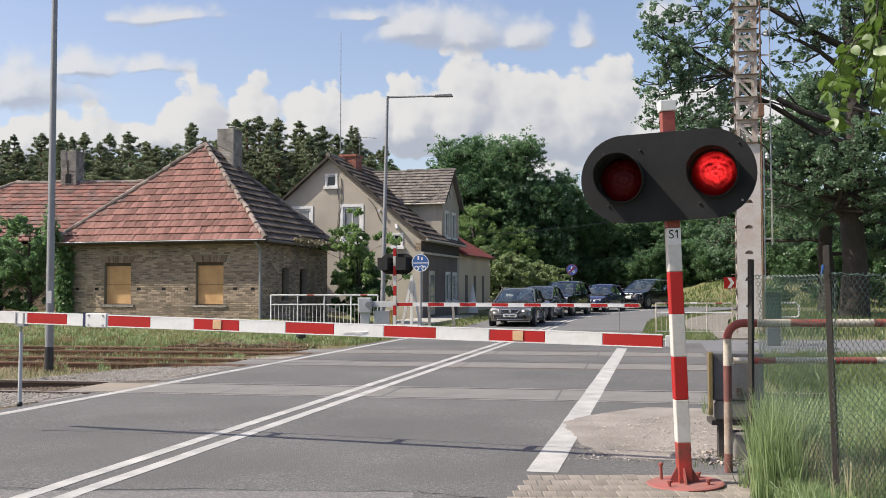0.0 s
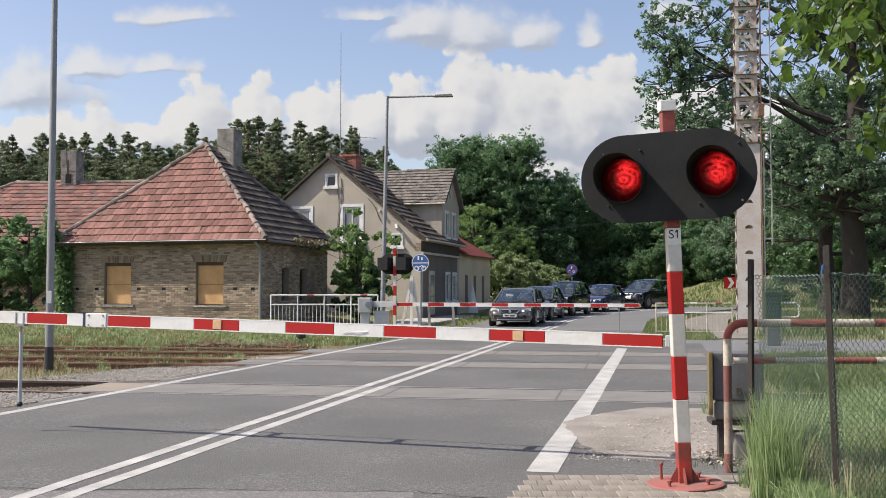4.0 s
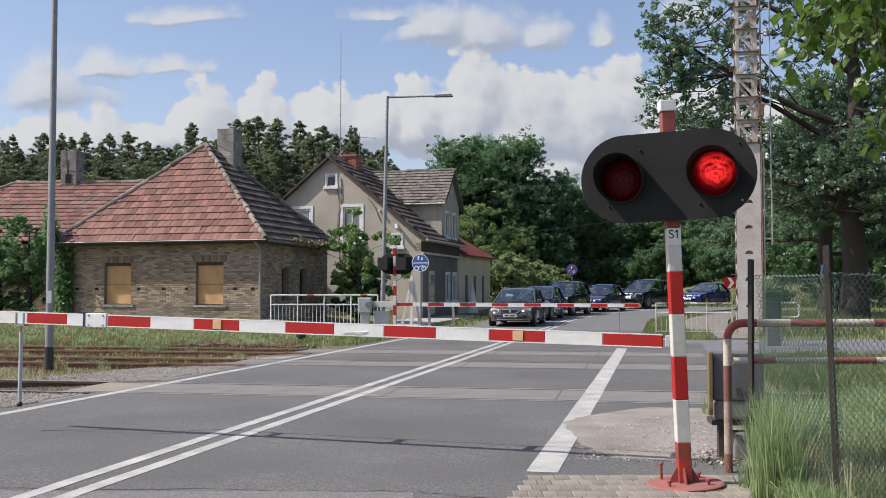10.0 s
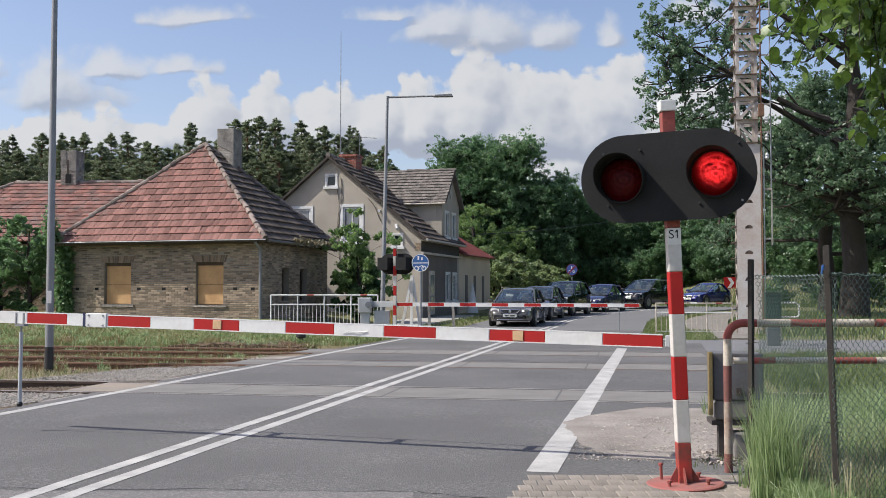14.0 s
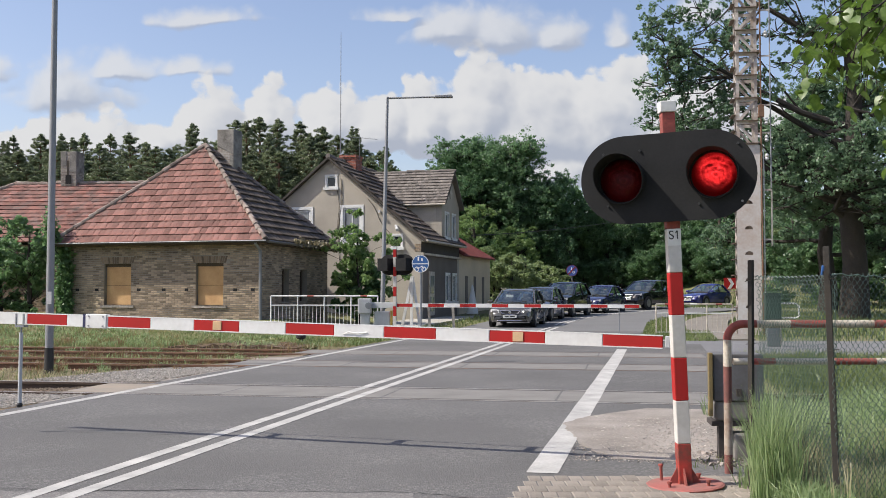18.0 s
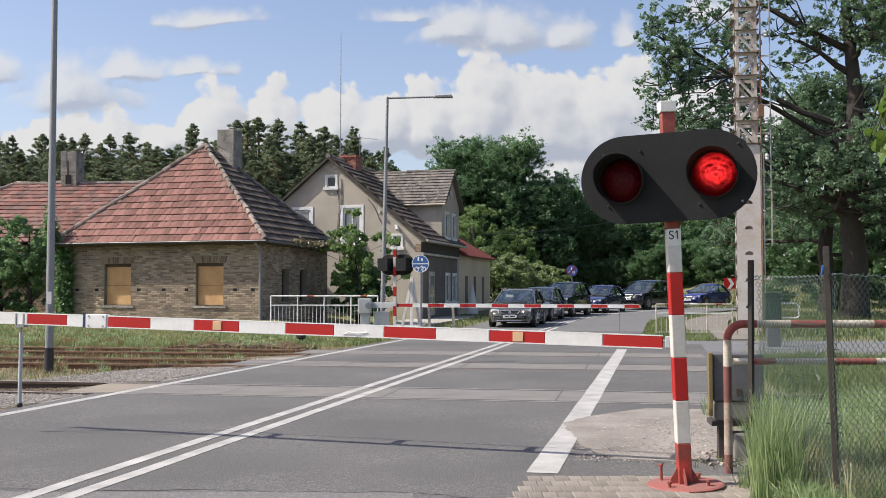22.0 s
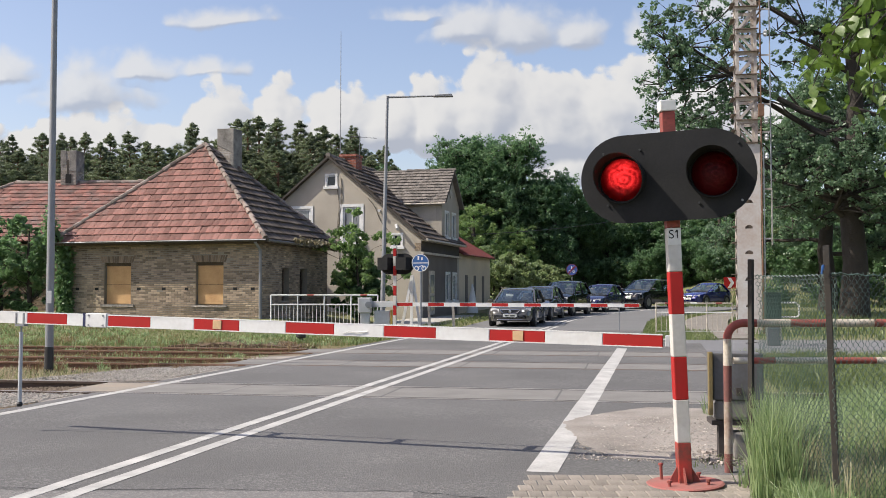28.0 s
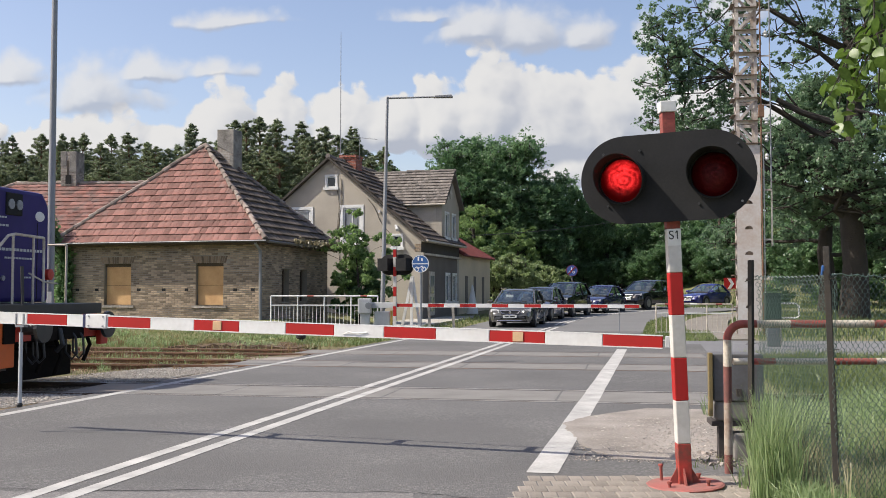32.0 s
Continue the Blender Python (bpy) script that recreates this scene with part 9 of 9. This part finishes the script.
    # bogies
    for x in (-3.2, -10.4):
        bg = part("bogie_frame", Shape().box(x - 1.75, -1.0, 0.35, x + 1.75, -0.86, 0.72).box(x - 1.75, 0.86, 0.35, x + 1.75, 1.0, 0.72), BLACK, t)
        for dx in (-1.15, 1.15):
            for y in (-0.755, 0.755):
                part("wheel", Shape().lathe([(0.47, -0.06), (0.5, 0.05), (0.3, 0.06), (0.0, 0.06)], 24, "y", (x + dx, y, 0.51)), STEEL_RUST, bg)
            part("axle_box", Shape().box(x + dx - 0.17, -1.12, 0.3, x + dx + 0.17, -1.0, 0.66), BLACK, bg)
            part("spring", Shape().lathe([(0.09, 0.62), (0.09, 0.9)], 10, at=(x + dx + 0.4, -1.0, 0)), BLACK, bg)
        part("sand_pipe", Shape().tube([(x + 1.75, -0.9, 0.6), (x + 1.9, -0.8, 0.3), (x + 1.8, -0.76, 0.12)], 0.03, 6), BLACK, bg)
        part("brake_gear", Shape().box(x + 1.5, -1.02, 0.18, x + 1.95, -0.7, 0.6), BLACK, bg, bev=0.03)
    # hand rails round the front platform
    fr_ = [(-0.72, -1.3, 1.18), (-0.72, -1.1, 1.75), (-0.72, -0.62, 2.14), (-0.72, -0.45, 2.17), (-0.72, 0.26, 2.15), (-0.74, 0.3, 2.1), (-0.74, 0.3, 1.2)]
    part("hand_rail", Shape().tube(fr_, 0.021, 6), WHITE_OLD, t, smooth=True)
    for y in (-0.5, 0.0):
        part("rail_post", Shape().tube([(-0.72, y, 1.18), (-0.72, y, 2.16)], 0.018, 6), WHITE_OLD, t)
    part("hand_rail", Shape().tube([(-0.72, -0.1, 1.62), (-0.7, 0.26, 1.5), (-0.75, 0.7, 1.48), (-1.04, 0.8, 1.5)], 0.012, 6), WHITE_OLD, t)
    for y in (-1.36, 1.36):
        part("side_rail", Shape().tube([(-5.4, y, 2.1), (-1.0, y, 2.1)], 0.02, 6), WHITE_OLD, t)
        for x in (-5.4, -3.9, -2.4, -1.0):
            part("rail_post", Shape().tube([(x, y, 1.18), (x, y, 2.1)], 0.018, 6), WHITE_OLD, t)
    part("step", Shape().box(-0.75, -1.38, 0.3, -0.4, -1.1, 0.34), BLACK, t)
    part("step", Shape().box(-0.75, -1.38, 0.6, -0.4, -1.1, 0.64), BLACK, t)
    part("tail_lamp", Shape().lathe([(0.085, -1.04), (0.085, -0.96), (0.0, -0.95)], 12, "x", (0, 0.86, 1.62)), LOCO_RED, t)
    part("end_post", Shape().tube([(-0.3, -0.9, 1.18), (-0.32, -0.9, 1.7)], 0.022, 6), BLACK, t)
    return t


LOCO_BLUE, LOCO_ORANGE, LOCO_RED = material("blue_loco_paint", (0.03, 0.02, 0.13), 0.45, (0.02, 0.013, 0.085), 1.5, 10, 0.05, spec=0.2), material("orange_paint", (0.6, 0.12, 0.02), 0.5), material("red_loco_paint", (0.5, 0.04, 0.02), 0.5)
loco = locomotive()
# ---- what moves ----
def motions():
    # clouds drift to the right
    for bank, rate in ((clouds_low, 1.5), (clouds_high, 3.4)):
        walk(bank, [(t, pose(0, 0, 0, 0, 0, -math.degrees(math.atan((t - 0) * rate / 1796)))) for t in (0, 8, 16, 24, 32)])
    # the two lights flash in turn: each reflector turns away and back
    for k, ob in enumerate(s1_lamps):
        right = k >= 2
        x = ob.location.copy()
        rows = [(0.0, 0.0 if right else 150.0)]
        on = right
        n = 0
        while True:
            t = 0.085 + n * 0.654
            if t > 31.9:
                break
            seq = (0.0, 75.0, 150.0) if on else (150.0, 75.0, 0.0)
            rows += [(t - 0.065, seq[0]), (t, seq[1]), (t + 0.065, seq[2])]
            on = not on
            n += 1
        rows = [r for i, r in enumerate(rows) if i == 0 or r[0] > 0.02]
        rows.append((32.0, 0.0 if on else 150.0))
        walk(ob, [(t, pose(x.x, x.y, x.z, 0, 0, a)) for t, a in rows])

    # the blue car rolls up to the queue and stops
    way = ((0, 46.0), (2, 36.0), (4, 20.0), (5, 13.0), (6, 7.2), (6.6, 4.7), (7, 3.5), (7.4, 2.5), (7.8, 1.5), (8.2, 0.58), (8.4, 0.26), (8.7, 0.0), (12, 0.0), (32, 0.0))
    walk(late_car, [(t, lane_pose(CARS[5] + s)) for t, s in way])
    for w in [c for c in late_car.children if c.name.startswith("wheel") and "arch" not in c.name]:
        spin = [(8.7, 0.0)]
        while spin[-1][1] < 46.0:
            spin.append((0, spin[-1][1] + 0.4))
        ts, ss = [a for a, _ in way[:12]][::-1], [b for _, b in way[:12]][::-1]
        rows = []
        for _, d_ in spin:
            if d_ <= 15:
                t = float(np.interp(d_, ss, ts))
                if not rows or rows[-1][0] - t > 0.034:
                    rows.append((t, d_))
        x, y, z = w.location
        out = [(0.0, rows[-1][1])] + rows[::-1] + [(32.0, 0.0)]
        walk(w, [(t, pose(x, y, z, 0, -math.degrees(d_ / 0.315), 0)) for t, d_ in out])
    # the locomotive comes in from the left at the very end
    walk(loco, [(t, pose(*track_at(-7.76 - 19.0 * (32.0 - t), TRACKS[0], 0.012), 0, 0, -10.2)) for t in (0, 8, 16, 24, 32)])
    # wind
    for t, amp, ph in swaying:
        m = t.matrix_basis.copy()
        loc, rot, _ = m.decompose()
        yaw = math.degrees(rot.to_euler().z)
        rows = []
        for k in range(17):
            a = amp * (0.6 * math.sin(ph + k * 2.1) + 0.4 * math.sin(ph * 2 + k * 3.7))
            rows.append((2.0 * k, Matrix.Translation(loc) @ Euler((radians(a * 0.3), radians(a * 0.6 + amp * 0.3), 0)).to_matrix().to_4x4() @ pose(0, 0, 0, 0, 0, yaw)))
        walk(t, rows)
    # the branches before the camera are blown to and fro: time, how far aside in centimetres
    gusts = ((0, 14), (0.4, 12), (1, 13), (1.4, 8), (2, 9), (2.5, 6), (3, 4), (4, 3), (5, 1), (6, 0), (7, 2), (8, 1), (9, 2), (10, 3), (11, 3), (12, 2), (13, 1), (14, 0), (15, 6), (16, 11), (17, 13), (18, 9), (19, 7),
             (20, 14), (21, 20), (22, 25), (23, 29), (24, 23), (25, 16), (26, 12), (27, 11), (28, 10), (29, 12), (30, 13), (31, 15), (32, 14))
    for ob, k in ((branch_a, 1.0), (branch_b, 0.9), (branch_c, 1.1)):
        loc = ob.location.copy()
        walk(ob, [(t, pose(loc.x + 0.009 * c * k, loc.y, loc.z - 0.011 * c * k, 2.5 * math.sin(t * 2.3), 2.5 * math.sin(t * 2.9) - 1.9 * c, 3 * math.sin(t * 1.7))) for t, c in gusts])


motions()
